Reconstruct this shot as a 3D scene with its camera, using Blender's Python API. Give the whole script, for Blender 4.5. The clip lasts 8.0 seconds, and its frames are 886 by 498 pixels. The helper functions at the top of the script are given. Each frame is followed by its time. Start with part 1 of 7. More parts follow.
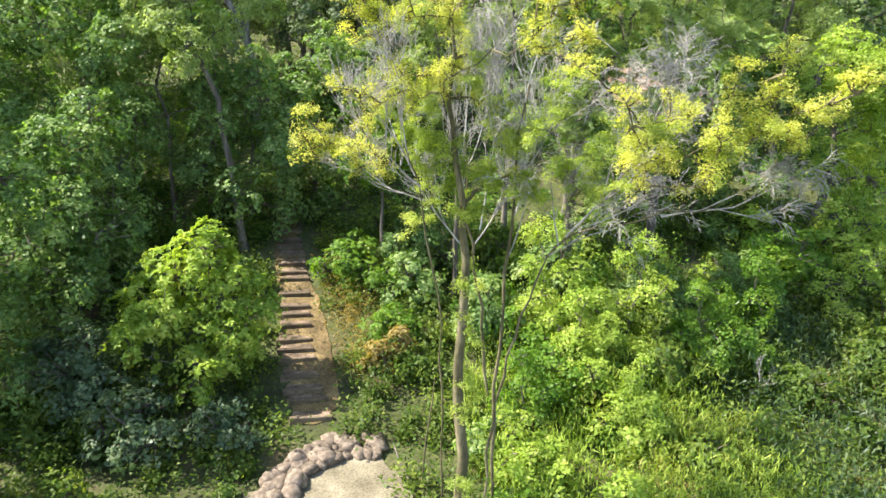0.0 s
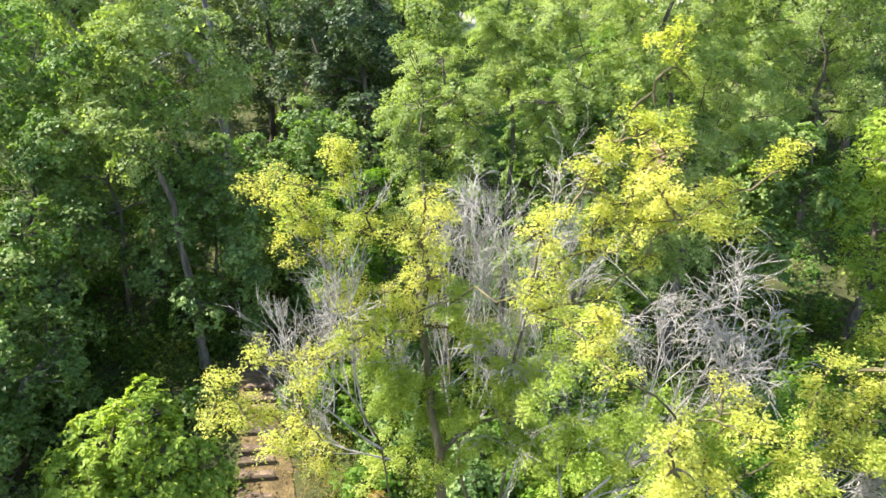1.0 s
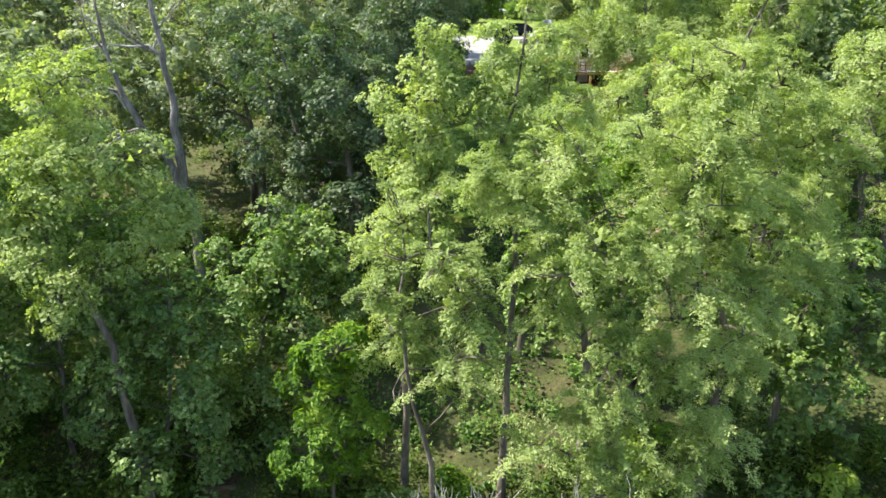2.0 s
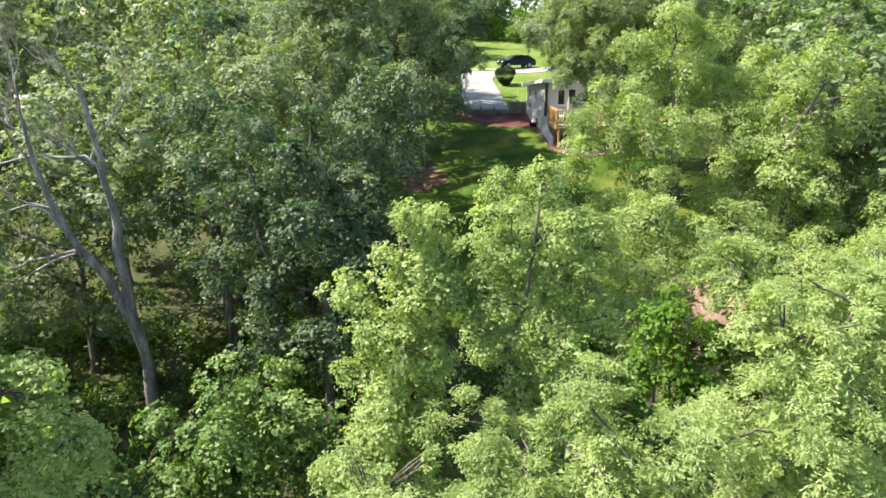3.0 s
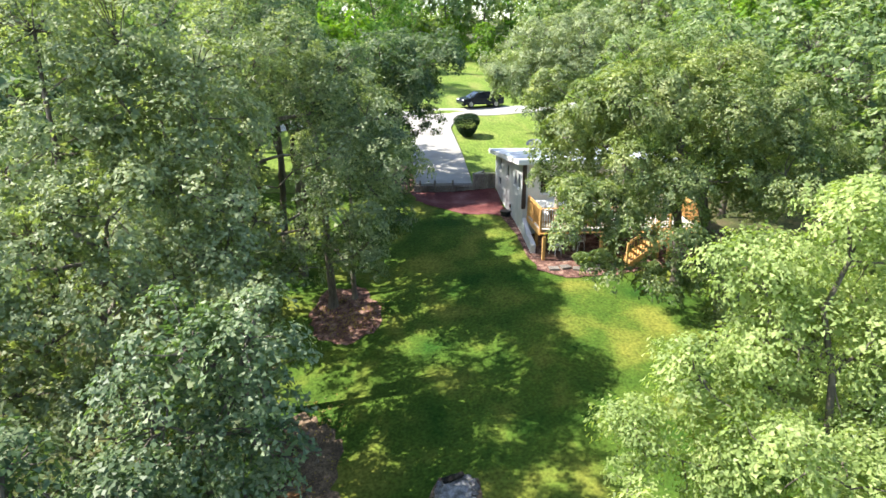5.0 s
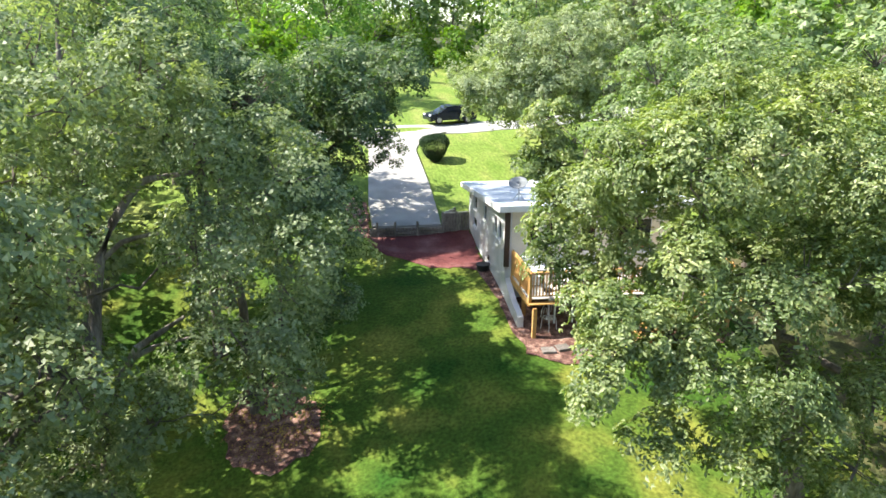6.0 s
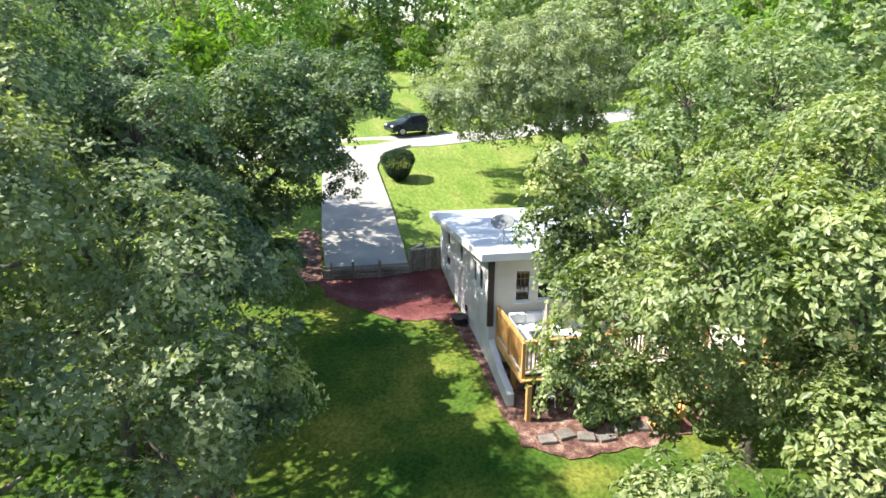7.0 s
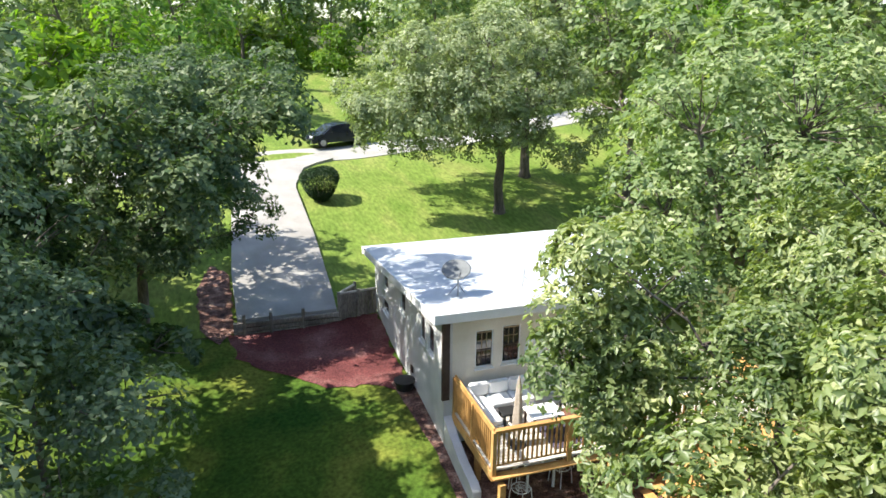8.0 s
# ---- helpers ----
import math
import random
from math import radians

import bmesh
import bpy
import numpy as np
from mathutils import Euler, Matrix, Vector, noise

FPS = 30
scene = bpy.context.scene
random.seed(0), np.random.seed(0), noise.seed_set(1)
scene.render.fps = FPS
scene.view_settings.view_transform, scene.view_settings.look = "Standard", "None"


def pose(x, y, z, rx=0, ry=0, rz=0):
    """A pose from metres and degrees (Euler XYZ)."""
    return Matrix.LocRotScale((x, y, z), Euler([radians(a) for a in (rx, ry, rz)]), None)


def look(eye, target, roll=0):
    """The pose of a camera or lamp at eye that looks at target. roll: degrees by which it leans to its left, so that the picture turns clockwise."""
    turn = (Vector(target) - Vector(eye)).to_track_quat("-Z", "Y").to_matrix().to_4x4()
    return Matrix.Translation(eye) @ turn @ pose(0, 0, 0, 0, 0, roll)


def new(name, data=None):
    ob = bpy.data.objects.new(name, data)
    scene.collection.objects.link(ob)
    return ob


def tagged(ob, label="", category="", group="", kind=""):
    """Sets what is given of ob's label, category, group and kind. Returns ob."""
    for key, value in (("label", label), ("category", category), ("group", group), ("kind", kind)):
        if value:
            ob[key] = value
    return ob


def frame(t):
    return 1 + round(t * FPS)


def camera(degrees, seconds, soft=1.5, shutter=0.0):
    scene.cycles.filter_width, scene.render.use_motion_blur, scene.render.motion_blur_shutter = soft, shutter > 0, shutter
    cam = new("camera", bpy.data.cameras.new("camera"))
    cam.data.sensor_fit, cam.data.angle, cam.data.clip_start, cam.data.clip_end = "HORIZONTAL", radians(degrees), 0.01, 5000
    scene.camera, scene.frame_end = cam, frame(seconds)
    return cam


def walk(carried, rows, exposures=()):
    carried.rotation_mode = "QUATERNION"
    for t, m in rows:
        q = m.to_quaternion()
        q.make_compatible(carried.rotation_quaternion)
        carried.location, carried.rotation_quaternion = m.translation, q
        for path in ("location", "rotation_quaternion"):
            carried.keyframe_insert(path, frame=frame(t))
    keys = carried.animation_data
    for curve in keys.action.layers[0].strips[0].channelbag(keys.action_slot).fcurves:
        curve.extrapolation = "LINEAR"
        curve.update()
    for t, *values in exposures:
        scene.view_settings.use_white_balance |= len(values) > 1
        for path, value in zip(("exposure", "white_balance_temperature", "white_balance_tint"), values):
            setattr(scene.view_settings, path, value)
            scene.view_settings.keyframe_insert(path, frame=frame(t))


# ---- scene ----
cam = camera(65.95, 8.0, 1.6)
PATH = [
    (0.0, look((-4.623, -14.230, 9.656), (-4.034, -4.686, 6.730), 0.47)),
    (0.5, look((-4.299, -12.125, 11.063), (-3.736, -2.586, 8.114), 0.44)),
    (1.0, look((-3.979, -10.369, 12.396), (-3.425, -0.832, 9.442), 0.53)),
    (1.5, look((-3.610, -8.352, 13.624), (-3.106, 1.192, 10.682), 0.39)),
    (1.7, look((-3.514, -7.488, 14.160), (-3.019, 2.052, 11.205), 0.38)),
    (2.8, look((-3.054, -2.538, 17.414), (-2.590, 7.020, 14.511), 0.40)),
    (3.0, look((-2.926, -1.372, 17.948), (-2.458, 8.187, 15.047), 0.31)),
    (3.5, look((-2.493, 1.912, 19.129), (-1.947, 11.460, 16.207), 0.38)),
    (4.0, look((-2.026, 5.376, 19.928), (-1.314, 14.912, 17.004), 0.50)),
    (4.5, look((-1.622, 9.307, 20.680), (-0.747, 18.822, 17.732), 0.65)),
    (4.7, look((-1.390, 10.879, 20.921), (-0.477, 20.384, 17.950), 0.60)),
    (5.8, look((0.024, 19.617, 21.483), (1.339, 29.078, 18.524), 0.40)),
    (6.0, look((0.211, 20.954, 21.526), (1.614, 30.405, 18.576), 0.44)),
    (6.5, look((0.594, 23.898, 21.640), (2.233, 33.312, 18.690), 0.44)),
    (7.0, look((0.873, 26.260, 21.734), (2.794, 35.616, 18.772), 0.42)),
    (7.5, look((1.083, 28.524, 21.807), (3.453, 37.777, 18.847), 0.44)),
    (8.0, look((1.369, 30.704, 21.905), (4.377, 39.761, 18.916), 0.49)),
]
walk(cam, PATH, [(0.0, 1.64), (1.0, 1.52), (1.5, 1.42), (3.0, 1.31), (4.5, 1.42), (6.0, 1.57), (7.0, 1.44), (8.0, 1.19)])

# ---- light ----
SUN_ELEVATION, SUN_TURN = radians(50), radians(-84)
world = bpy.data.worlds.new("sky")
scene.world = world
world.use_nodes = True
wn = world.node_tree.nodes
sky = wn.new("ShaderNodeTexSky")
sky.sky_type, sky.sun_disc = 'NISHITA', False
sky.sun_elevation, sky.sun_rotation = SUN_ELEVATION, SUN_TURN
wn["Background"].inputs["Strength"].default_value = 0.15
world.node_tree.links.new(sky.outputs[0], wn["Background"].inputs["Color"])
sun = new("sun", bpy.data.lights.new("sun", 'SUN'))
sun.data.energy, sun.data.angle, sun.data.color = 5.0, radians(0.5), (1.0, 0.95, 0.86)
sun_way = Vector((math.sin(SUN_TURN) * math.cos(SUN_ELEVATION), math.cos(SUN_TURN) * math.cos(SUN_ELEVATION), math.sin(SUN_ELEVATION)))
sun.matrix_world = look(sun_way * 60 + Vector((0, 30, 10)), (0, 30, 10))


# ---- materials ----
def material(name, ramp, scale=4.0, rough=0.8, bump=0.3, fine=40.0, metal=0.0, island=0.0, spec=0.3, stretch=(1, 1, 1), grain=0.35):
    """A surface with variation at two scales: ramp is two or three colours over a coarse noise, darkened and lightened by a fine grain."""
    m = bpy.data.materials.new(name)
    m.use_nodes = True
    n, l = m.node_tree.nodes, m.node_tree.links
    b = n["Principled BSDF"]
    co = n.new("ShaderNodeTexCoord")
    mp = n.new("ShaderNodeMapping")
    mp.inputs["Scale"].default_value = stretch
    l.new(co.outputs["Object"], mp.inputs["Vector"])
    big, small = n.new("ShaderNodeTexNoise"), n.new("ShaderNodeTexNoise")
    big.inputs["Scale"].default_value, big.inputs["Detail"].default_value = scale, 5
    small.inputs["Scale"].default_value, small.inputs["Detail"].default_value = fine, 4
    for t in (big, small):
        l.new(mp.outputs[0], t.inputs["Vector"])
    cr = n.new("ShaderNodeValToRGB")
    e = cr.color_ramp.elements
    e[0].position, e[1].position = 0.3, 0.7
    e[0].color, e[1].color = (*ramp[0], 1), (*ramp[-1], 1)
    if len(ramp) > 2:
        e.new(0.5).color = (*ramp[1], 1)
    l.new(big.outputs["Fac"], cr.inputs[0])
    grainy = n.new("ShaderNodeMapRange")
    grainy.inputs["From Min"].default_value, grainy.inputs["From Max"].default_value = 0.3, 0.7
    grainy.inputs["To Min"].default_value, grainy.inputs["To Max"].default_value = 1 - grain, 1 + grain
    l.new(small.outputs["Fac"], grainy.inputs["Value"])
    mul = n.new("ShaderNodeVectorMath")
    mul.operation = 'SCALE'
    l.new(cr.outputs[0], mul.inputs[0])
    l.new(grainy.outputs[0], mul.inputs["Scale"])
    out = mul.outputs[0]
    if island:
        oi = n.new("ShaderNodeObjectInfo")
        mr = n.new("ShaderNodeMapRange")
        mr.inputs["To Min"].default_value, mr.inputs["To Max"].default_value = 1 - island, 1 + island
        l.new(oi.outputs["Random"], mr.inputs["Value"])
        m2 = n.new("ShaderNodeVectorMath")
        m2.operation = 'SCALE'
        l.new(out, m2.inputs[0])
        l.new(mr.outputs[0], m2.inputs["Scale"])
        out = m2.outputs[0]
    l.new(out, b.inputs["Base Color"])
    b.inputs["Roughness"].default_value, b.inputs["Metallic"].default_value = rough, metal
    b.inputs["Specular IOR Level"].default_value = spec
    if bump:
        bp = n.new("ShaderNodeBump")
        bp.inputs["Strength"].default_value, bp.inputs["Distance"].default_value = bump, 0.03
        l.new(small.outputs["Fac"], bp.inputs["Height"])
        l.new(bp.outputs[0], b.inputs["Normal"])
    return m


def leaf_material(name, dark, mid, light, through_light, gloss=0.025, rough=0.5, thin=0.5):
    """Thin leaves: each leaf has its own tint, lets light through and has a soft waxy gloss."""
    m = bpy.data.materials.new(name)
    m.use_nodes = True
    n, l = m.node_tree.nodes, m.node_tree.links
    n.remove(n["Principled BSDF"])
    geo = n.new("ShaderNodeNewGeometry")
    co = n.new("ShaderNodeTexCoord")
    ns = n.new("ShaderNodeTexNoise")
    ns.inputs["Scale"].default_value, ns.inputs["Detail"].default_value = 0.9, 3
    l.new(co.outputs["Object"], ns.inputs["Vector"])
    mix = n.new("ShaderNodeMath")
    mix.operation = 'MULTIPLY_ADD'
    l.new(geo.outputs["Random Per Island"], mix.inputs[0])
    mix.inputs[1].default_value = 0.42
    sh = n.new("ShaderNodeMath")
    sh.operation = 'MULTIPLY_ADD'
    l.new(ns.outputs["Fac"], sh.inputs[0])
    sh.inputs[1].default_value, sh.inputs[2].default_value = 1.3, -0.36
    l.new(sh.outputs[0], mix.inputs[2])
    cr = n.new("ShaderNodeValToRGB")
    e = cr.color_ramp.elements
    e[0].position, e[1].position = 0.1, 0.95
    e[0].color, e[1].color = (*dark, 1), (*light, 1)
    e.new(0.5).color = (*mid, 1)
    l.new(mix.outputs[0], cr.inputs[0])
    df, tr, gl = n.new("ShaderNodeBsdfDiffuse"), n.new("ShaderNodeBsdfTranslucent"), n.new("ShaderNodeBsdfGlossy")
    gl.inputs["Roughness"].default_value = rough
    tint = n.new("ShaderNodeMix")
    tint.data_type, tint.blend_type = 'RGBA', 'MULTIPLY'
    tint.inputs[0].default_value = 1.0
    l.new(cr.outputs[0], tint.inputs[6])
    tint.inputs[7].default_value = (*through_light, 1)
    l.new(cr.outputs[0], df.inputs[0])
    l.new(tint.outputs[2], tr.inputs[0])
    m1, m2 = n.new("ShaderNodeMixShader"), n.new("ShaderNodeMixShader")
    m1.inputs[0].default_value = thin
    l.new(df.outputs[0], m1.inputs[1])
    l.new(tr.outputs[0], m1.inputs[2])
    m2.inputs[0].default_value = gloss
    l.new(m1.outputs[0], m2.inputs[1])
    l.new(gl.outputs[0], m2.inputs[2])
    l.new(m2.outputs[0], n["Material Output"].inputs[0])
    return m


LEAF_OAK = leaf_material("oak_leaf", (0.06, 0.108, 0.036), (0.17, 0.24, 0.088), (0.42, 0.455, 0.235), (1.15, 1.3, 0.42), 0.03, 0.5, 0.45)
# oak leaf darkened and cooled: shade put into the colour
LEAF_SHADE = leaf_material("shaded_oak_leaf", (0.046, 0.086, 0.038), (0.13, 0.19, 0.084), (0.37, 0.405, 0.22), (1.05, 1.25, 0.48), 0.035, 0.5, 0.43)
# oak leaf paled and greyed: distance haze and sun put into the colour
LEAF_STREET = leaf_material("hazy_oak_leaf", (0.10, 0.145, 0.07), (0.25, 0.305, 0.15), (0.52, 0.54, 0.34), (1.15, 1.25, 0.5), 0.03, 0.5, 0.45)
# darkest copy, for foliage in deep shade; the shade is in the colour
LEAF_DEEP_SHADE = leaf_material("deep_shade_leaf", (0.031, 0.062, 0.028), (0.088, 0.14, 0.056), (0.28, 0.32, 0.145), (1.05, 1.25, 0.48), 0.03, 0.5, 0.42)
LEAF_NEAR = leaf_material("glossy_oak_leaf", (0.052, 0.096, 0.030), (0.178, 0.235, 0.078), (0.47, 0.49, 0.22), (1.15, 1.25, 0.42), 0.035, 0.45, 0.45)
# oak leaf lightened for sunlit crowns; the sunlight is in the colour
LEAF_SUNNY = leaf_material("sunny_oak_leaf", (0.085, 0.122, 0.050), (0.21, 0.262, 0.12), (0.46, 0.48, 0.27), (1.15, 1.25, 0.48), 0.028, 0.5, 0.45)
LEAF_DEEP = leaf_material("woodland_leaf", (0.052, 0.105, 0.024), (0.155, 0.245, 0.058), (0.42, 0.48, 0.17), (1.05, 1.3, 0.42), 0.024, 0.5, 0.4)
LEAF_VIVID = leaf_material("vivid_leaf", (0.038, 0.09, 0.018), (0.115, 0.215, 0.04), (0.31, 0.41, 0.10), (1.05, 1.3, 0.42), 0.022, 0.5, 0.44)
LEAF_LIGHT = leaf_material("light_leaf", (0.15, 0.215, 0.06), (0.32, 0.40, 0.14), (0.54, 0.58, 0.26), (1.12, 1.2, 0.45), 0.015, 0.5, 0.52)
LEAF_YELLOW = leaf_material("yellow_leaf", (0.31, 0.415, 0.075), (0.60, 0.605, 0.135), (0.83, 0.76, 0.30), (1.08, 1.06, 0.5), 0.012, 0.5, 0.6)
LEAF_YELLOWGREEN = leaf_material("yellow_green_leaf", (0.20, 0.30, 0.05), (0.37, 0.46, 0.09), (0.56, 0.58, 0.16), (1.15, 1.15, 0.55), 0.015, 0.5, 0.6)
LEAF_BRIGHT = leaf_material("shrub_leaf", (0.055, 0.125, 0.014), (0.13, 0.245, 0.026), (0.28, 0.38, 0.05), (1.25, 1.3, 0.45), 0.014)
# undergrowth green, darkened further to carry shade on the bank
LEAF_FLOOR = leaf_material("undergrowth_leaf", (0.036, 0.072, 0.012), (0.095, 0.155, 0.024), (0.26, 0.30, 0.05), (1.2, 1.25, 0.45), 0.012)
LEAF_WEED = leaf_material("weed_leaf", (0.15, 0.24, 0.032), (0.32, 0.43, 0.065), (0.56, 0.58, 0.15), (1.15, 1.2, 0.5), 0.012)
LEAF_RUSSET = leaf_material("russet_leaf", (0.13, 0.13, 0.03), (0.29, 0.22, 0.06), (0.44, 0.34, 0.09), (1.2, 1.1, 0.5))
LEAF_HEDGE = leaf_material("hedge_leaf", (0.010, 0.026, 0.011), (0.022, 0.052, 0.018), (0.045, 0.085, 0.028), (1.0, 1.2, 0.6), 0.03, 0.5, 0.25)
BARK = material("bark", ((0.06, 0.05, 0.04), (0.12, 0.10, 0.08), (0.20, 0.17, 0.14)), 3, 0.9, 0.8, 14, stretch=(1, 1, 0.25))
BARK_GREY = material("grey_bark", ((0.09, 0.075, 0.06), (0.19, 0.16, 0.135), (0.36, 0.33, 0.29)), 3, 0.9, 0.7, 18, stretch=(1, 1, 0.3))
TWIG_GREY = material("dead_twig", ((0.26, 0.235, 0.205), (0.44, 0.405, 0.365)), 3, 0.9, 0.3, 30)
BARK_GREEN = material("mossy_bark", ((0.07, 0.06, 0.03), (0.13, 0.11, 0.055), (0.20, 0.17, 0.10)), 3, 0.9, 0.6, 18, stretch=(1, 1, 0.3))
SOIL = material("forest_floor", ((0.035, 0.035, 0.014), (0.06, 0.07, 0.02), (0.10, 0.08, 0.04)), 0.8, 0.95, 0.9, 9)
# mottling holds the grass's own patchiness plus dappled shade put into colour
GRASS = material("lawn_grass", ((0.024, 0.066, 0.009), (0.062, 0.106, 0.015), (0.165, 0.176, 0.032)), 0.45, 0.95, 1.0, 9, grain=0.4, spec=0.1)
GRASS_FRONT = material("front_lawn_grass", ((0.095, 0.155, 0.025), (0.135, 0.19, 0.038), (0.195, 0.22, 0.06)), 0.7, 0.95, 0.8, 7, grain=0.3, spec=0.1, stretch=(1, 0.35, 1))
DIRT = material("bare_dirt", ((0.07, 0.05, 0.034), (0.14, 0.098, 0.064), (0.26, 0.18, 0.12)), 2.4, 0.95, 0.9, 16, grain=0.5)
RED_DIRT = material("red_dirt", ((0.15, 0.085, 0.058), (0.26, 0.16, 0.115), (0.38, 0.26, 0.195)), 1.6, 0.95, 0.9, 14)
CHARRED = material("charred_wood", ((0.010, 0.009, 0.008), (0.028, 0.024, 0.02), (0.07, 0.06, 0.05)), 4, 0.9, 0.8, 22, stretch=(1, 1, 0.3))
LOG_BROWN = material("brown_log", ((0.16, 0.07, 0.03), (0.28, 0.14, 0.06), (0.40, 0.24, 0.12)), 3, 0.85, 0.6, 22)
OCHRE = material("ochre_dirt", ((0.075, 0.052, 0.022), (0.14, 0.098, 0.042), (0.25, 0.175, 0.075)), 1.4, 0.95, 0.9, 14)
SAND = material("pale_sand", ((0.10, 0.085, 0.05), (0.19, 0.16, 0.105), (0.32, 0.275, 0.19)), 1.1, 0.95, 0.6, 20)
RED_MULCH = material("red_mulch", ((0.085, 0.024, 0.024), (0.13, 0.038, 0.036), (0.21, 0.10, 0.09)), 0.9, 0.95, 1.0, 16)
BROWN_MULCH = material("faded_mulch", ((0.05, 0.024, 0.02), (0.15, 0.078, 0.06), (0.34, 0.22, 0.17)), 3.5, 0.95, 1.0, 22, grain=0.6)
CONCRETE = material("driveway_concrete", ((0.24, 0.225, 0.205), (0.30, 0.285, 0.262), (0.36, 0.345, 0.32)), 0.7, 0.85, 0.3, 26, grain=0.1)
ASPHALT = material("pale_road", ((0.26, 0.25, 0.23), (0.34, 0.33, 0.30), (0.42, 0.40, 0.37)), 0.6, 0.9, 0.4, 30, grain=0.12)
WALL_WHITE = material("white_painted_block", ((0.50, 0.51, 0.52), (0.60, 0.60, 0.60), (0.68, 0.68, 0.67)), 1.3, 0.7, 0.25, 30, grain=0.06)
WALL_CREAM = material("cream_siding", ((0.62, 0.56, 0.46), (0.70, 0.65, 0.56), (0.76, 0.72, 0.64)), 1.0, 0.7, 0.15, 30, grain=0.05)
TRIM_WHITE = material("white_trim", ((0.74, 0.74, 0.73), (0.82, 0.82, 0.81)), 3, 0.5, 0.1, 40, grain=0.04)
# soft stains, plus a blue tint that paints the roof's bluish shading
ROOF_WHITE = material("white_roof_membrane", ((0.38, 0.42, 0.47), (0.48, 0.51, 0.55), (0.57, 0.59, 0.62)), 0.8, 0.55, 0.15, 22, grain=0.05)
DARK_TRIM = material("dark_brown_trim", ((0.05, 0.035, 0.028), (0.085, 0.06, 0.05)), 3, 0.7, 0.2, 40)
CEDAR = material("new_cedar", ((0.42, 0.22, 0.07), (0.52, 0.29, 0.10), (0.62, 0.38, 0.15)), 2.5, 0.65, 0.3, 30, island=0.14, stretch=(1, 1, 0.4), grain=0.15)
DECKING = material("pale_decking", ((0.46, 0.41, 0.35), (0.56, 0.51, 0.44), (0.64, 0.6, 0.53)), 2, 0.7, 0.3, 30, island=0.1, grain=0.12)
WEATHERED = material("weathered_wood", ((0.13, 0.11, 0.09), (0.21, 0.18, 0.15), (0.30, 0.27, 0.23)), 2, 0.9, 0.6, 24, island=0.2, stretch=(1, 1, 0.3))
STEP_TIMBER = material("landscape_timber", ((0.06, 0.042, 0.026), (0.11, 0.08, 0.05), (0.20, 0.15, 0.095)), 2, 0.9, 0.6, 24, island=0.2, stretch=(0.3, 1, 1))
STONE = material("field_stone", ((0.095, 0.07, 0.05), (0.185, 0.14, 0.10), (0.29, 0.225, 0.165)), 2.2, 0.85, 0.6, 18, island=0.22)
DARK_STONE = material("sooty_stone", ((0.10, 0.10, 0.10), (0.19, 0.18, 0.18), (0.32, 0.31, 0.30)), 3, 0.9, 0.6, 18, island=0.25)
ASH = material("ash", ((0.12, 0.12, 0.12), (0.26, 0.26, 0.27), (0.42, 0.42, 0.43)), 5, 0.95, 0.9, 30)
BLACK_PLASTIC = material("black_plastic", ((0.012, 0.012, 0.013), (0.03, 0.03, 0.03)), 3, 0.45, 0.1, 40)
CAR_PAINT = material("dark_blue_paint", ((0.010, 0.013, 0.025), (0.014, 0.018, 0.032)), 2, 0.18, 0, 40, spec=0.6, grain=0.05)
RUBBER = material("tyre_rubber", ((0.015, 0.015, 0.015), (0.03, 0.03, 0.03)), 5, 0.85, 0.3, 40)
STEEL = material("grey_steel", ((0.35, 0.36, 0.37), (0.48, 0.48, 0.49)), 4, 0.4, 0.05, 40, metal=0.8)
DISH_GREY = material("grey_dish", ((0.13, 0.14, 0.14), (0.21, 0.22, 0.22)), 4, 0.55, 0.05, 40, grain=0.08)
CANVAS = material("beige_canvas", ((0.38, 0.32, 0.26), (0.50, 0.43, 0.36)), 5, 0.9, 0.4, 60)
CUSHION = material("brown_cushion", ((0.12, 0.055, 0.035), (0.18, 0.085, 0.055)), 5, 0.9, 0.4, 60)
BLUE_FABRIC = material("blue_fabric", ((0.03, 0.09, 0.25), (0.05, 0.14, 0.34)), 5, 0.8, 0.3, 60)
DARK_RUG = material("dark_rug", ((0.04, 0.035, 0.05), (0.10, 0.085, 0.12)), 6, 0.95, 0.5, 60)
DARK_ROOM = material("dark_interior", ((0.02, 0.02, 0.02), (0.04, 0.04, 0.04)), 3, 0.9, 0.1, 30)
PAVER = material("grey_paver", ((0.13, 0.115, 0.10), (0.22, 0.195, 0.175)), 3, 0.9, 0.4, 26, island=0.15)
SASH_TAN = material("tan_sash", ((0.30, 0.22, 0.12), (0.42, 0.32, 0.18)), 4, 0.6, 0.1, 40)
GLASS = bpy.data.materials.new("window_glass")
GLASS.use_nodes = True
gb = GLASS.node_tree.nodes["Principled BSDF"]
gb.inputs["Base Color"].default_value, gb.inputs["Roughness"].default_value = (0.015, 0.018, 0.022, 1), 0.05
gb.inputs["Specular IOR Level"].default_value = 0.8


# ---- mesh tools ----
def part(name, data, mat, parent=None, label=""):
    """Links a bmesh or a mesh, in world places, as one object under a thing or part."""
    if isinstance(data, bmesh.types.BMesh):
        me = bpy.data.meshes.new(name)
        data.to_mesh(me)
        data.free()
    else:
        me = data
    if not me.materials:
        me.materials.append(mat)
    ob = new(name, me)
    if parent is not None:
        ob.parent = parent
        ob.matrix_parent_inverse = world_of(parent).inverted()
    if label:
        ob["label"] = label
    return ob


def world_of(ob):
    return ob.matrix_basis if ob.parent is None else world_of(ob.parent) @ ob.matrix_parent_inverse @ ob.matrix_basis


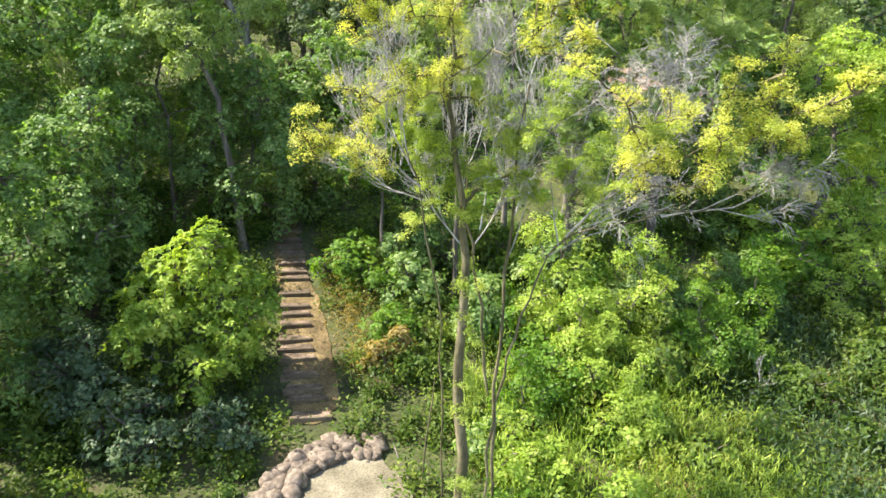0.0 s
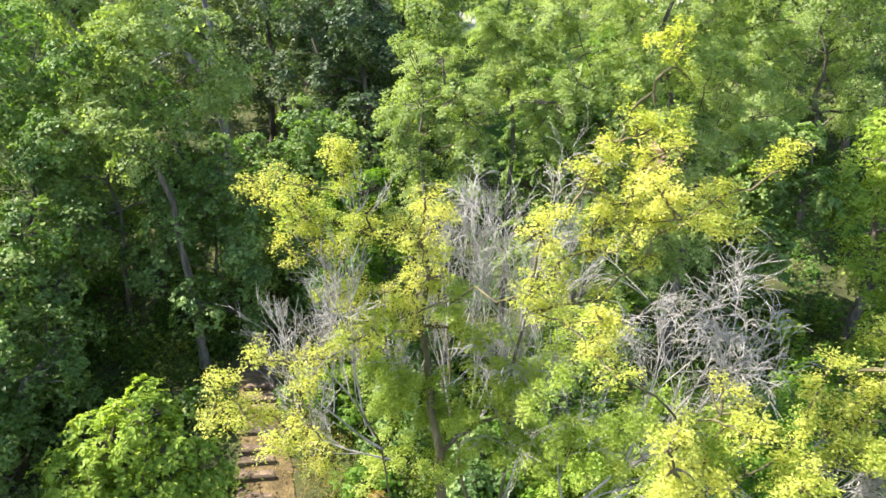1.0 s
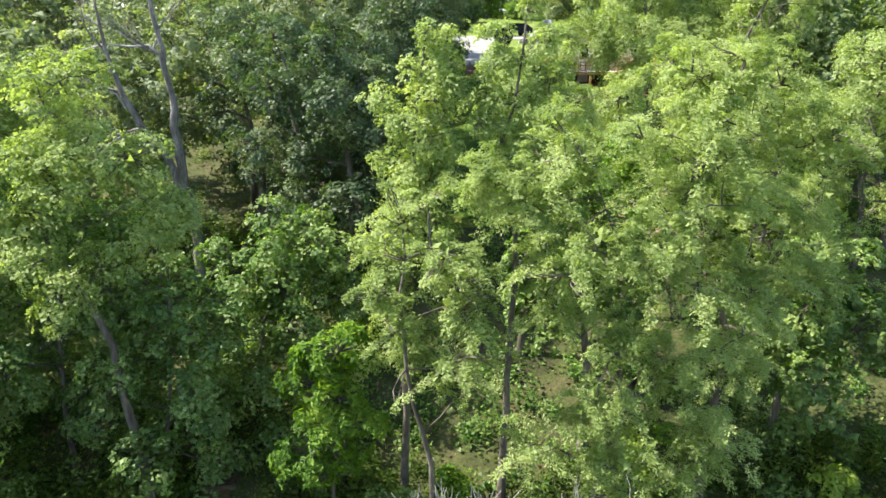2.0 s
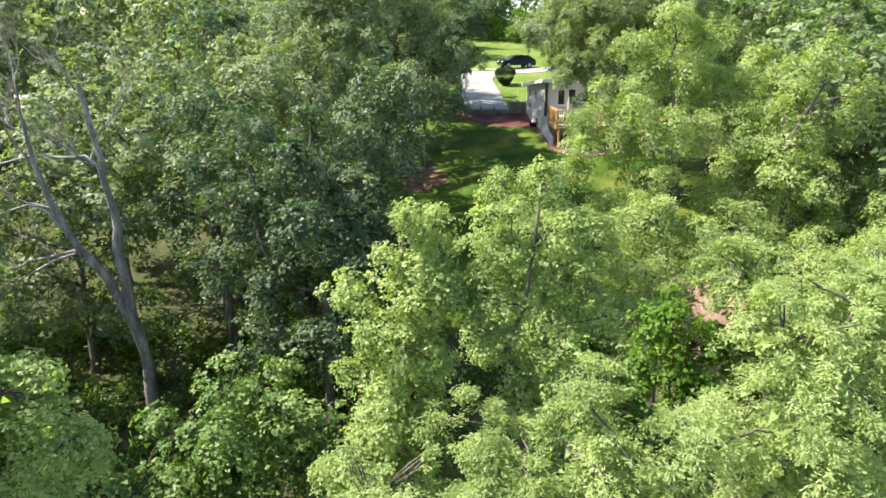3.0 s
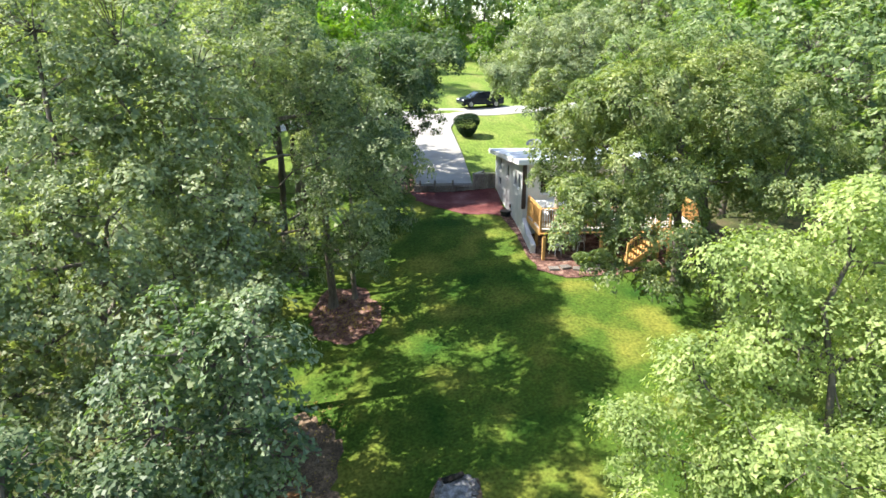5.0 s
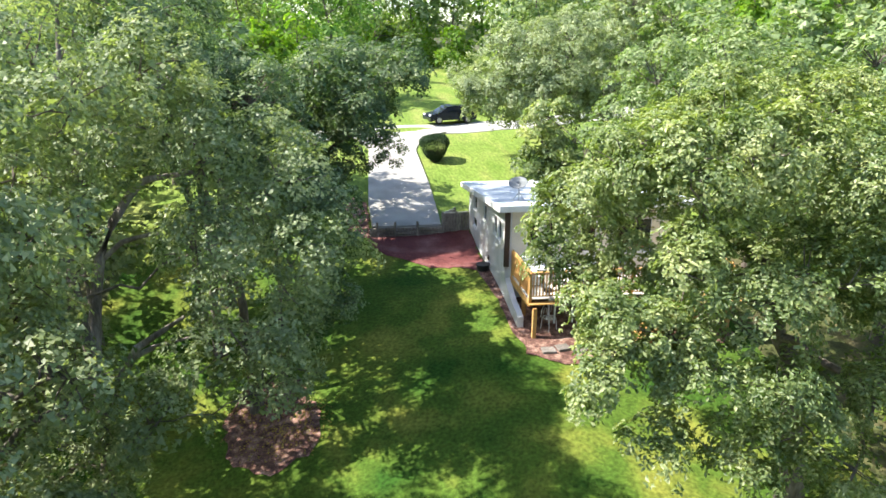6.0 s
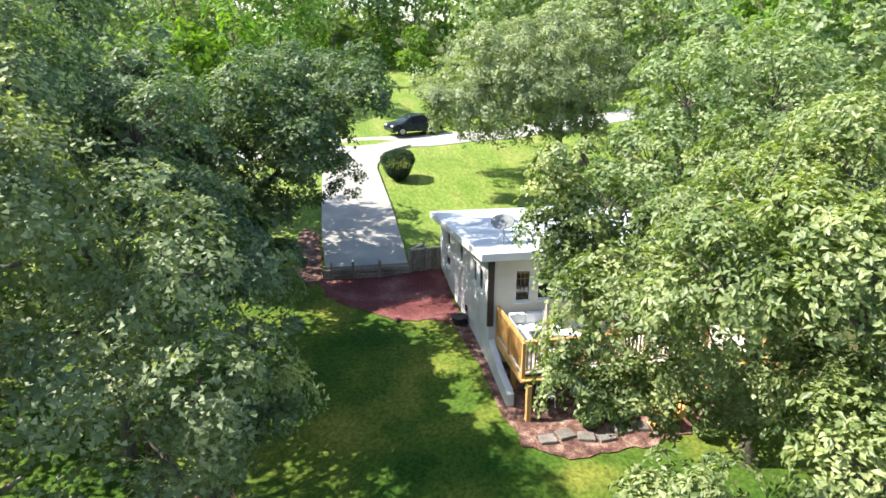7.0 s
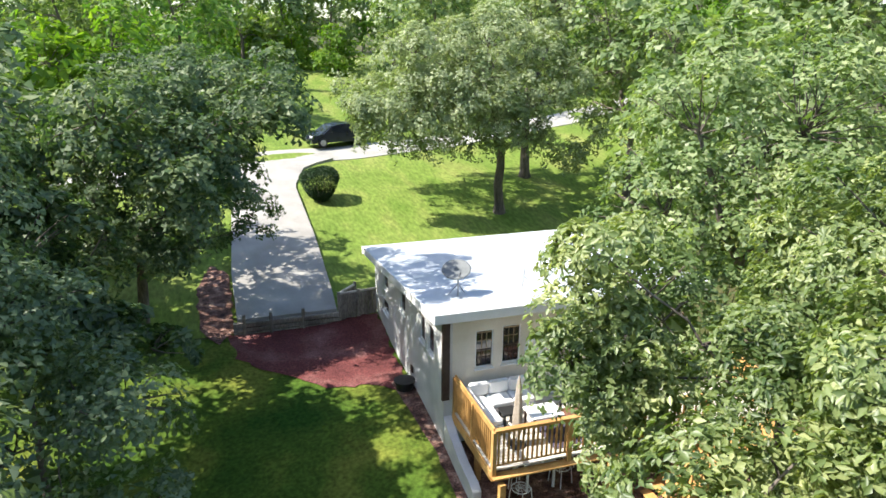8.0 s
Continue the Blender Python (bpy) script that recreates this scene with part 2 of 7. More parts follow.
def thing(name, place, label, category, group="", kind=""):
    ob = new(name)
    ob.empty_display_size = 0.2
    ob.matrix_basis = Matrix.Translation(place)
    return tagged(ob, label, category, group, kind)


def fast_mesh(name, verts, faces, smooth=False):
    """A mesh from numpy arrays: faces of one size."""
    me = bpy.data.meshes.new(name)
    k = faces.shape[1]
    me.vertices.add(len(verts))
    me.vertices.foreach_set("co", np.ascontiguousarray(verts, dtype=np.float32).ravel())
    me.loops.add(faces.size)
    me.loops.foreach_set("vertex_index", np.ascontiguousarray(faces, dtype=np.int32).ravel())
    me.polygons.add(len(faces))
    me.polygons.foreach_set("loop_start", np.arange(0, faces.size, k, dtype=np.int32))
    me.polygons.foreach_set("loop_total", np.full(len(faces), k, dtype=np.int32))
    if smooth:
        me.polygons.foreach_set("use_smooth", np.ones(len(faces), dtype=bool))
    me.update(calc_edges=True)
    return me


def box(bm, x0, x1, y0, y1, z0, z1, bevel=0.0, m=None):
    r = bmesh.ops.create_cube(bm, size=1, matrix=Matrix.Translation(((x0 + x1) / 2, (y0 + y1) / 2, (z0 + z1) / 2)) @ Matrix.Diagonal((x1 - x0, y1 - y0, z1 - z0, 1)))
    if bevel:
        r2 = bmesh.ops.bevel(bm, geom=list({e for v in r["verts"] for e in v.link_edges}), offset=bevel, segments=1, affect='EDGES')
        vs = list({v for f in r2["faces"] for v in f.verts} | {v for v in r["verts"] if v.is_valid})
    else:
        vs = r["verts"]
    if m is not None:
        bmesh.ops.transform(bm, matrix=m, verts=vs)
    return bm


def new_box(*a, **k):
    return box(bmesh.new(), *a, **k)


def beam(a, b, w, h, bevel=0.006):
    """A bevelled timber from a to b, of width w and height h."""
    a, b = Vector(a), Vector(b)
    d = b - a
    q = d.to_track_quat('Z', 'Y').to_matrix().to_4x4()
    return new_box(-w / 2, w / 2, -h / 2, h / 2, 0, d.length, bevel, Matrix.Translation(a) @ q)


def tube_arrays(lines, sides=6):
    """Vertices and quads of round tapered tubes: each line is (points, radii)."""
    vs, fs, off = [], [], 0
    ang = np.arange(sides) * 2 * np.pi / sides
    ca, sa = np.cos(ang), np.sin(ang)
    for p, r in lines:
        p, r = np.asarray(p, float), np.asarray(r, float)
        d = np.gradient(p, axis=0)
        d /= np.linalg.norm(d, axis=1, keepdims=True) + 1e-9
        ref = np.where(np.abs(d[:, 2:3]) > 0.9, (1.0, 0, 0), (0, 0, 1.0))
        u = np.cross(d, ref)
        u /= np.linalg.norm(u, axis=1, keepdims=True) + 1e-9
        w = np.cross(d, u)
        ring = p[:, None] + r[:, None, None] * (u[:, None] * ca[None, :, None] + w[:, None] * sa[None, :, None])
        n = len(p)
        vs.append(ring.reshape(-1, 3))
        i = np.arange(n - 1)[:, None] * sides + np.arange(sides)
        j = np.arange(n - 1)[:, None] * sides + (np.arange(sides) + 1) % sides
        fs.append(np.stack([i, j, j + sides, i + sides], -1).reshape(-1, 4) + off)
        off += n * sides
    return np.concatenate(vs), np.concatenate(fs)


def tubes(name, lines, mat, parent=None, sides=6, label=""):
    v, f = tube_arrays(lines, sides)
    return part(name, fast_mesh(name, v, f, True), mat, parent, label)


def bent(a, b, rng, sag=0.12, n=6, lift=0.0, wobble=0.025):
    """A bent line from a to b."""
    a, b = np.asarray(a, float), np.asarray(b, float)
    t = np.linspace(0, 1, n)[:, None]
    ln = np.linalg.norm(b - a)
    side = rng.normal(0, 1, 3) * sag * ln
    side[2] += lift * ln
    wob = rng.normal(0, wobble * ln, (n, 3)) * np.sin(np.pi * t)
    return a + (b - a) * t + side * (t * (1 - t) * 2) + wob


def leaf_mesh(name, centres, length, width, rng, up=0.8, droop=0.0, plain=False, out=None, face=None):
    """Leaves round the given centres: folded four-sided ones, or plain three-sided ones for what stays far.
    out: the way each leaf points; face: the way its upper side looks."""
    n = len(centres)
    nor = rng.normal(0, 1, (n, 3))
    if face is None:
        nor[:, 2] = np.abs(nor[:, 2]) + up
    else:
        nor = nor * 0.34 + face
    nor /= np.linalg.norm(nor, axis=1, keepdims=True)
    d = rng.normal(0, 1, (n, 3))
    if out is not None:
        d = d * 0.35 + out
    d[:, 2] -= droop
    d -= (d * nor).sum(1, keepdims=True) * nor
    d /= np.linalg.norm(d, axis=1, keepdims=True) + 1e-9
    s = np.cross(nor, d)
    k = rng.uniform(0.65, 1.3, (n, 1))
    ln, wd = length * k, width * k * rng.uniform(0.8, 1.2, (n, 1))
    a = centres - d * ln * 0.5
    tip = centres + d * ln * 0.5 - nor * ln * 0.12
    m1 = centres + d * ln * 0.08 + s * wd * 0.5 + nor * wd * 0.22
    m2 = centres + d * ln * 0.08 - s * wd * 0.5 + nor * wd * 0.22
    if plain:
        v = np.stack([m1 + d * ln * 0.3, m2 - d * ln * 0.25, centres + d * ln * 0.5 - s * wd * 0.45], 1).reshape(-1, 3)
        return fast_mesh(name, v, np.arange(len(v)).reshape(-1, 3))
    v = np.stack([a, m1, tip, m2], 1).reshape(-1, 3)
    i = np.arange(n)[:, None] * 4
    f = np.concatenate([i + np.array([0, 1, 2]), i + np.array([0, 2, 3])], 1).reshape(-1, 3)
    return fast_mesh(name, v, f)


def blob_tips(blobs, per_area, rng, inner=0.45, puff=1.0, dome=0.55):
    """Twig ends on small leafy domes set round lumps, with the way that each looks: blobs are rows of x, y, z, radius."""
    out, way = [], []
    for x, y, z, r in blobs:
        n = max(8, int(per_area * 4 * np.pi * r * r))
        mean = 0.37 * min(r, 1.2) * puff
        m = max(5, int(2.5 * r * r / mean ** 2))
        d = rng.normal(0, 1, (m, 3))
        d[:, 2] += 0.3
        d /= np.linalg.norm(d, axis=1, keepdims=True)
        k = inner + (1.05 - inner) * rng.uniform(0, 1, m) ** 0.5
        c = np.array([x, y, z]) + d * (r * k)[:, None] * np.array([1, 1, 0.9])
        nor = d * 0.8 + rng.normal(0, 0.3, (m, 3)) + (0, 0, 0.65)
        nor /= np.linalg.norm(nor, axis=1, keepdims=True)
        size = mean * rng.uniform(0.6, 1.4, m)
        w = size ** 2
        pick = rng.choice(m, n, p=w / w.sum())
        q = rng.normal(0, 1, (n, 3))
        q -= (q * nor[pick]).sum(1, keepdims=True) * nor[pick]
        q /= np.linalg.norm(q, axis=1, keepdims=True) + 1e-9
        rho = (np.sqrt(rng.uniform(0, 1, n)) * rng.uniform(0.6, 1.4, n))[:, None]
        p = c[pick] + (q * rho + nor[pick] * (dome * (0.6 - rho ** 2) + rng.normal(0, 0.16, (n, 1)))) * size[pick][:, None]
        out.append(p)
        f = nor[pick] + q * rho * 0.9 + (0, 0, 0.15)
        way.append(f / np.linalg.norm(f, axis=1, keepdims=True))
    return np.concatenate(out), np.concatenate(way)


def strand_tips(blobs, per_area, rng, rise, fall):
    """Leaf places along thin upswept or hanging sprays that start inside the lumps, with the way that each looks."""
    out, way = [], []
    for x, y, z, r in blobs:
        n = max(12, int(per_area * 4 * np.pi * r * r))
        m = max(5, int(16 * r))
        d = rng.normal(0, 1, (m, 3)) + (0, 0, rise)
        d /= np.linalg.norm(d, axis=1, keepdims=True)
        a = np.array([x, y, z]) + rng.normal(0, 0.32 * r, (m, 3)) + d * r * 0.2
        ln = r * rng.uniform(0.6, 1.7, m)
        pick = rng.integers(0, m, n)
        u = rng.uniform(0, 1, (n, 1)) ** 0.8
        p = a[pick] + d[pick] * ln[pick][:, None] * u
        p[:, 2] -= fall * (u[:, 0] ** 2) * ln[pick]
        p += rng.normal(0, 0.05 + 0.04 * r, (n, 3)) * (1.15 - u)
        out.append(p)
        f = d[pick] * 0.35 + (0, 0, 1.0) + rng.normal(0, 0.25, (n, 3))
        way.append(f / np.linalg.norm(f, axis=1, keepdims=True))
    return np.concatenate(out), np.concatenate(way)


def crown_mesh(name, blobs, size, cover, rng, cluster, spread, inner, up=0.8, droop=0.0, plain=False, tall=0.7, puff=1.0, strand=None):
    """Leaves in rosettes at the twig ends, and larger light-blocking leaf sprays in the heart of every lump."""
    each = cover / (size[0] * size[1] * 0.5 * cluster)
    tips, way = strand_tips(blobs, each, rng, *strand) if strand else blob_tips(blobs, each, rng, inner, puff)
    n = len(tips)
    e = rng.normal(0, 1, (n, cluster, 3))
    e -= 0.85 * (e * way[:, None]).sum(2, keepdims=True) * way[:, None]
    e /= np.linalg.norm(e, axis=2, keepdims=True) + 1e-9
    c = tips[:, None] + e * (spread * 1.5 * np.sqrt(rng.uniform(0.06, 1, (n, cluster, 1)))) * np.array([1, 1, 0.5 + 0.7 * tall])
    c = c.reshape(-1, 3)
    face = np.repeat(way, cluster, 0) + (0, 0, 0.25 * (up - 0.4))
    me = leaf_mesh(name, c, size[0], size[1], rng, up, droop, plain, e.reshape(-1, 3), face)
    return me, tips


def heart_mesh(name, blobs, rng, core=1.0, largest=0.22):
    """Oversized leaf sprays inside each lump, added to block light and darken the gaps."""
    pts, big = [], []
    for x, y, z, r in blobs:
        n = int((64 * min(r, 1.4) ** 2 + 10) * core)
        d = rng.normal(0, 1, (n, 3))
        d /= np.linalg.norm(d, axis=1, keepdims=True)
        pts.append(np.array([x, y, z - 0.1 * r]) + d * (r * 0.6 * rng.uniform(0.1, 1, (n, 1)) ** 0.5))
        big.append(np.full((n, 1), min(largest, 0.27 * max(r, 0.3))))
    return leaf_mesh(name, np.concatenate(pts), np.concatenate(big), np.concatenate(big) * 0.7, rng, 0.5, 0.3, True)




def tree(name, base, blobs, leaf, label, category="tree", size=(0.17, 0.10), cover=0.95, radius=0.16, bark=None, seed=1, cluster=12, spread=0.095,
         fork=0.55, droop=0.0, up=0.8, group="", twigs=1.0, inner=0.45, sway=0.35, far=False, plain=False, lead=None, tall=0.7, puff=1.0, core=1.0, heart=0.22, strand=None):
    """A tree or shrub: tapered trunk, limbs to every part of the crown, twigs, and leaves in clusters at the twig ends."""
    rng = np.random.default_rng(seed)
    bark = bark or BARK
    blobs = np.asarray(blobs, float)
    base = np.asarray(base, float)
    root = thing(name, base, label, category, group)
    mid = np.average(blobs[:, :3], axis=0, weights=blobs[:, 3] ** 2)
    high = blobs[blobs[:, 2].argmax()]
    knee = base + (mid - base) * np.array([sway, sway, fork])
    trunk = np.concatenate([bent(base - (0, 0, 0.3), knee, rng, 0.02, 7, 0, 0.008), bent(knee, high[:3] if lead is None else lead, rng, 0.06, 8)[1:]])
    nr = len(trunk)
    rad = radius * np.linspace(1, 0.16, nr)
    rad[0] *= 1.5
    tubes("trunk", [(trunk, rad)], bark, root, 9)
    limbs, sam = [], trunk[4:]
    thick = list(rad[4:])
    far_out = np.array([np.linalg.norm(trunk[4:] - b[:3], axis=1).min() for b in blobs])
    for b in blobs[far_out.argsort()]:
        gap = np.linalg.norm(sam - b[:3], axis=1) + 1.2 * np.maximum(0, sam[:, 2] - b[2] + 0.25 * b[3])
        at = gap.argmin()
        ln = bent(sam[at], b[:3], rng, 0.10, 7, 0.10)
        rr = np.linspace(max(0.016, thick[at] * 0.62), max(0.012, min(thick[at] * 0.35, 0.05)), 7)
        limbs.append((ln, rr))
        sam = np.concatenate([sam, ln[2:]])
        thick += list(rr[2:])
    if far:
        tubes("branching", limbs, bark, root, 5)["kind"] = "stuff"
    else:
        for ln in limbs:
            tubes("limb", [ln], bark, root, 5)
    me, tips = crown_mesh("crown", blobs, size, cover, rng, cluster, spread, inner, up, droop, far or plain, tall, puff, strand)
    few = rng.permutation(len(tips))[: int(min(len(tips) * 0.5, 260) * twigs)]
    tw = []
    for i in few:
        s = sam[((sam - tips[i]) ** 2).sum(1).argmin()]
        tw.append((bent(s, tips[i], rng, 0.12, 4), np.linspace(0.022, 0.006, 4)))
    if tw:
        tubes("fine_branching", tw, bark, root, 3)["kind"] = "stuff"
    part("crown", me, leaf, root)["kind"] = "stuff"
    # hidden leaves added to block sun; core sets how many
    if core:
        part("inner_crown", heart_mesh("inner_crown", blobs, rng, core, heart), leaf, root)["kind"] = "stuff"
    return root


def more_leaves(root, blobs, leaf, size, cover, seed, cluster=8, spread=0.17, inner=0.2, plain=False, tall=0.7, strand=None):
    """A second crown part with leaves of another colour."""
    rng = np.random.default_rng(seed)
    me, tips = crown_mesh("second_crown", np.asarray(blobs, float), size, cover, rng, cluster, spread, inner, 0.6, 0, plain, tall, strand=strand)
    part("second_crown", me, leaf, root)["kind"] = "stuff"


def plumes(blobs, seed, n=3, small=0.5, rise=1.0, loose=0.42):
    """Breaks every lump into a few smaller, upswept ones."""
    rng = np.random.default_rng(seed)
    return [(x + rng.normal(0, r * loose), y + rng.normal(0, r * loose), z + rng.normal(0.05 * r, r * 1.1 * loose * rise), r * small * rng.uniform(0.75, 1.25)) for x, y, z, r in blobs for _ in range(n)]


def round_crown(x, y, z_low, z_top, r, seed, n=9, small=0.48):
    """Crown lumps of an ordinary broad tree."""
    rng = np.random.default_rng(seed + 900)
    zc, h = (z_low + z_top) / 2, (z_top - z_low) / 2
    out = [(x, y, zc + h * 0.25, r * 0.62)]
    for i in range(n):
        a = i * 2.4 + rng.uniform(-0.4, 0.4)
        t = -0.75 + 1.55 * (i + 0.5) / n
        q = math.sqrt(max(0.05, 1 - t * t)) * r * rng.uniform(0.62, 0.85)
        br = r * small * rng.uniform(0.75, 1.15)
        out.append((x + q * math.cos(a), y + q * math.sin(a), min(zc + h * t, z_top - br * 0.8), br))
    return out


# ---- terrain ----
PROFILE_Y = np.array([-3000, -60, 0, 1.5, 6.6, 10, 24, 30, 37, 42, 48, 52, 58, 64, 70, 80, 120, 400, 3000])
PROFILE_Z = np.array([-0.8, -0.7, -0.32, 0, 1.6, 2.5, 7.2, 8.2, 9.6, 10.6, 11.75, 12.5, 13.36, 14.2, 15.05, 15.95, 19, 30, 32])


def ground_z(x, y):
    x, y = np.asarray(x, float), np.asarray(y, float)
    z = sum(np.interp(y + k, PROFILE_Y, PROFILE_Z) for k in (-1.2, -0.6, 0, 0.6, 1.2)) / 5
    w = np.interp(y, [20, 28, 45, 51], [0, 1, 1, 0])
    return z + w * 0.17 * np.clip(x - 1, -5, 4.5) + 0.04 * np.sin(x * 0.9 + y * 0.4) + 0.03 * np.sin(y * 1.3 - x * 0.5)


def gz(x, y):
    return float(ground_z(x, y))


def grid_sheet(name, xs, ys, lift, mat, label, category):
    X, Y = np.meshgrid(xs, ys)
    v = np.stack([X, Y, ground_z(X, Y) + lift], -1).reshape(-1, 3)
    nx = len(xs)
    i = (np.arange(len(ys) - 1)[:, None] * nx + np.arange(nx - 1)).ravel()
    f = np.stack([i, i + 1, i + nx + 1, i + nx], -1)
    return tagged(part(name, fast_mesh(name, v, f, True), mat), label, category, "", "structure")


def patch(name, outline, lift, mat, label, category, seed=0, rough=0.12, kind="structure"):
    """A sheet that lies on the ground inside an outline, with an uneven edge."""
    rng = np.random.default_rng(seed)
    o = np.asarray(outline, float)
    c = o.mean(0)
    pts = []
    for a, b in zip(o, np.roll(o, -1, 0)):
        n = max(2, int(np.linalg.norm(b - a) / 0.25))
        pts.append(a + (b - a) * np.linspace(0, 1, n, endpoint=False)[:, None])
    edge = np.concatenate(pts)
    edge = edge + (edge - c) / np.linalg.norm(edge - c, axis=1, keepdims=True) * rng.uniform(-rough, rough, (len(edge), 1))
    rings = max(4, int(np.linalg.norm(edge - c, axis=1).max() / 0.6))
    s = np.linspace(0, 1, rings + 1)[1:]
    xy = (c + (edge - c)[None] * s[:, None, None])
    v = np.concatenate([np.r_[c, gz(*c) + lift][None], np.concatenate([xy.reshape(-1, 2), (ground_z(xy[..., 0], xy[..., 1]) + lift).reshape(-1, 1)], 1)])
    n = len(edge)
    f = []
    for j in range(n):
        f.append((0, 1 + j, 1 + (j + 1) % n, 0))
    q = []
    for r in range(rings - 1):
        a = 1 + r * n
        for j in range(n):
            q.append((a + j, a + n + j, a + n + (j + 1) % n, a + (j + 1) % n))
    me = bpy.data.meshes.new(name)
    me.from_pydata(v.tolist(), [], [t[:3] for t in f] + q)
    me.update()
    return tagged(part(name, me, mat), label, category, "", kind)


# ---- ground ----
fine_x = np.concatenate([[-3000, -800, -200, -90], np.arange(-50, 51, 1.0), [90, 200, 800, 3000]])
fine_y = np.concatenate([[-3000, -800, -200, -90], np.arange(-40, 121, 1.0), [160, 240, 400, 900, 3000]])
grid_sheet("ground", fine_x, fine_y, 0, SOIL, "wooded ground with leaf litter and low plants", "ground")
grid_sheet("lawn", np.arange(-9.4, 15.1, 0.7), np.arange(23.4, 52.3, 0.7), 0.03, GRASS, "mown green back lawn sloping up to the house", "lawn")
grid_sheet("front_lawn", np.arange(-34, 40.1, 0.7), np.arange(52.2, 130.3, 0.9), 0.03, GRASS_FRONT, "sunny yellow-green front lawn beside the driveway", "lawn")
patch("beach", [(-9.0, -1.2), (-7.6, -0.2), (-6.9, 1.0), (-5.6, 0.7), (-4.7, -0.3), (-4.2, -2.5), (-5, -6), (-9, -6)], 0.05, SAND, "pale sandy ground at the foot of the steps", "sand", 3)
patch("dirt_1", [(-3.6, 34.9), (-2.6, 34.0), (-2.2, 33.0), (-2.5, 31.4), (-2.1, 30.0), (-2.7, 28.4), (-2.5, 27.2), (-3.4, 26.0), (-6.5, 25.5), (-9, 29), (-7, 34)], 0.06, DIRT, "bare brown dirt with litter under the trees", "dirt", 4, 0.2)
patch("dirt_2", [(4.4, 22.6), (6.3, 22.4), (7.2, 20.2), (9.5, 19.2), (12.5, 21.5), (11.2, 24.6), (9.4, 26.3), (7.6, 26.3), (6.4, 24.6)], 0.07, RED_DIRT, "bare reddish dirt on the slope", "dirt", 5, 0.3)
patch("mulch_bed_tree", [(-3.9, 41.2), (-3.2, 42.7), (-1.6, 42.6), (-0.7, 40.4), (-0.9, 39.0), (-2.2, 38.3), (-3.5, 39.3)], 0.06, BROWN_MULCH, "brown mulch ring round two tree trunks", "mulch", 6)
patch("mulch_bed_red", [(1.2, 52.15), (1.4, 50.7), (2.1, 50.0), (3.8, 48.75), (5.0, 48.35), (5.75, 47.9), (6.15, 47.2), (6.15, 52.3)], 0.06, RED_MULCH, "dark red mulch bed below the driveway", "mulch", 7)
patch("mulch_bed_drive", [(1.38, 52.4), (1.34, 56.6), (0.7, 57.4), (0.2, 55.5), (0.3, 52.6), (0.9, 51.6)], 0.066, BROWN_MULCH, "dark brown leaf bed beside the driveway", "mulch", 10, 0.1)
patch("mulch_bed_wall", [(5.6, 48.2), (5.75, 46.5), (5.95, 44.2), (5.95, 42.6), (6.3, 41.5), (6.9, 42.4), (6.5, 45.0), (6.25, 48.4)], 0.066, BROWN_MULCH, "faded red mulch strip along the white wall", "mulch", 8, 0.08)
patch("mulch_bed_deck", [(6.2, 41.4), (7.4, 40.85), (9.2, 40.9), (11.2, 41.2), (14, 41.5), (14, 45), (6.6, 45)], 0.07, BROWN_MULCH, "faded red mulch under and before the deck", "mulch", 9, 0.1)


def drive_z(y):
    return float(np.interp(y, [52.2, 58, 66, 69.5, 73], [12.98, 13.55, 14.62, 15.14, 15.4]))


def ribbon(name, rows, thick, mat, label, category):
    """A slab between left and right edges: rows of (left x, y, right x, y, left height, right height)."""
    bm = bmesh.new()
    top = [(bm.verts.new((a, b, z)), bm.verts.new((c, d, w))) for a, b, c, d, z, w in rows]
    low = [(bm.verts.new((a, b, z - thick)), bm.verts.new((c, d, w - thick))) for a, b, c, d, z, w in rows]
    for i in range(len(rows) - 1):
        bm.faces.new((top[i][0], top[i][1], top[i + 1][1], top[i + 1][0]))
        bm.faces.new((low[i][0], top[i][0], top[i + 1][0], low[i + 1][0]))
        bm.faces.new((top[i][1], low[i][1], low[i + 1][1], top[i + 1][1]))
    bm.faces.new((low[0][0], low[0][1], top[0][1], top[0][0]))
    return tagged(part(name, bm, mat), label, category, "", "structure")


rows = []
for i, y in enumerate(np.linspace(52.3, 69.6, 24)):
    t = (y - 52.3) / 17.3
    lx = float(np.interp(y, [52.3, 56, 62, 66, 69.6], [1.5, 1.45, 1.7, 1.9, 0.8]))
    rx = float(np.interp(y, [52.3, 54, 58.7, 65.5, 68.4, 69.6], [4.75, 4.85, 5.0, 4.95, 5.8, 7.6]))
    rows.append((lx, y, rx, y, drive_z(y), drive_z(y)))
ribbon("driveway", rows, 0.6, CONCRETE, "pale grey concrete driveway in sun and leaf shade", "driveway")
road_line = [(-60, 52), (-34, 58), (-20, 62), (-9, 65.8), (-3, 68.6), (3, 70.4), (8, 71.0), (13, 71.9), (20, 74.6), (28, 79), (40, 87), (70, 110)]
rows = []
rp = np.array(road_line, float)
rt = np.linspace(0, len(rp) - 1, 60)
rx, ry = np.interp(rt, np.arange(len(rp)), rp[:, 0]), np.interp(rt, np.arange(len(rp)), rp[:, 1])
dx, dy = np.gradient(rx), np.gradient(ry)
for x, y, a, b in zip(rx, ry, dx, dy):
    k = math.hypot(a, b)
    nx, ny = -b / k * 1.35, a / k * 1.35
    rows.append((x + nx, y + ny, x - nx, y - ny, gz(x + nx, y + ny) + 0.07, gz(x - nx, y - ny) + 0.07))
ribbon("road", rows, 0.4, ASPHALT, "narrow pale road crossing in front of the house", "road")

# ---- house ----
ROOF_SLOPE = -0.092


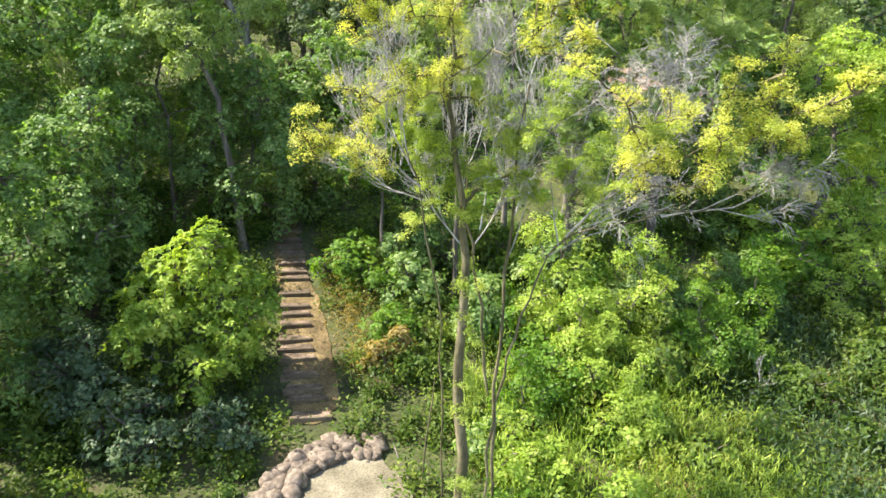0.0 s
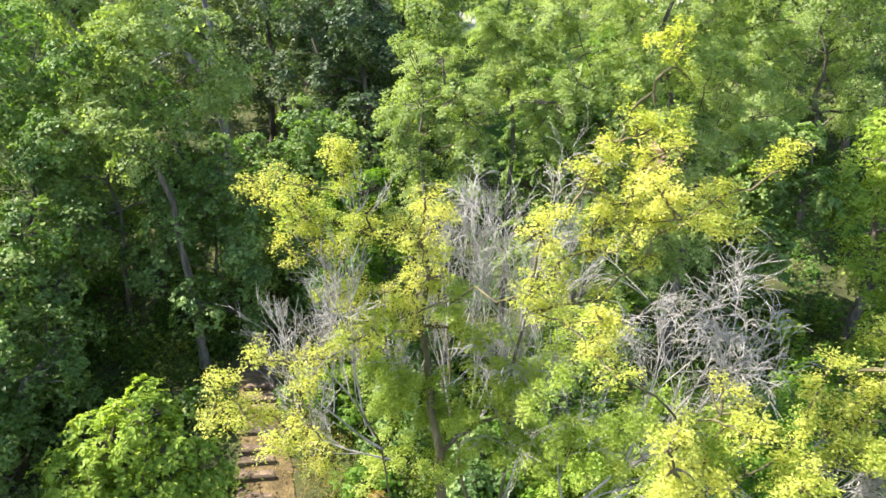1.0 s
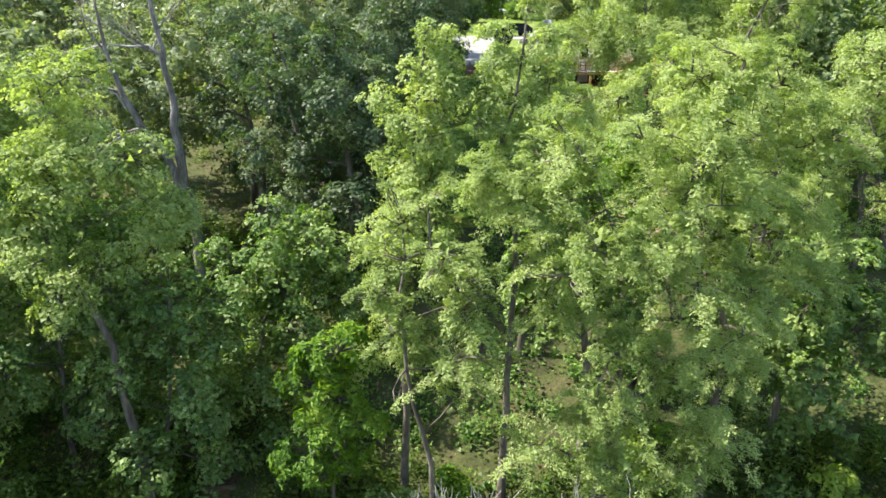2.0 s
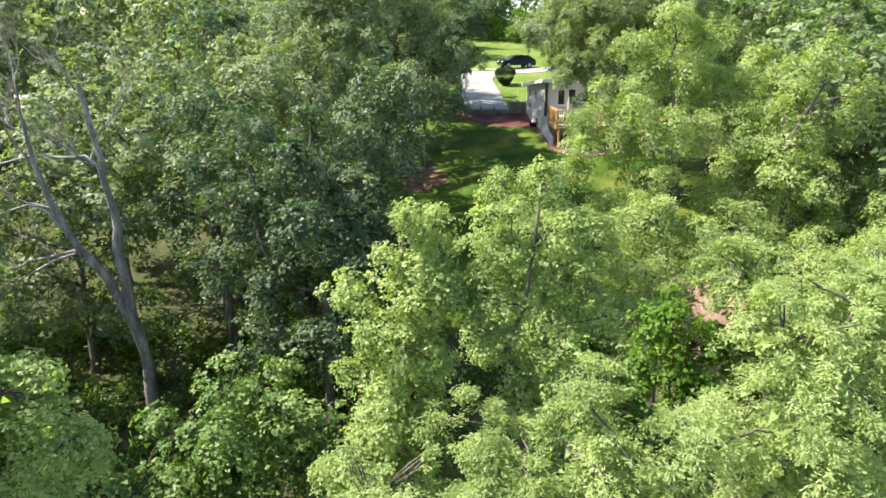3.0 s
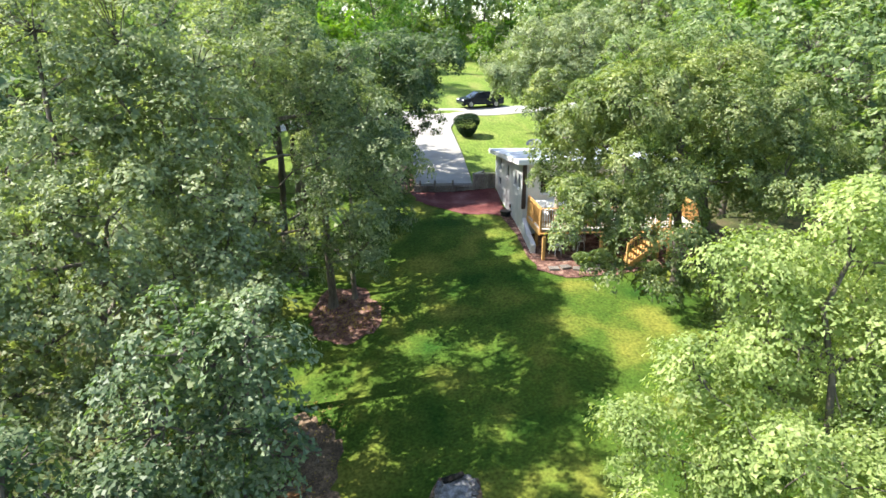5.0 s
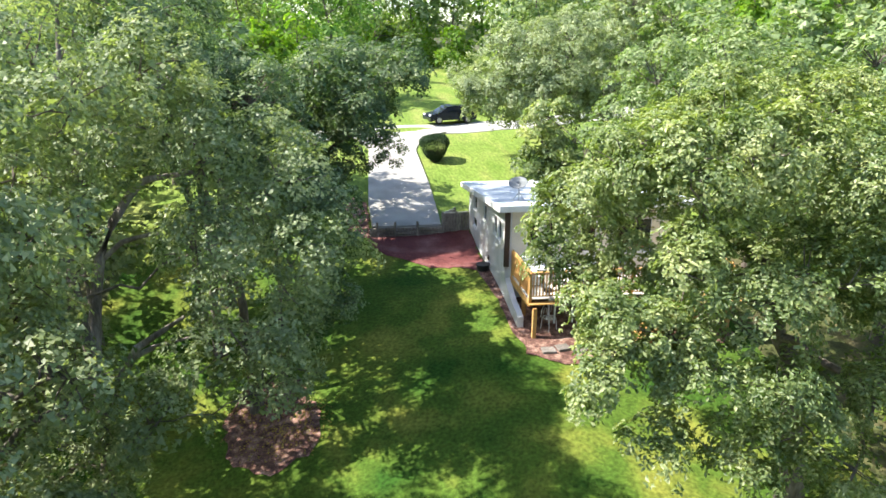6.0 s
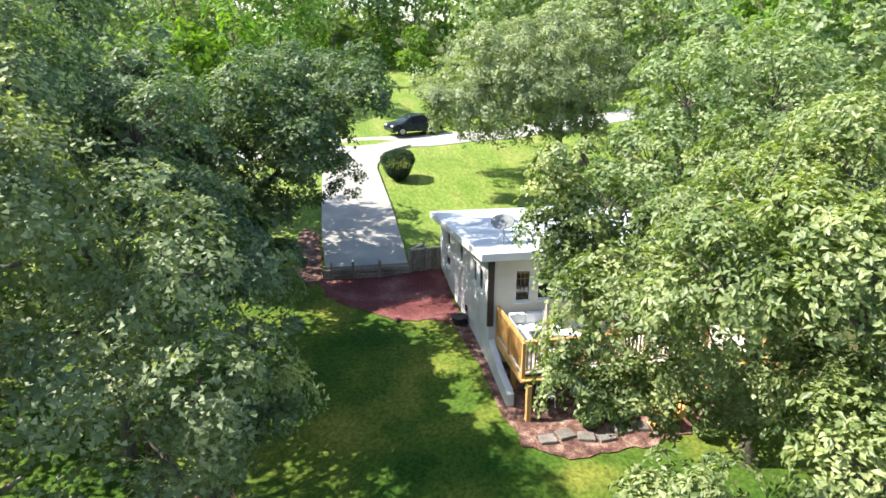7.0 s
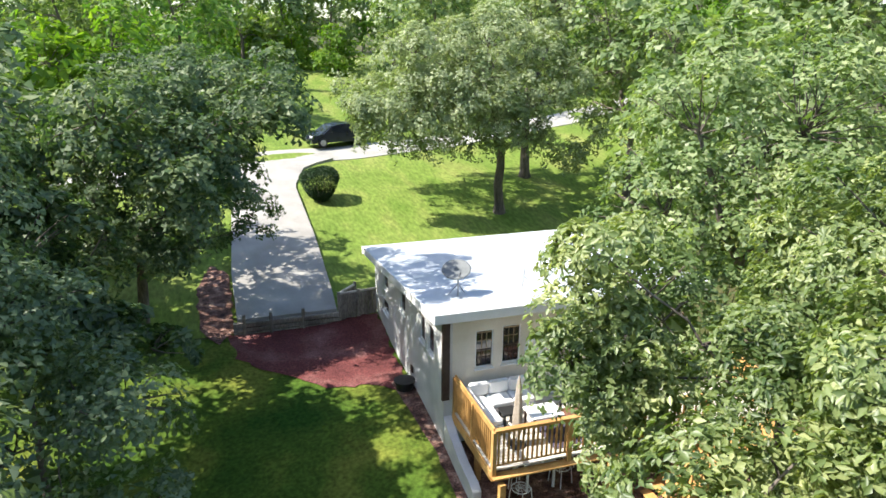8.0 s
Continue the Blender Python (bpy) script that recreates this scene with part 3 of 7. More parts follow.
def roof_z(y):
    return 15.62 + ROOF_SLOPE * (y - 44.8)


def wall_panels(bm, axis, at, thick, u0, u1, z0, top, holes):
    """A wall in one piece with real openings: cells round the holes (u0, u1, z0, z1). top: height as a function of u."""
    us = sorted({u0, u1, *[h[0] for h in holes], *[h[1] for h in holes]})
    zs = sorted({z0, *[h[2] for h in holes], *[h[3] for h in holes]})
    for a, b in zip(us, us[1:]):
        for k, lo in enumerate(zs):
            last = k == len(zs) - 1
            hi = None if last else zs[k + 1]
            if not last and any(h[0] <= a + 1e-6 and h[1] >= b - 1e-6 and h[2] <= lo + 1e-6 and h[3] >= hi - 1e-6 for h in holes):
                continue
            t0, t1 = (top(a), top(b)) if last else (hi, hi)
            if axis == 'x':
                c = [(at, a, lo), (at + thick, a, lo), (at + thick, b, lo), (at, b, lo), (at, a, t0), (at + thick, a, t0), (at + thick, b, t1), (at, b, t1)]
            else:
                c = [(a, at, lo), (b, at, lo), (b, at + thick, lo), (a, at + thick, lo), (a, at, t0), (b, at, t1), (b, at + thick, t1), (a, at + thick, t0)]
            v = [bm.verts.new(q) for q in c]
            for f in ((3, 2, 1, 0), (4, 5, 6, 7), (0, 1, 5, 4), (1, 2, 6, 5), (2, 3, 7, 6), (3, 0, 4, 7)):
                bm.faces.new([v[k2] for k2 in f])
    bmesh.ops.remove_doubles(bm, verts=bm.verts, dist=1e-4)
    seen = {}
    for f in bm.faces:
        seen.setdefault(frozenset(v.index for v in f.verts), []).append(f)
    inner = [f for g in seen.values() if len(g) > 1 for f in g]
    bmesh.ops.delete(bm, geom=inner, context='FACES')
    return bm


def window(parent, axis, at, u0, u1, z0, z1, cols=2, rows=2, depth=0.10, upper=None):
    """A framed window set in a wall's opening: frame, sill, panes and glazing bars."""
    def bx(a, b, lo, hi, d0, d1):
        return (at + d0, at + d1, a, b, lo, hi) if axis == 'x' else (a, b, at + d0, at + d1, lo, hi)
    w = part("window", new_box(*bx(u0, u1, z0, z0 + 0.05, 0.02, depth), bevel=0.004), TRIM_WHITE, parent)
    fr = bmesh.new()
    for a, b, lo, hi in ((u0, u0 + 0.03, z0 + 0.05, z1 - 0.03), (u1 - 0.03, u1, z0 + 0.05, z1 - 0.03), (u0, u1, z1 - 0.03, z1)):
        box(fr, *bx(a, b, lo, hi, 0.02, depth), bevel=0.004)
    part("frame", fr, TRIM_WHITE, w)
    part("sill", new_box(*bx(u0 - 0.03, u1 + 0.03, z0 - 0.045, z0 - 0.003, -0.05, 0.02), bevel=0.006), TRIM_WHITE, w)
    zm = (z0 + z1) / 2
    for lo, hi, dd in ((z0 + 0.05, zm, 0.055), (zm, z1 - 0.045, 0.04)):
        part("pane", new_box(*bx(u0 + 0.03, u1 - 0.03, lo, hi, dd, dd + 0.006)), GLASS, w)
        bars = bmesh.new()
        for i in range(1, cols):
            u = u0 + 0.045 + (u1 - u0 - 0.09) * i / cols
            box(bars, *bx(u - 0.007, u + 0.007, lo + 0.02, hi - 0.02, dd - 0.012, dd - 0.001))
        for i in range(1, rows):
            z = lo + (hi - lo) * i / rows
            box(bars, *bx(u0 + 0.047, u1 - 0.047, z - 0.007, z + 0.007, dd - 0.014, dd - 0.0125))
        box(bars, *bx(u0 + 0.045, u1 - 0.045, hi - 0.03, hi - 0.002, dd - 0.02, dd - 0.015))
        part("sash", bars, upper if upper and lo > z0 + 0.1 else DARK_TRIM, w)
    return w


house = thing("house", (9.6, 49, 11.4), "small white painted house with a low sloping white roof", "house")
left_holes = [(50.85, 51.45, 13.95, 14.62), (50.8, 51.6, 13.1, 13.55), (48.72, 49.3, 13.98, 14.66), (46.72, 47.2, 13.96, 14.74), (45.94, 46.45, 13.96, 14.74)]
part("wall", wall_panels(bmesh.new(), 'x', 6.2, 0.22, 45.1, 52.7, 10.6, lambda u: roof_z(u) - 0.22, left_holes), WALL_WHITE, house, "white painted side wall with small windows")
back_holes = [(7.02, 7.5, 13.92, 14.95), (7.74, 8.24, 13.95, 15.0), (9.0, 9.9, 12.9, 14.95), (10.6, 12.0, 13.6, 14.95)]
part("wall", wall_panels(bmesh.new(), 'y', 45.1, 0.22, 6.42, 13.3, 12.9, lambda u: roof_z(45.1) - 0.22, back_holes), WALL_CREAM, house, "cream wall above the deck")
part("lower_wall", wall_panels(bmesh.new(), 'y', 45.1, 0.22, 6.42, 13.3, 10.6, lambda u: 12.897, [(8.2, 9.1, 11.0, 12.75), (9.8, 11.6, 11.0, 12.75)]), WALL_WHITE, house)
part("wall", wall_panels(bmesh.new(), 'x', 13.08, 0.22, 45.33, 52.7, 11.0, lambda u: roof_z(u) - 0.22, []), WALL_WHITE, house)
part("wall", wall_panels(bmesh.new(), 'y', 52.48, 0.22, 6.42, 13.08, 11.0, lambda u: roof_z(52.6) - 0.22, []), WALL_WHITE, house)
part("inner_floor", new_box(6.45, 13.05, 45.35, 52.45, 12.7, 12.85), DARK_ROOM, house)
part("inner_wall", new_box(6.45, 13.05, 48.0, 48.1, 10.7, 12.69), DARK_ROOM, house)
for i, (a, b, lo, hi) in enumerate(left_holes):
    window(house, 'x', 6.2, a, b, lo, hi, 2, 1)
for a, b, lo, hi in back_holes[:2]:
    window(house, 'y', 45.1, a, b, lo, hi, 3, 2, upper=SASH_TAN)
window(house, 'y', 45.1, *back_holes[3], 3, 2)
door = part("door", new_box(9.0, 9.9, 45.16, 45.21, 12.9, 14.95, bevel=0.006), TRIM_WHITE, house, "white deck door")
part("pane", new_box(9.18, 9.72, 45.145, 45.157, 13.7, 14.75), GLASS, door)
for a, b in ((8.2, 9.1), (9.8, 11.6)):
    part("lower_door", new_box(a, b, 45.2, 45.24, 11.0, 12.75), GLASS, house, "dark glass door under the deck")
roof = bmesh.new()
rz = [roof_z(44.75), roof_z(53.1)]
c = [(5.86, 44.75, rz[0] - 0.17), (13.75, 44.75, rz[0] - 0.17), (13.75, 53.1, rz[1] - 0.17), (5.86, 53.1, rz[1] - 0.17)]
v = [roof.verts.new(q) for q in c] + [roof.verts.new((q[0], q[1], q[2] + 0.2)) for q in c]
for f in ((3, 2, 1, 0), (4, 5, 6, 7), (0, 1, 5, 4), (1, 2, 6, 5), (2, 3, 7, 6), (3, 0, 4, 7)):
    roof.faces.new([v[k] for k in f])
bmesh.ops.bevel(roof, geom=list(roof.edges), offset=0.015, segments=1, affect='EDGES')
rf = part("roof", roof, ROOF_WHITE, house, "white membrane roof with soft stains")
part("fascia", beam((5.83, 44.74, rz[0] - 0.09), (13.77, 44.74, rz[0] - 0.09), 0.03, 0.24), TRIM_WHITE, rf)
part("fascia", beam((5.845, 44.74, rz[0] - 0.09), (5.845, 53.1, rz[1] - 0.09), 0.03, 0.24), TRIM_WHITE, rf)
part("corner_trim", new_box(6.13, 6.33, 45.02, 45.097, 13.2, roof_z(45) - 0.21, bevel=0.008), DARK_TRIM, house, "dark brown corner board")
part("vent", new_box(6.15, 6.197, 47.85, 48.05, 12.55, 12.75, bevel=0.01), DARK_TRIM, house)
# sloping white wing wall past the corner
wing = bmesh.new()
pr = [(42.95, 10.6), (45.085, 10.6), (45.085, 12.75), (44.6, 12.45), (43.9, 12.2), (43.2, 12.08), (42.95, 12.0)]
va = [wing.verts.new((6.2, a, b)) for a, b in pr]
vb = [wing.verts.new((6.42, a, b)) for a, b in pr]
wing.faces.new(va)
wing.faces.new(vb[::-1])
for i in range(len(pr)):
    j = (i + 1) % len(pr)
    wing.faces.new((va[j], va[i], vb[i], vb[j]))
bmesh.ops.bevel(wing, geom=list(wing.edges), offset=0.02, segments=2, affect='EDGES')
part("wing_wall", wing, WALL_WHITE, house, "white painted sloping wing wall")

# ---- deck ----
DECK_Z = 12.87
deck = thing("deck", (9.5, 43.8, 11.2), "new cedar deck on posts with a baluster railing", "deck")
for i in range(17):
    y = 42.45 + i * 0.153
    part("board", new_box(6.45, 14.0, y, y + 0.145, DECK_Z - 0.03, DECK_Z, bevel=0.004), DECKING, deck)
for y in (42.41, 43.7):
    part("joist", beam((6.42, y, DECK_Z - 0.155), (14.0, y, DECK_Z - 0.155), 0.24, 0.045), CEDAR, deck)
part("rim", beam((6.43, 42.44, DECK_Z - 0.155), (6.43, 45.05, DECK_Z - 0.155), 0.045, 0.24), CEDAR, deck)
RAIL_Z = 13.86


def railing(a, b, gap=0.115):
    a, b = Vector(a), Vector(b)
    d = b - a
    n = int(d.length / gap)
    up = Vector((0, 0, 1))
    top = RAIL_Z - DECK_Z
    part("handrail", beam(a + up * (top - 0.02), b + up * (top - 0.02), 0.04, 0.13) if abs(d.x) < 0.01 else beam(a + up * (top - 0.02), b + up * (top - 0.02), 0.13, 0.04), CEDAR, deck)
    part("top_rail", beam(a + up * (top - 0.09), b + up * (top - 0.09), 0.035, 0.035), CEDAR, deck)
    part("bottom_rail", beam(a + up * 0.1, b + up * 0.1, 0.035, 0.035), CEDAR, deck)
    for i in range(1, n):
        p = a + d * i / n
        part("baluster", new_box(p.x - 0.019, p.x + 0.019, p.y - 0.019, p.y + 0.019, p.z + 0.117, p.z + top - 0.108), CEDAR, deck)


railing((6.47, 42.46, DECK_Z), (6.47, 45.0, DECK_Z))
railing((6.47, 42.46, DECK_Z), (12.0, 42.46, DECK_Z))
railing((13.95, 42.46, DECK_Z), (13.95, 45.0, DECK_Z))
for x, y in ((6.47, 42.46), (6.47, 43.75), (6.47, 45.02), (8.3, 42.46), (10.15, 42.46), (12.0, 42.46), (13.95, 42.46)):
    part("rail_post", new_box(x - 0.05, x + 0.05, y - 0.062, y + 0.038, DECK_Z - 0.26, RAIL_Z - 0.042, bevel=0.006), CEDAR, deck)
for x, y in ((6.62, 42.3), (9.3, 42.3), (12.0, 42.3), (13.9, 42.3), (6.62, 43.75), (13.9, 44.6)):
    part("post", new_box(x - 0.07, x + 0.07, y - 0.07, y + 0.07, gz(x, y) - 0.1, DECK_Z - 0.28, bevel=0.008), CEDAR, deck)
stairs = thing("deck_stairs", (11, 41.9, 11.2), "cedar stairs with a baluster rail beside the deck", "stairs")
part("landing", new_box(12.05, 14.0, 41.4, 42.36, DECK_Z - 0.05, DECK_Z - 0.005, bevel=0.005), CEDAR, stairs)
for i in range(9):
    x, z = 12.0 - i * 0.25, DECK_Z - 0.185 * (i + 1)
    part("tread", new_box(x - 0.27, x, 41.42, 42.34, z - 0.04, z, bevel=0.005), CEDAR, stairs)
for y in (41.4, 42.36):
    part("stringer", beam((12.1, y, DECK_Z - 0.2), (9.75, y, DECK_Z - 1.9), 0.04, 0.26), CEDAR, stairs)
part("handrail", beam((12.05, 41.4, DECK_Z + 0.9), (10.2, 41.4, DECK_Z - 0.45), 0.04, 0.1), CEDAR, stairs)
for i in range(15):
    x = 12.0 - i * 0.125
    z = DECK_Z - 0.12 - (12.1 - x) * 0.72
    part("baluster", new_box(x - 0.018, x + 0.018, 41.36, 41.378, z, z + 0.98), CEDAR, stairs)
for x in (12.05, 10.2):
    z = DECK_Z - (12.1 - x) * 0.72
    part("newel_post", new_box(x - 0.05, x + 0.05, 41.27, 41.355, gz(x, 41.3) - 0.05, z + 0.98, bevel=0.006), CEDAR, stairs)

# ---- deck and patio things ----
um = thing("patio_umbrella", (7.35, 43.2, DECK_Z), "closed beige patio umbrella standing on the deck", "umbrella")
part("pole", fast_mesh("pole", *tube_arrays([([(7.35, 43.2, DECK_Z), (7.35, 43.2, DECK_Z + 1.75)], [0.02, 0.02])], 8)), STEEL, um)
prof = [(0.25, 0.085), (0.4, 0.11), (0.8, 0.1), (1.2, 0.08), (1.55, 0.05), (1.78, 0.012)]
ang = np.arange(16) * 2 * np.pi / 16
cl = np.array([[(7.35 + r * (1 + 0.22 * math.cos(4 * a)) * math.cos(a), 43.2 + r * (1 + 0.22 * math.cos(4 * a)) * math.sin(a), DECK_Z + h) for a in ang] for h, r in prof])
i = np.arange(len(prof) - 1)[:, None] * 16 + np.arange(16)
j = np.arange(len(prof) - 1)[:, None] * 16 + (np.arange(16) + 1) % 16
part("canopy", fast_mesh("canopy", cl.reshape(-1, 3), np.stack([i, j, j + 16, i + 16], -1).reshape(-1, 4), True), CANVAS, um)
bb = bmesh.new()
bmesh.ops.create_cone(bb, cap_ends=True, segments=16, radius1=0.24, radius2=0.1, depth=0.1, matrix=Matrix.Translation((7.35, 43.2, DECK_Z + 0.05)))
part("base", bb, BLACK_PLASTIC, um)


def table(name, x, y, z, w, d, h, top_mat, leg_mat, label):
    t = thing(name, (x, y, z), label, "table")
    part("tabletop", new_box(x - w / 2, x + w / 2, y - d / 2, y + d / 2, z + h - 0.04, z + h, bevel=0.012), top_mat, t)
    for a in (-1, 1):
        for b in (-1, 1):
            px, py = x + a * (w / 2 - 0.06), y + b * (d / 2 - 0.06)
            part("leg", new_box(px - 0.025, px + 0.025, py - 0.025, py + 0.025, z, z + h - 0.042), leg_mat, t)
    return t


table("deck_table", 8.05, 43.3, DECK_Z, 0.8, 0.6, 0.72, TRIM_WHITE, DARK_TRIM, "white topped table on the deck")


def lounge(name, x, y, z, turn, frame_mat, cushion_mat, label, group=""):
    t = thing(name, (0, 0, 0), label, "chair", group)
    part("seat", new_box(-0.3, 0.3, -0.3, 0.3, 0.36, 0.44, bevel=0.03), cushion_mat, t)
    part("backrest", new_box(-0.3, 0.3, 0.25, 0.34, 0.44, 0.92, bevel=0.03, m=Matrix.Translation((0, 0.1, 0)) @ Matrix.Rotation(radians(-12), 4, 'X')), cushion_mat, t)
    for a in (-1, 1):
        part("armrest", new_box(a * 0.33 - 0.035, a * 0.33 + 0.035, -0.28, 0.3, 0.58, 0.62, bevel=0.008), frame_mat, t)
        for b in (-0.27, 0.27):
            part("leg", new_box(a * 0.33 - 0.025, a * 0.33 + 0.025, b - 0.025, b + 0.025, 0, 0.578), frame_mat, t)
    t.matrix_basis = pose(x, y, z, 0, 0, turn)
    return t


lounge("deck_chair", 9.0, 43.4, DECK_Z, -90, BLACK_PLASTIC, CUSHION, "brown cushioned deck chair with black arms")
sofa = thing("deck_sofa", (7.3, 44.5, DECK_Z), "white corner sofa along the deck rail and cream wall", "sofa")
for x0, x1, y0, y1 in ((6.6, 7.22, 43.65, 44.38), (6.6, 7.22, 44.385, 44.98), (7.225, 7.82, 44.385, 44.98), (7.825, 8.4, 44.385, 44.98)):
    part("base", new_box(x0, x1, y0, y1, DECK_Z + 0.06, DECK_Z + 0.26, bevel=0.01), TRIM_WHITE, sofa)
    part("seat_cushion", new_box(x0 + 0.01, x1 - 0.01, y0 + 0.01, y1 - 0.01, DECK_Z + 0.262, DECK_Z + 0.42, bevel=0.035), TRIM_WHITE, sofa)
for x0, x1, y0, y1 in ((6.6, 6.76, 43.66, 44.37), (6.6, 6.76, 44.39, 44.8), (6.78, 7.3, 44.83, 44.98), (7.31, 7.85, 44.83, 44.98), (7.86, 8.4, 44.83, 44.98)):
    part("back_cushion", new_box(x0, x1, y0, y1, DECK_Z + 0.425, DECK_Z + 0.78, bevel=0.04), TRIM_WHITE, sofa)
for x, y in ((6.65, 43.7), (7.17, 43.7), (6.65, 44.93), (8.35, 44.93), (8.35, 44.45), (7.2, 44.42)):
    part("foot", new_box(x - 0.025, x + 0.025, y - 0.025, y + 0.025, DECK_Z, DECK_Z + 0.058), BLACK_PLASTIC, sofa)
table("low_table", 7.5, 44.05, DECK_Z, 0.42, 0.42, 0.4, BLACK_PLASTIC, BLACK_PLASTIC, "small black low table before the white sofa")
part("deck_rug", new_box(8.1, 9.5, 42.75, 44.0, DECK_Z + 0.001, DECK_Z + 0.012), DARK_RUG)
tagged(bpy.data.objects["deck_rug"], "dark purple rug on the deck boards", "rug")
pool = thing("paddling_pool", (8.75, 44.93, 13.6), "white round hanging disc with a blue edge on the wall", "wall decoration")
pb = bmesh.new()
bmesh.ops.create_cone(pb, cap_ends=True, segments=24, radius1=0.3, radius2=0.27, depth=0.08, matrix=pose(8.65, 45.05, 14.3, 90, 0, 0))
part("disc", pb, TRIM_WHITE, pool)
part("edge", new_box(8.42, 8.86, 44.99, 45.09, 13.95, 14.02, bevel=0.02), BLUE_FABRIC, pool)

dish = thing("satellite_dish", (6.9, 46.1, roof_z(46.1)), "grey satellite dish on a tripod mast on the roof", "satellite dish")
zr = roof_z(46.1) + 0.03
tubes("mast", [(np.array([(6.9, 46.1, zr - 0.02), (6.9, 46.1, zr + 0.35), (6.88, 46.16, zr + 0.62)]), [0.022] * 3)], STEEL, dish, 8)
tubes("brace", [(np.array([(6.7, 46.3, zr - 0.02), (6.9, 46.1, zr + 0.33)]), [0.012] * 2), (np.array([(7.15, 46.3, zr - 0.02), (6.9, 46.1, zr + 0.33)]), [0.012] * 2)], STEEL, dish, 6)
dv = np.array([[(r * math.cos(a) * 1.12, r * math.sin(a), 0.32 * r * r) for a in np.arange(24) * 2 * np.pi / 24] for r in (0.01, 0.1, 0.2, 0.29, 0.34)]).reshape(-1, 3)
i = np.arange(4)[:, None] * 24 + np.arange(24)
j = np.arange(4)[:, None] * 24 + (np.arange(24) + 1) % 24
dm = fast_mesh("reflector", dv, np.stack([i, j, j + 24, i + 24], -1).reshape(-1, 4), True)
dm.transform(pose(6.88, 46.2, zr + 0.66, 30, -6, -12))
rfl = part("reflector", dm, DISH_GREY, dish)
sol = rfl.modifiers.new("thick", 'SOLIDIFY')
sol.thickness = 0.015
tubes("feed_arm", [(np.array([(6.88, 46.2, zr + 0.55), (6.85, 45.85, zr + 0.62), (6.85, 45.8, zr + 0.72)]), [0.012, 0.012, 0.03])], STEEL, dish, 6)
ant = thing("roof_antenna", (8.75, 46.2, roof_z(46.2)), "thin bent metal antenna bracket on the roof", "antenna")
za = roof_z(46.2)
tubes("mast", [(np.array([(8.75, 46.2, za - 0.02), (8.8, 46.25, za + 0.3), (8.85, 46.3, za + 0.55)]), [0.012] * 3)], STEEL, ant, 6)
tubes("brace", [(np.array([(8.65, 46.1, za - 0.02), (8.8, 46.25, za + 0.3)]), [0.01] * 2), (np.array([(9.2, 46.2, za - 0.02), (8.8, 46.25, za + 0.32)]), [0.01] * 2)], STEEL, ant, 6)

# patio under the deck
for i in range(7):
    x, y = 6.95 + i * 0.55, 41.55 + 0.12 * math.sin(i * 1.7)
    z = gz(x, y)
    tagged(part("paver", new_box(-0.24, 0.24, -0.2, 0.2, -0.03, 0.1, bevel=0.015, m=pose(x, y, z + 0.02, 0, 0, 14 * math.sin(i * 2.2))), PAVER), "grey stepping stone in the mulch before the deck", "paver", "stepping stones")


def wire_chair(x, y, turn):
    z = gz(x, y) + 0.08
    t = thing("wire_chair", (0, 0, 0), "white wire garden chair under the deck", "chair", "patio chairs")
    a = np.linspace(0, 2 * np.pi, 17)
    tubes("seat", [(np.stack([0.22 * np.cos(a), 0.22 * np.sin(a), 0 * a + 0.44], 1), [0.012] * 17), (np.stack([0.12 * np.cos(a), 0.12 * np.sin(a), 0 * a + 0.44], 1), [0.008] * 17)] +
          [([(0.22 * math.cos(k), 0.22 * math.sin(k), 0.44), (-0.22 * math.cos(k), -0.22 * math.sin(k), 0.44)], [0.007, 0.007]) for k in (0, 0.8, 1.57, 2.36)], TRIM_WHITE, t, 6)
    b = np.linspace(0, np.pi, 11)
    tubes("backrest", [(np.stack([0.22 * np.cos(b), 0 * b + 0.2, 0.44 + 0.45 * np.sin(b)], 1), [0.013] * 11), (np.stack([0.11 * np.cos(b), 0 * b + 0.2, 0.44 + 0.3 * np.sin(b)], 1), [0.009] * 11)], TRIM_WHITE, t, 6)
    for sx in (-1, 1):
        for sy in (-1, 1):
            tubes("leg", [(np.array([(0.17 * sx, 0.17 * sy, 0.44), (0.2 * sx, 0.2 * sy, 0.0)]), [0.012, 0.012])], TRIM_WHITE, t, 6)
    t.matrix_basis = pose(x, y, z, 0, 0, turn)
    return t


wire_chair(7.3, 42.75, 30)
wire_chair(8.5, 43.1, -70)
wire_chair(7.9, 43.9, 170)
table("patio_table", 7.9, 43.3, gz(7.9, 43.3) + 0.08, 0.8, 0.8, 0.7, TRIM_WHITE, TRIM_WHITE, "white garden table in the shade under the deck")
tub = thing("black_tub", (5.95, 47.75, gz(5.95, 47.75)), "black plastic tub against the white wall", "tub")
tb = bmesh.new()
bmesh.ops.create_cone(tb, cap_ends=True, segments=20, radius1=0.23, radius2=0.29, depth=0.24, matrix=Matrix.Translation((5.9, 47.75, gz(5.9, 47.75) + 0.18)))
part("body", tb, BLACK_PLASTIC, tub)
tr_ = bmesh.new()
bmesh.ops.create_cone(tr_, cap_ends=True, segments=20, radius1=0.31, radius2=0.31, depth=0.04, matrix=Matrix.Translation((5.9, 47.75, gz(5.9, 47.75) + 0.32)))
part("rim", tr_, BLACK_PLASTIC, tub)

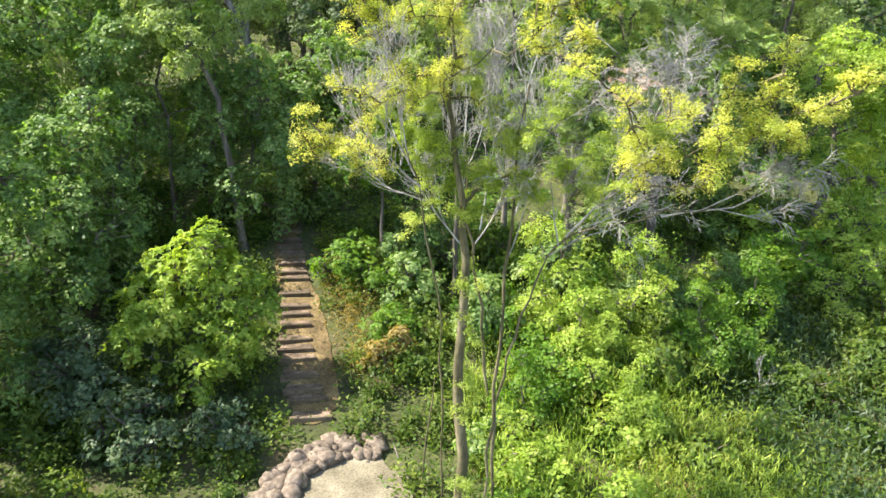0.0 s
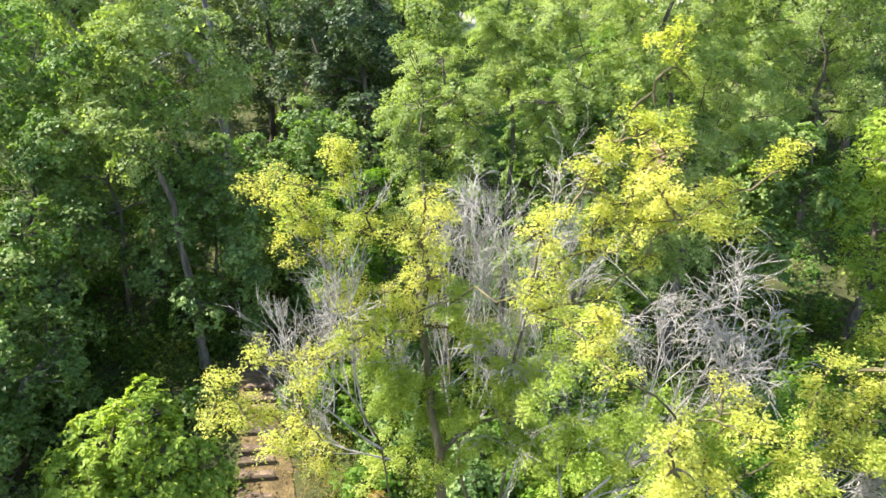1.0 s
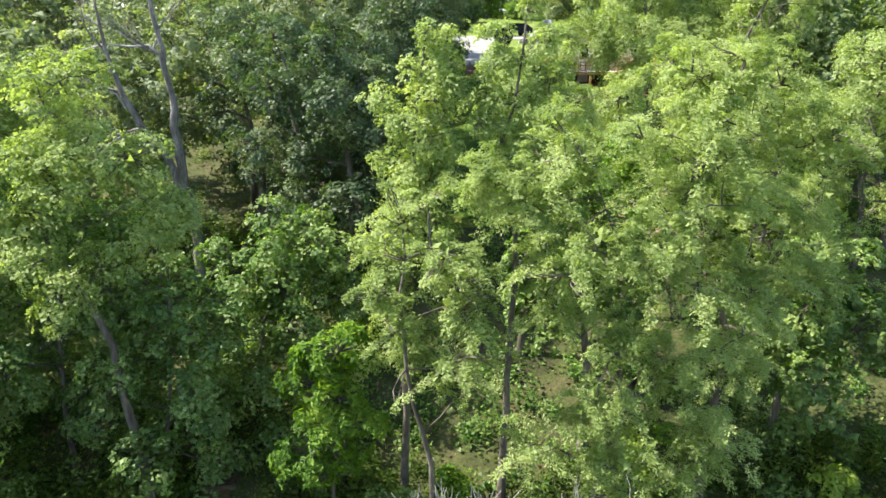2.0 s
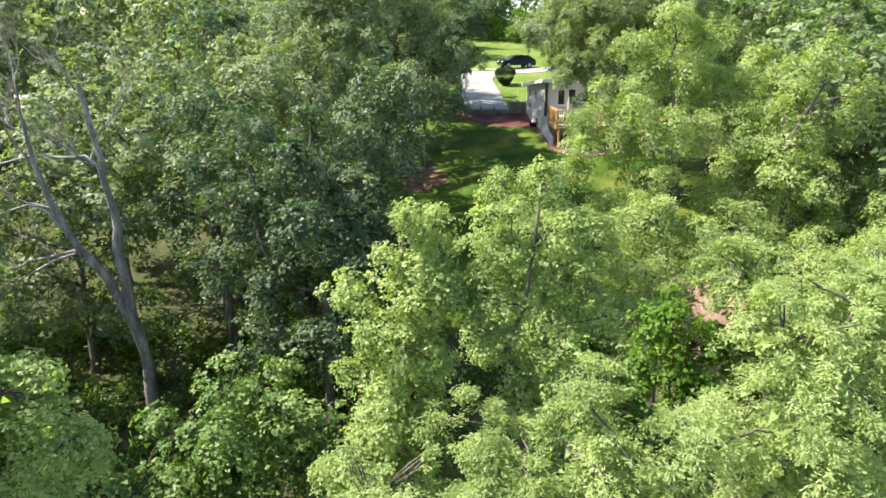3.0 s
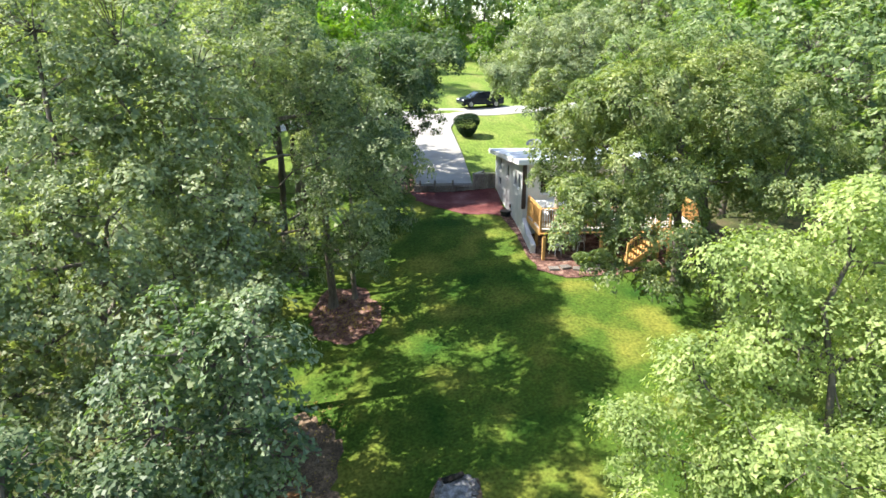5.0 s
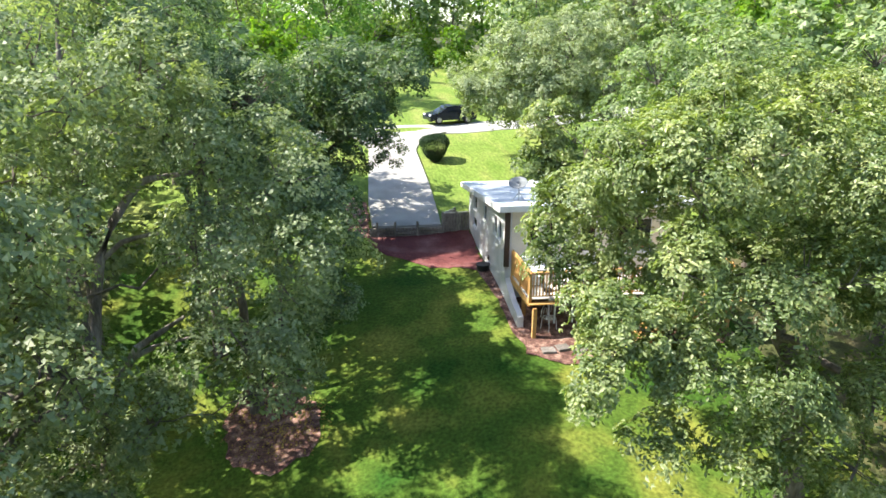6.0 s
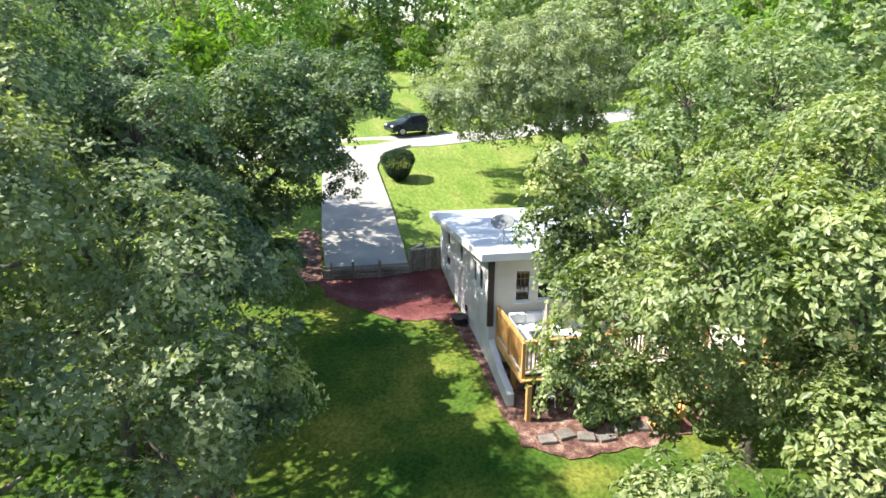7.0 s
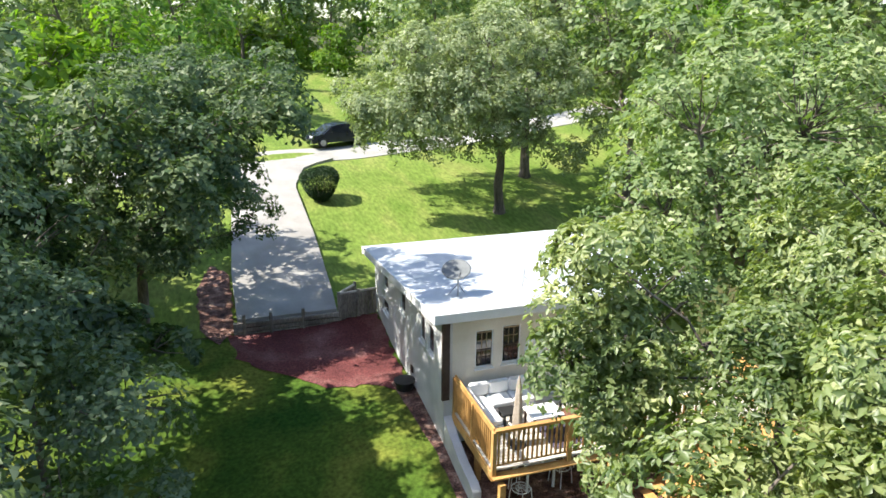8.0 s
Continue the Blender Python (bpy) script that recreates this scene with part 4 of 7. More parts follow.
# ---- driveway end: retaining wall, posts, enclosure ----
ret = thing("retaining_wall", (3.1, 52.2, 12.4), "grey timber retaining wall at the driveway end", "retaining wall")
for k in range(3):
    part("timber", beam((1.35, 52.2, 12.5 + k * 0.17), (4.8, 52.2, 12.5 + k * 0.17), 0.16, 0.14, 0.012), WEATHERED, ret)
for x in (1.7, 2.55, 3.6):
    part("stub_post", new_box(x - 0.05, x + 0.05, 52.06, 52.16, 12.3, 13.22, bevel=0.01), WEATHERED, ret)
fence = thing("bin_enclosure", (5.5, 52.4, 12.5), "weathered wooden fence enclosure beside the house", "fence")


def fence_run(a, b, top, low):
    a, b = Vector(a), Vector(b)
    d = (b - a)
    n = max(2, int(d.length / 0.15))
    e = d.normalized()
    w, turn = d.length / n * 0.93, math.degrees(math.atan2(d.y, d.x))
    for i in range(n):
        p = a + d * (i + 0.5) / n
        part("board", new_box(-w / 2, w / 2, -0.01, 0.01, 0, top - low + 0.02 * math.sin(i * 2.1), bevel=0.003, m=pose(p.x, p.y, low, 0, 0, turn)), WEATHERED, fence)
    o = Vector((-e.y, e.x, 0)) * 0.03
    part("cap", beam((a.x, a.y, top + 0.04), (b.x, b.y, top + 0.04), 0.07, 0.06), DECKING, fence, "pale capping rail")
    part("cross_rail", beam((a.x + o.x, a.y + o.y, low + 0.25), (b.x + o.x, b.y + o.y, low + 0.25), 0.04, 0.04), WEATHERED, fence)


fence_run((4.82, 52.25, 0), (6.17, 52.45, 0), 13.5, 12.5)
fence_run((4.85, 52.3, 0), (5.5, 53.0, 0), 13.5, 12.6)
for x, y in ((4.82, 52.22), (5.5, 52.31), (5.53, 53.05)):
    part("post", new_box(x - 0.05, x + 0.05, y - 0.05, y + 0.05, 12.4, 13.62, bevel=0.008), WEATHERED, fence)

# ---- steps and stones at the foot of the bank ----
patch("dirt_path", [(-7.5, 1.7), (-6.7, 1.6), (-6.35, 2.4), (-6.7, 4.0), (-7.05, 5.6), (-7.55, 7.0), (-8.1, 8.0), (-8.35, 9.2), (-8.6, 10.8), (-8.8, 12.2), (-9.5, 12.2), (-9.35, 10.8), (-9.15, 9.2), (-8.95, 7.9), (-8.6, 6.8), (-8.2, 5.2), (-7.85, 3.4)], 0.035, OCHRE, "bare ochre dirt beside the garden steps", "dirt", 13, 0.12)
flight = thing("garden_steps", (-7.4, 4, 0.2), "timber and earth garden steps up the wooded bank", "steps")
for i in range(18):
    t = i / 10
    x, y = -7.05 - 1.05 * t - 0.2 * math.sin(3.1 * min(t, 1)), 1.7 + (5.0 if t <= 1 else 5.2) * t + 0.1 * math.sin(i * 1.9)
    z = gz(x, y) + 0.04
    w = 1.0 - 0.13 * t
    tilt = 2.5 * math.sin(i * 2.3)
    st = part("step", new_box(-w / 2, w / 2, 0.06, 0.56, -0.22, 0.085, bevel=0.02, m=pose(x, y, z, 0, tilt * 0.6, 4 + tilt)), DIRT, flight)
    part("riser", new_box(-w / 2 - 0.06, w / 2 + 0.06, -0.06, 0.057, -0.16, 0.11, bevel=0.02, m=pose(x, y, z, 0, tilt * 0.6, 4 + tilt)), STEP_TIMBER, st, "weathered timber riser")
rng = np.random.default_rng(12)
stone_meshes = []
for k in range(6):
    bm = bmesh.new()
    bmesh.ops.create_icosphere(bm, subdivisions=2, radius=1)
    for vv in bm.verts:
        n1 = noise.noise(vv.co * 1.3 + Vector((k * 7, 0, 0))) * 0.35 + noise.noise(vv.co * 3 + Vector((0, k * 5, 0))) * 0.1
        vv.co *= 1 + n1
        vv.co.z *= 0.72
    me = bpy.data.meshes.new("stone")
    bm.to_mesh(me)
    bm.free()
    for p in me.polygons:
        p.use_smooth = True
    stone_meshes.append(me)


def stone(name, x, y, r, mat, label, group, turn, lift=0.4, parent=None, squash=1.0):
    me = stone_meshes[int(turn * 7) % 6]
    key = mat.name + me.name
    if key not in STONES:
        c = me.copy()
        c.materials.append(mat)
        STONES[key] = c
    ob = new(name, STONES[key])
    m = pose(x, y, gz(x, y) + r * lift, turn * 13 % 25, turn * 17 % 20, turn * 57) @ Matrix.Diagonal((r * 1.15, r * 0.9, r * squash, 1))
    if parent is None:
        ob.matrix_basis = m
        tagged(ob, label, "stone", group)
    else:
        ob.parent = parent
        ob.matrix_basis = parent.matrix_basis.inverted() @ m
    return ob


STONES = {}
for i in range(42):
    t = (i % 14) / 13
    row = i // 14
    a = radians(-8 + 105 * t)
    x = -5.55 - 2.25 * math.sin(a) + row * 0.30 * math.sin(a) + rng.uniform(-0.06, 0.06)
    y = -0.75 + 1.7 * math.cos(a) - row * 0.26 * math.cos(a) + rng.uniform(-0.06, 0.06)
    stone("boulder", x, y, rng.uniform(0.15, 0.27), STONE, "rounded pale brown boulder in a curved pile", "boulders by the steps", rng.uniform(0, 6), 0.45 + 0.25 * (rng.uniform() > 0.6))
ring = thing("fire_ring", (1.2, 30.2, gz(1.2, 30.2)), "round fire pit of sooty stones filled with grey ash", "fire pit")
for i in range(18):
    a = i * 2 * math.pi / 18
    stone("stone", 1.22 + 0.56 * math.cos(a), 30.2 + 0.56 * math.sin(a), rng.uniform(0.10, 0.14), DARK_STONE, "", "", rng.uniform(0, 6), 0.55, ring)
asb = bmesh.new()
bmesh.ops.create_grid(asb, x_segments=14, y_segments=14, size=0.5)
for vv in list(asb.verts):
    q = vv.co.copy()
    k = max(abs(q.x), abs(q.y)) / max(1e-6, math.hypot(q.x, q.y))
    x, y = 1.22 + q.x * k, 30.2 + q.y * k
    vv.co = (x, y, gz(x, y) + 0.08 + 0.06 * noise.noise(Vector((x * 5, y * 5, 0))))
part("ash_bed", asb, ASH, ring, "grey ash")
patch("scorched_earth", [(1.22 + 0.8 * math.cos(a), 30.17 + 0.76 * math.sin(a)) for a in np.arange(12) * 2 * math.pi / 12], 0.045, DIRT, "worn dirt round the fire pit", "dirt", 11, 0.1)

def rough_log(a, b, r, seed, rings=7):
    """A bark-covered log or stump from a to b with closed, uneven ends."""
    rng = np.random.default_rng(seed)
    a, b = Vector(a), Vector(b)
    d = b - a
    bm = bmesh.new()
    bmesh.ops.create_cone(bm, cap_ends=True, segments=12, radius1=r, radius2=r * 0.86, depth=d.length)
    long_edges = [e for e in bm.edges if abs(e.verts[0].co.z - e.verts[1].co.z) > d.length * 0.5]
    bmesh.ops.subdivide_edges(bm, edges=long_edges, cuts=rings - 2, use_grid_fill=True)
    for vv in bm.verts:
        q = 1 + 0.22 * noise.noise(vv.co * 5 + Vector((seed, 0, 0))) + 0.1 * rng.normal()
        vv.co.x, vv.co.y = vv.co.x * q, vv.co.y * q
        vv.co.z += 0.04 * rng.normal()
    bmesh.ops.transform(bm, matrix=Matrix.Translation((a + b) / 2) @ d.to_track_quat('Z', 'Y').to_matrix().to_4x4(), verts=bm.verts)
    return bm


part("charred_log", rough_log((0.85, 30.62, gz(0.85, 30.62) + 0.16), (1.5, 30.66, gz(1.5, 30.66) + 0.2), 0.1, 3), CHARRED, ring, "black charred log")
zs = gz(7.3, 25.2)
stump = thing("charred_stump", (7.3, 25.2, zs), "black burnt tree stump on the red dirt", "stump")
part("bole", rough_log((7.3, 25.2, zs - 0.1), (7.34, 25.2, zs + 0.75), 0.36, 11), CHARRED, stump)
for k, (dx, dy) in enumerate(((-0.45, 0.05), (0.5, -0.1), (0.1, -0.5))):
    part("root", rough_log((7.3 + dx * 0.4, 25.2 + dy * 0.4, zs + 0.16), (7.3 + dx * 1.6, 25.2 + dy * 1.6, gz(7.3 + dx * 1.6, 25.2 + dy * 1.6) + 0.02), 0.11, 20 + k), CHARRED, stump)
stone("pale_stone", 8.5, 24.7, 0.26, STONE, "pale stone on the red dirt beside a trunk", "", 2.3)
zl = gz(-3.9, 31.2) + 0.16
tagged(part("fallen_log", rough_log((-4.5, 31.05, zl), (-3.35, 31.35, zl + 0.06), 0.13, 31), LOG_BROWN), "orange-brown fallen log lying on the dirt", "log")
for k, (x, y, r) in enumerate(((-3.5, 33.9, 0.16), (-4.3, 32.2, 0.12), (-3.2, 29.6, 0.13), (-4.0, 28.8, 0.11), (-3.0, 32.6, 0.1))):
    stone("litter_stone", x, y, r, STONE, "small pale stone on the bare dirt", "stones on the dirt", 0.7 + k)

# ---- car ----
def car(x, y, turn):
    z = gz(x, y) + 0.1
    t = thing("car", (0, 0, 0), "dark blue hatchback parked beside the road", "car")
    side = [(-2.1, 0.32), (-2.15, 0.55), (-2.05, 0.78), (-1.2, 0.95), (-0.55, 1.38), (0.2, 1.5), (1.3, 1.46), (1.95, 1.05), (2.12, 0.95), (2.15, 0.4), (2.05, 0.3)]
    bm = bmesh.new()
    rows = []
    for w, k in ((-0.88, 0), (-0.84, 1), (0.84, 1), (0.88, 0)):
        rows.append([bm.verts.new((px, w * (1 if pz < 1.0 else 0.82), pz if k else min(pz, 0.95))) for px, pz in side])
    for a, b in zip(rows, rows[1:]):
        for i in range(len(side)):
            j = (i + 1) % len(side)
            bm.faces.new((a[i], a[j], b[j], b[i]))
    bm.faces.new(rows[0])
    bm.faces.new(rows[-1][::-1])
    bmesh.ops.recalc_face_normals(bm, faces=bm.faces)
    body = part("body", bm, CAR_PAINT, t)
    part("windscreen", new_box(-0.47, 0.47, -0.62, 0.62, -0.004, 0.008, m=pose(-0.9, 0, 1.18, 0, -33, 0)), GLASS, t)
    for s in (-1, 1):
        part("side_window", new_box(-0.55, 1.25, -0.004, 0.004, 1.0, 1.38, m=pose(0, s * 0.765, 0, s * 7, 0, 0)), GLASS, t)
        part("headlight", new_box(-2.12, -1.98, s * 0.62 - 0.17, s * 0.62 + 0.17, 0.66, 0.79, bevel=0.03), TRIM_WHITE, t)
        for wx in (-1.35, 1.3):
            wb = bmesh.new()
            bmesh.ops.create_cone(wb, cap_ends=True, segments=24, radius1=0.33, radius2=0.33, depth=0.2, matrix=pose(wx, s * 0.83, 0.33, 90, 0, 0))
            bmesh.ops.bevel(wb, geom=list(wb.edges), offset=0.03, segments=2, affect='EDGES', clamp_overlap=True)
            wh = part("wheel", wb, RUBBER, t)
            rb = bmesh.new()
            bmesh.ops.create_cone(rb, cap_ends=True, segments=16, radius1=0.21, radius2=0.19, depth=0.03, matrix=pose(wx, s * 0.945, 0.33, 90, 0, 0))
            part("rim", rb, STEEL, wh)
    t.matrix_basis = pose(x, y, z, 0, 0, turn) @ Matrix.Diagonal((0.88, 0.94, 0.88, 1))
    return t


car(8.35, 72.9, 14)

# ---- hedge ball ----
def bush(name, x, y, r, h, leaf, label, seed, size=(0.07, 0.04), n=16000, flat=1.0):
    rng = np.random.default_rng(seed)
    z = gz(x, y)
    root = thing(name, (x, y, z), label, "bush")
    st = [(bent((x + 0.05 * math.cos(a), y + 0.05 * math.sin(a), z - 0.1), (x + r * 0.6 * math.cos(a), y + r * 0.6 * math.sin(a), z + h * 0.6), rng, 0.1, 5), np.linspace(0.04, 0.012, 5)) for a in np.arange(7)]
    tubes("stems", st, BARK, root, 6)
    d = rng.normal(0, 1, (n, 3))
    d /= np.linalg.norm(d, axis=1, keepdims=True)
    k = rng.uniform(0.72, 1.0, n) ** 0.7 * (1 + 0.05 * np.sin(4 * d[:, 0] + seed) + 0.04 * np.sin(6 * d[:, 1]))
    low = np.clip(np.sign(d[:, 2]) * np.abs(d[:, 2]) ** flat, -0.97, 1)
    wide = np.where(low < 0.3, 1 + 0.42 * (low - 0.3), 1)
    p = np.stack([x + d[:, 0] * r * k * wide, y + d[:, 1] * r * k * wide, z + h * 0.5 + low * h * 0.5 * k], 1)
    crown = part("foliage", leaf_mesh("foliage", p, size[0], size[1], rng, 0.2), leaf, root)
    crown["kind"] = "stuff"
    return root


bush("clipped_bush", 5.95, 63.4, 0.98, 1.75, LEAF_HEDGE, "dark green clipped bush with a flattish top on the front lawn", 31, flat=0.62)

# ---- woods by the steps ----
yb = (-3.45, -2.0, gz(-3.45, -2.0))
yellow = tree("yellow_tree", yb, plumes([(-4.75, -2.26, 10.96, 0.3), (-4.87, -1.96, 10.47, 0.4), (-4.59, -2.13, 10.01, 0.36), (-5.18, -1.9, 10.09, 0.33), (-4.85, -1.87, 9.4, 0.38), (-4.81, -2.43, 9.0, 0.38), (-5.4, -2.49, 10.6, 0.26), (-4.57, -1.66, 9.08, 0.3), (-3.71, -2.24, 10.39, 0.32), (-3.78, -2.27, 9.97, 0.36), (-3.61, -1.5, 9.17, 0.38), (-3.51, -2.03, 8.72, 0.32), (-3.81, -1.66, 8.9, 0.3), (-1.42, -3.72, 11.45, 0.36), (-1.65, -3.56, 11.03, 0.45), (-1.49, -4.05, 11.04, 0.45), (-1.81, -3.57, 10.58, 0.36), (-0.68, -3.33, 10.63, 0.4), (-2.35, -3.68, 10.61, 0.24)] +
      [(-2.21, -3.46, 10.02, 0.3), (-2.45, -3.53, 9.49, 0.34), (-2.08, -4.14, 9.51, 0.36), (-1.36, -3.44, 10.42, 0.3), (-6.18, -3.03, 8.18, 0.3), (-5.62, -3.26, 8.17, 0.36), (-5.08, -3.48, 8.16, 0.36), (-5.29, -2.81, 8.3, 0.33), (-5.84, -1.92, 10.69, 0.22), (-2.55, -2.0, 7.3, 0.3), (-1.43, -4.83, 8.35, 0.36), (-0.56, -4.23, 8.27, 0.42), (-0.17, -4.65, 8.55, 0.45), (0.52, -4.5, 8.7, 0.46), (0.98, -4.76, 8.75, 0.45), (-0.15, -4.59, 7.97, 0.36), (0.65, -4.69, 8.2, 0.42), (-1.05, -4.72, 8.01, 0.33), (1.45, -4.53, 9.0, 0.4)], 71, 4, 0.48, 1.2, 0.6),
     LEAF_YELLOW, "slender tree with yellow autumn leaves", size=(0.054, 0.02), cover=0.86, radius=0.135, plain=True, bark=BARK_GREEN, seed=5, cluster=6, spread=0.055, strand=(0.9, 0.25), fork=0.62, inner=0.1, sway=0.02, lead=(-3.75, -1.9, 10.2), twigs=1.6, tall=1.6, core=0, puff=1.1)
more_leaves(yellow, plumes([(-4.60, -1.62, 8.04, 0.44), (-4.29, -1.79, 7.41, 0.44), (-3.89, -1.58, 6.6, 0.45), (-3.67, -2.11, 7.93, 0.38), (-2.69, -1.70, 8.04, 0.36), (-2.55, -2.06, 7.17, 0.40), (-3.2, -1.7, 6.6, 0.4), (-4.20, -1.62, 8.38, 0.35), (-3.6, -1.9, 7.2, 0.35), (-4.4, -1.8, 8.9, 0.3), (-2.6, -2.6, 7.1, 0.35), (-2.0, -3.0, 7.4, 0.38), (-1.4, -3.4, 7.7, 0.38), (-0.9, -3.9, 8.0, 0.4), (-2.4, -2.4, 8.2, 0.36), (-1.8, -2.6, 8.8, 0.36), (-3.0, -2.2, 7.8, 0.4), (-3.3, -2.2, 8.6, 0.36), (-3.45, -2.1, 1.0, 0.3), (-3.4, -2.1, 2.2, 0.26), (-3.5, -2.05, 3.3, 0.26), (-3.4, -2.1, 4.3, 0.28), (-3.5, -2.0, 5.3, 0.3)], 72, 4, 0.48, 1.3, 0.6), LEAF_YELLOWGREEN, (0.06, 0.022), 1.15, 55, 6, 0.055, plain=True, tall=1.0, strand=(1.1, 0.2))
tree("feathery_tree", (-3.0, 6.4, gz(-3, 6.4)), plumes([(-3.1, 6.2, 11.3, 0.9), (-2.7, 6.3, 10.2, 0.9), (-3.4, 6.6, 9.6, 0.8), (-2.6, 6.0, 9.0, 0.8)], 80, 2, 0.8), LEAF_LIGHT, "narrow yellow-green tree with fine leaves", size=(0.10, 0.034), plain=True, radius=0.1, seed=6, droop=0.8, cluster=8, spread=0.06, strand=(0.9, 0.7))
tree("slender_tree", (-3.6, 9.9, gz(-3.6, 9.9)), plumes([(-3.1, 9.8, 15.1, 0.5), (-2.6, 9.9, 14.8, 0.5), (-3.3, 9.8, 14.2, 0.75), (-2.6, 9.8, 13.8, 0.7), (-3.5, 9.7, 13.1, 0.8), (-2.9, 9.8, 12.6, 0.9), (-3.7, 9.7, 11.9, 0.8), (-3.0, 9.7, 11.4, 1.0), (-3.8, 9.6, 10.6, 0.9), (-2.9, 9.6, 10.0, 1.0), (-3.6, 9.5, 9.1, 1.0), (-2.8, 9.5, 8.4, 1.0), (-3.8, 9.5, 7.6, 1.0)], 79, 3, 0.58, 1.0, 0.36),
     LEAF_LIGHT, "tall slender tree with pale green leaves", size=(0.105, 0.055), seed=7, radius=0.13, plain=True, up=0.4)
tree("slender_tree", (-0.9, 10.0, gz(-0.9, 10.0)), plumes([(-1.58, 9.6, 15.16, 0.35), (-0.75, 9.6, 15.64, 0.4), (-0.34, 9.6, 15.01, 0.5), (-1.23, 9.6, 14.62, 0.55), (-0.43, 9.6, 14.1, 0.55), (-1.25, 9.6, 13.6, 0.55), (-0.64, 9.6, 13.38, 0.5), (0.08, 9.6, 13.04, 0.55), (-1.41, 9.6, 12.52, 0.6), (-0.58, 9.6, 12.06, 0.65), (0.25, 9.6, 11.93, 0.55), (-1.06, 9.6, 11.03, 0.7), (-0.09, 9.6, 10.64, 0.7)], 78, 3, 0.6, 1.0, 0.36),
     LEAF_LIGHT, "tall slender tree with pale green leaves", size=(0.105, 0.055), seed=77, radius=0.12, plain=True, up=0.4)
tree("willow_tree", (0.6, 6.6, gz(0.6, 6.6)), plumes([(-1.2, 6.2, 12.9, 0.9), (0.0, 6.0, 12.9, 0.9), (2.1, 7.6, 14.6, 0.7), (1.7, 6.2, 13.2, 1.2), (2.6, 7.0, 14.0, 1.3), (2.9, 6.6, 12.3, 1.2), (-1.0, 6.0, 11.5, 1.1), (0.5, 5.6, 11.6, 1.2), (2.0, 5.6, 11.2, 1.2), (3.3, 6.2, 10.6, 1.1), (-0.3, 5.7, 9.8, 1.1), (1.2, 5.4, 9.6, 1.1), (2.6, 5.6, 9.0, 1.0), (0.4, 5.4, 8.0, 1.0), (0.4, 5.2, 6.6, 0.9), (-0.6, 5.4, 7.6, 0.9), (1.6, 5.0, 7.0, 1.0), (2.8, 5.2, 7.4, 0.9), (1.0, 5.0, 5.4, 0.8), (-2.2, 6.2, 12.2, 0.8), (-1.9, 6.4, 13.0, 0.6), (-2.5, 8.4, 12.0, 0.32), (-1.75, 8.4, 12.2, 0.42), (-1.5, 8.4, 11.6, 0.4), (2.75, 6.6, 14.3, 0.8)], 82, 3, 0.6, 1.0, 0.4),
     LEAF_LIGHT, "broad pale green tree with fine drooping leaves", size=(0.11, 0.024), cover=0.75, plain=True, spread=0.06, seed=8, radius=0.2, up=0.4, droop=0.8, cluster=8, strand=(0.9, 0.7))
tree("willow_tree", (4.4, 9.4, gz(4.4, 9.4)), plumes([(2.9, 8.8, 14.2, 1.0), (4.4, 9.2, 13.6, 1.3), (5.6, 9.4, 12.7, 1.3), (3.6, 8.6, 12.4, 1.2), (5.2, 8.6, 11.0, 1.3), (6.6, 9.4, 11.2, 1.2), (4.2, 8.3, 9.8, 1.2), (6.2, 8.7, 9.2, 1.2), (5.0, 8.4, 7.8, 1.2)], 83, 3, 0.6, 1.0, 0.4),
     LEAF_LIGHT, "broad pale green tree with fine drooping leaves", size=(0.11, 0.024), cover=0.75, plain=True, spread=0.06, seed=9, radius=0.18, up=0.4, droop=0.8, cluster=8, strand=(0.9, 0.7))
tree("small_tree", (-5.3, 8.0, gz(-5.3, 8)), [(-5.0, 7.6, 8.4, 0.8), (-5.4, 7.8, 7.4, 0.9), (-4.8, 7.6, 6.6, 0.9), (-5.6, 7.7, 6.0, 0.9)], LEAF_BRIGHT, "small feathery green tree on the bank", size=(0.15, 0.055), seed=10, radius=0.07)
tree("vine_tree", (11.2, 10.4, gz(11.2, 10.4)), [(10.6, 9.9, 8.9, 0.9), (11.8, 9.9, 8.6, 1.0), (9.8, 9.6, 8.1, 0.8), (11.2, 9.5, 7.7, 0.9), (12.8, 10.0, 8.2, 1.1), (13.5, 10.0, 6.8, 1.2), (12.2, 9.6, 6.6, 0.9), (9.7, 9.4, 7.1, 0.6), (11.4, 10.2, 5.2, 1.2), (13.0, 10.2, 4.8, 1.3), (12.0, 11.2, 9.6, 1.0), (13.8, 11.0, 8.4, 1.3)],
     LEAF_WEED, "tree draped in bright green vines", size=(0.13, 0.08), seed=11, radius=0.2, plain=True)
tree("vine_shrub", (9.6, 5.2, gz(9.6, 5.2)), [(9.63, 5.0, 3.1, 0.7), (8.65, 5.0, 2.46, 0.5), (10.13, 4.6, 1.94, 0.8), (8.93, 4.6, 1.58, 0.6)], LEAF_WEED, "mound of bright green vines on the bank", "shrub", size=(0.11, 0.06), seed=16, radius=0.05, plain=True)
tree("vine_shrub", (3.1, 12.6, gz(3.1, 12.6)), [(2.76, 12.2, 12.25, 0.6), (3.16, 12.2, 11.43, 0.7), (2.63, 12.2, 11.03, 0.7), (3.51, 12.2, 10.59, 0.7), (3.12, 12.2, 10.03, 0.8), (2.29, 12.2, 11.86, 0.5)], LEAF_BRIGHT, "tall shrub overgrown with vivid green vines", "shrub", size=(0.14, 0.085), seed=17, radius=0.07, plain=True)
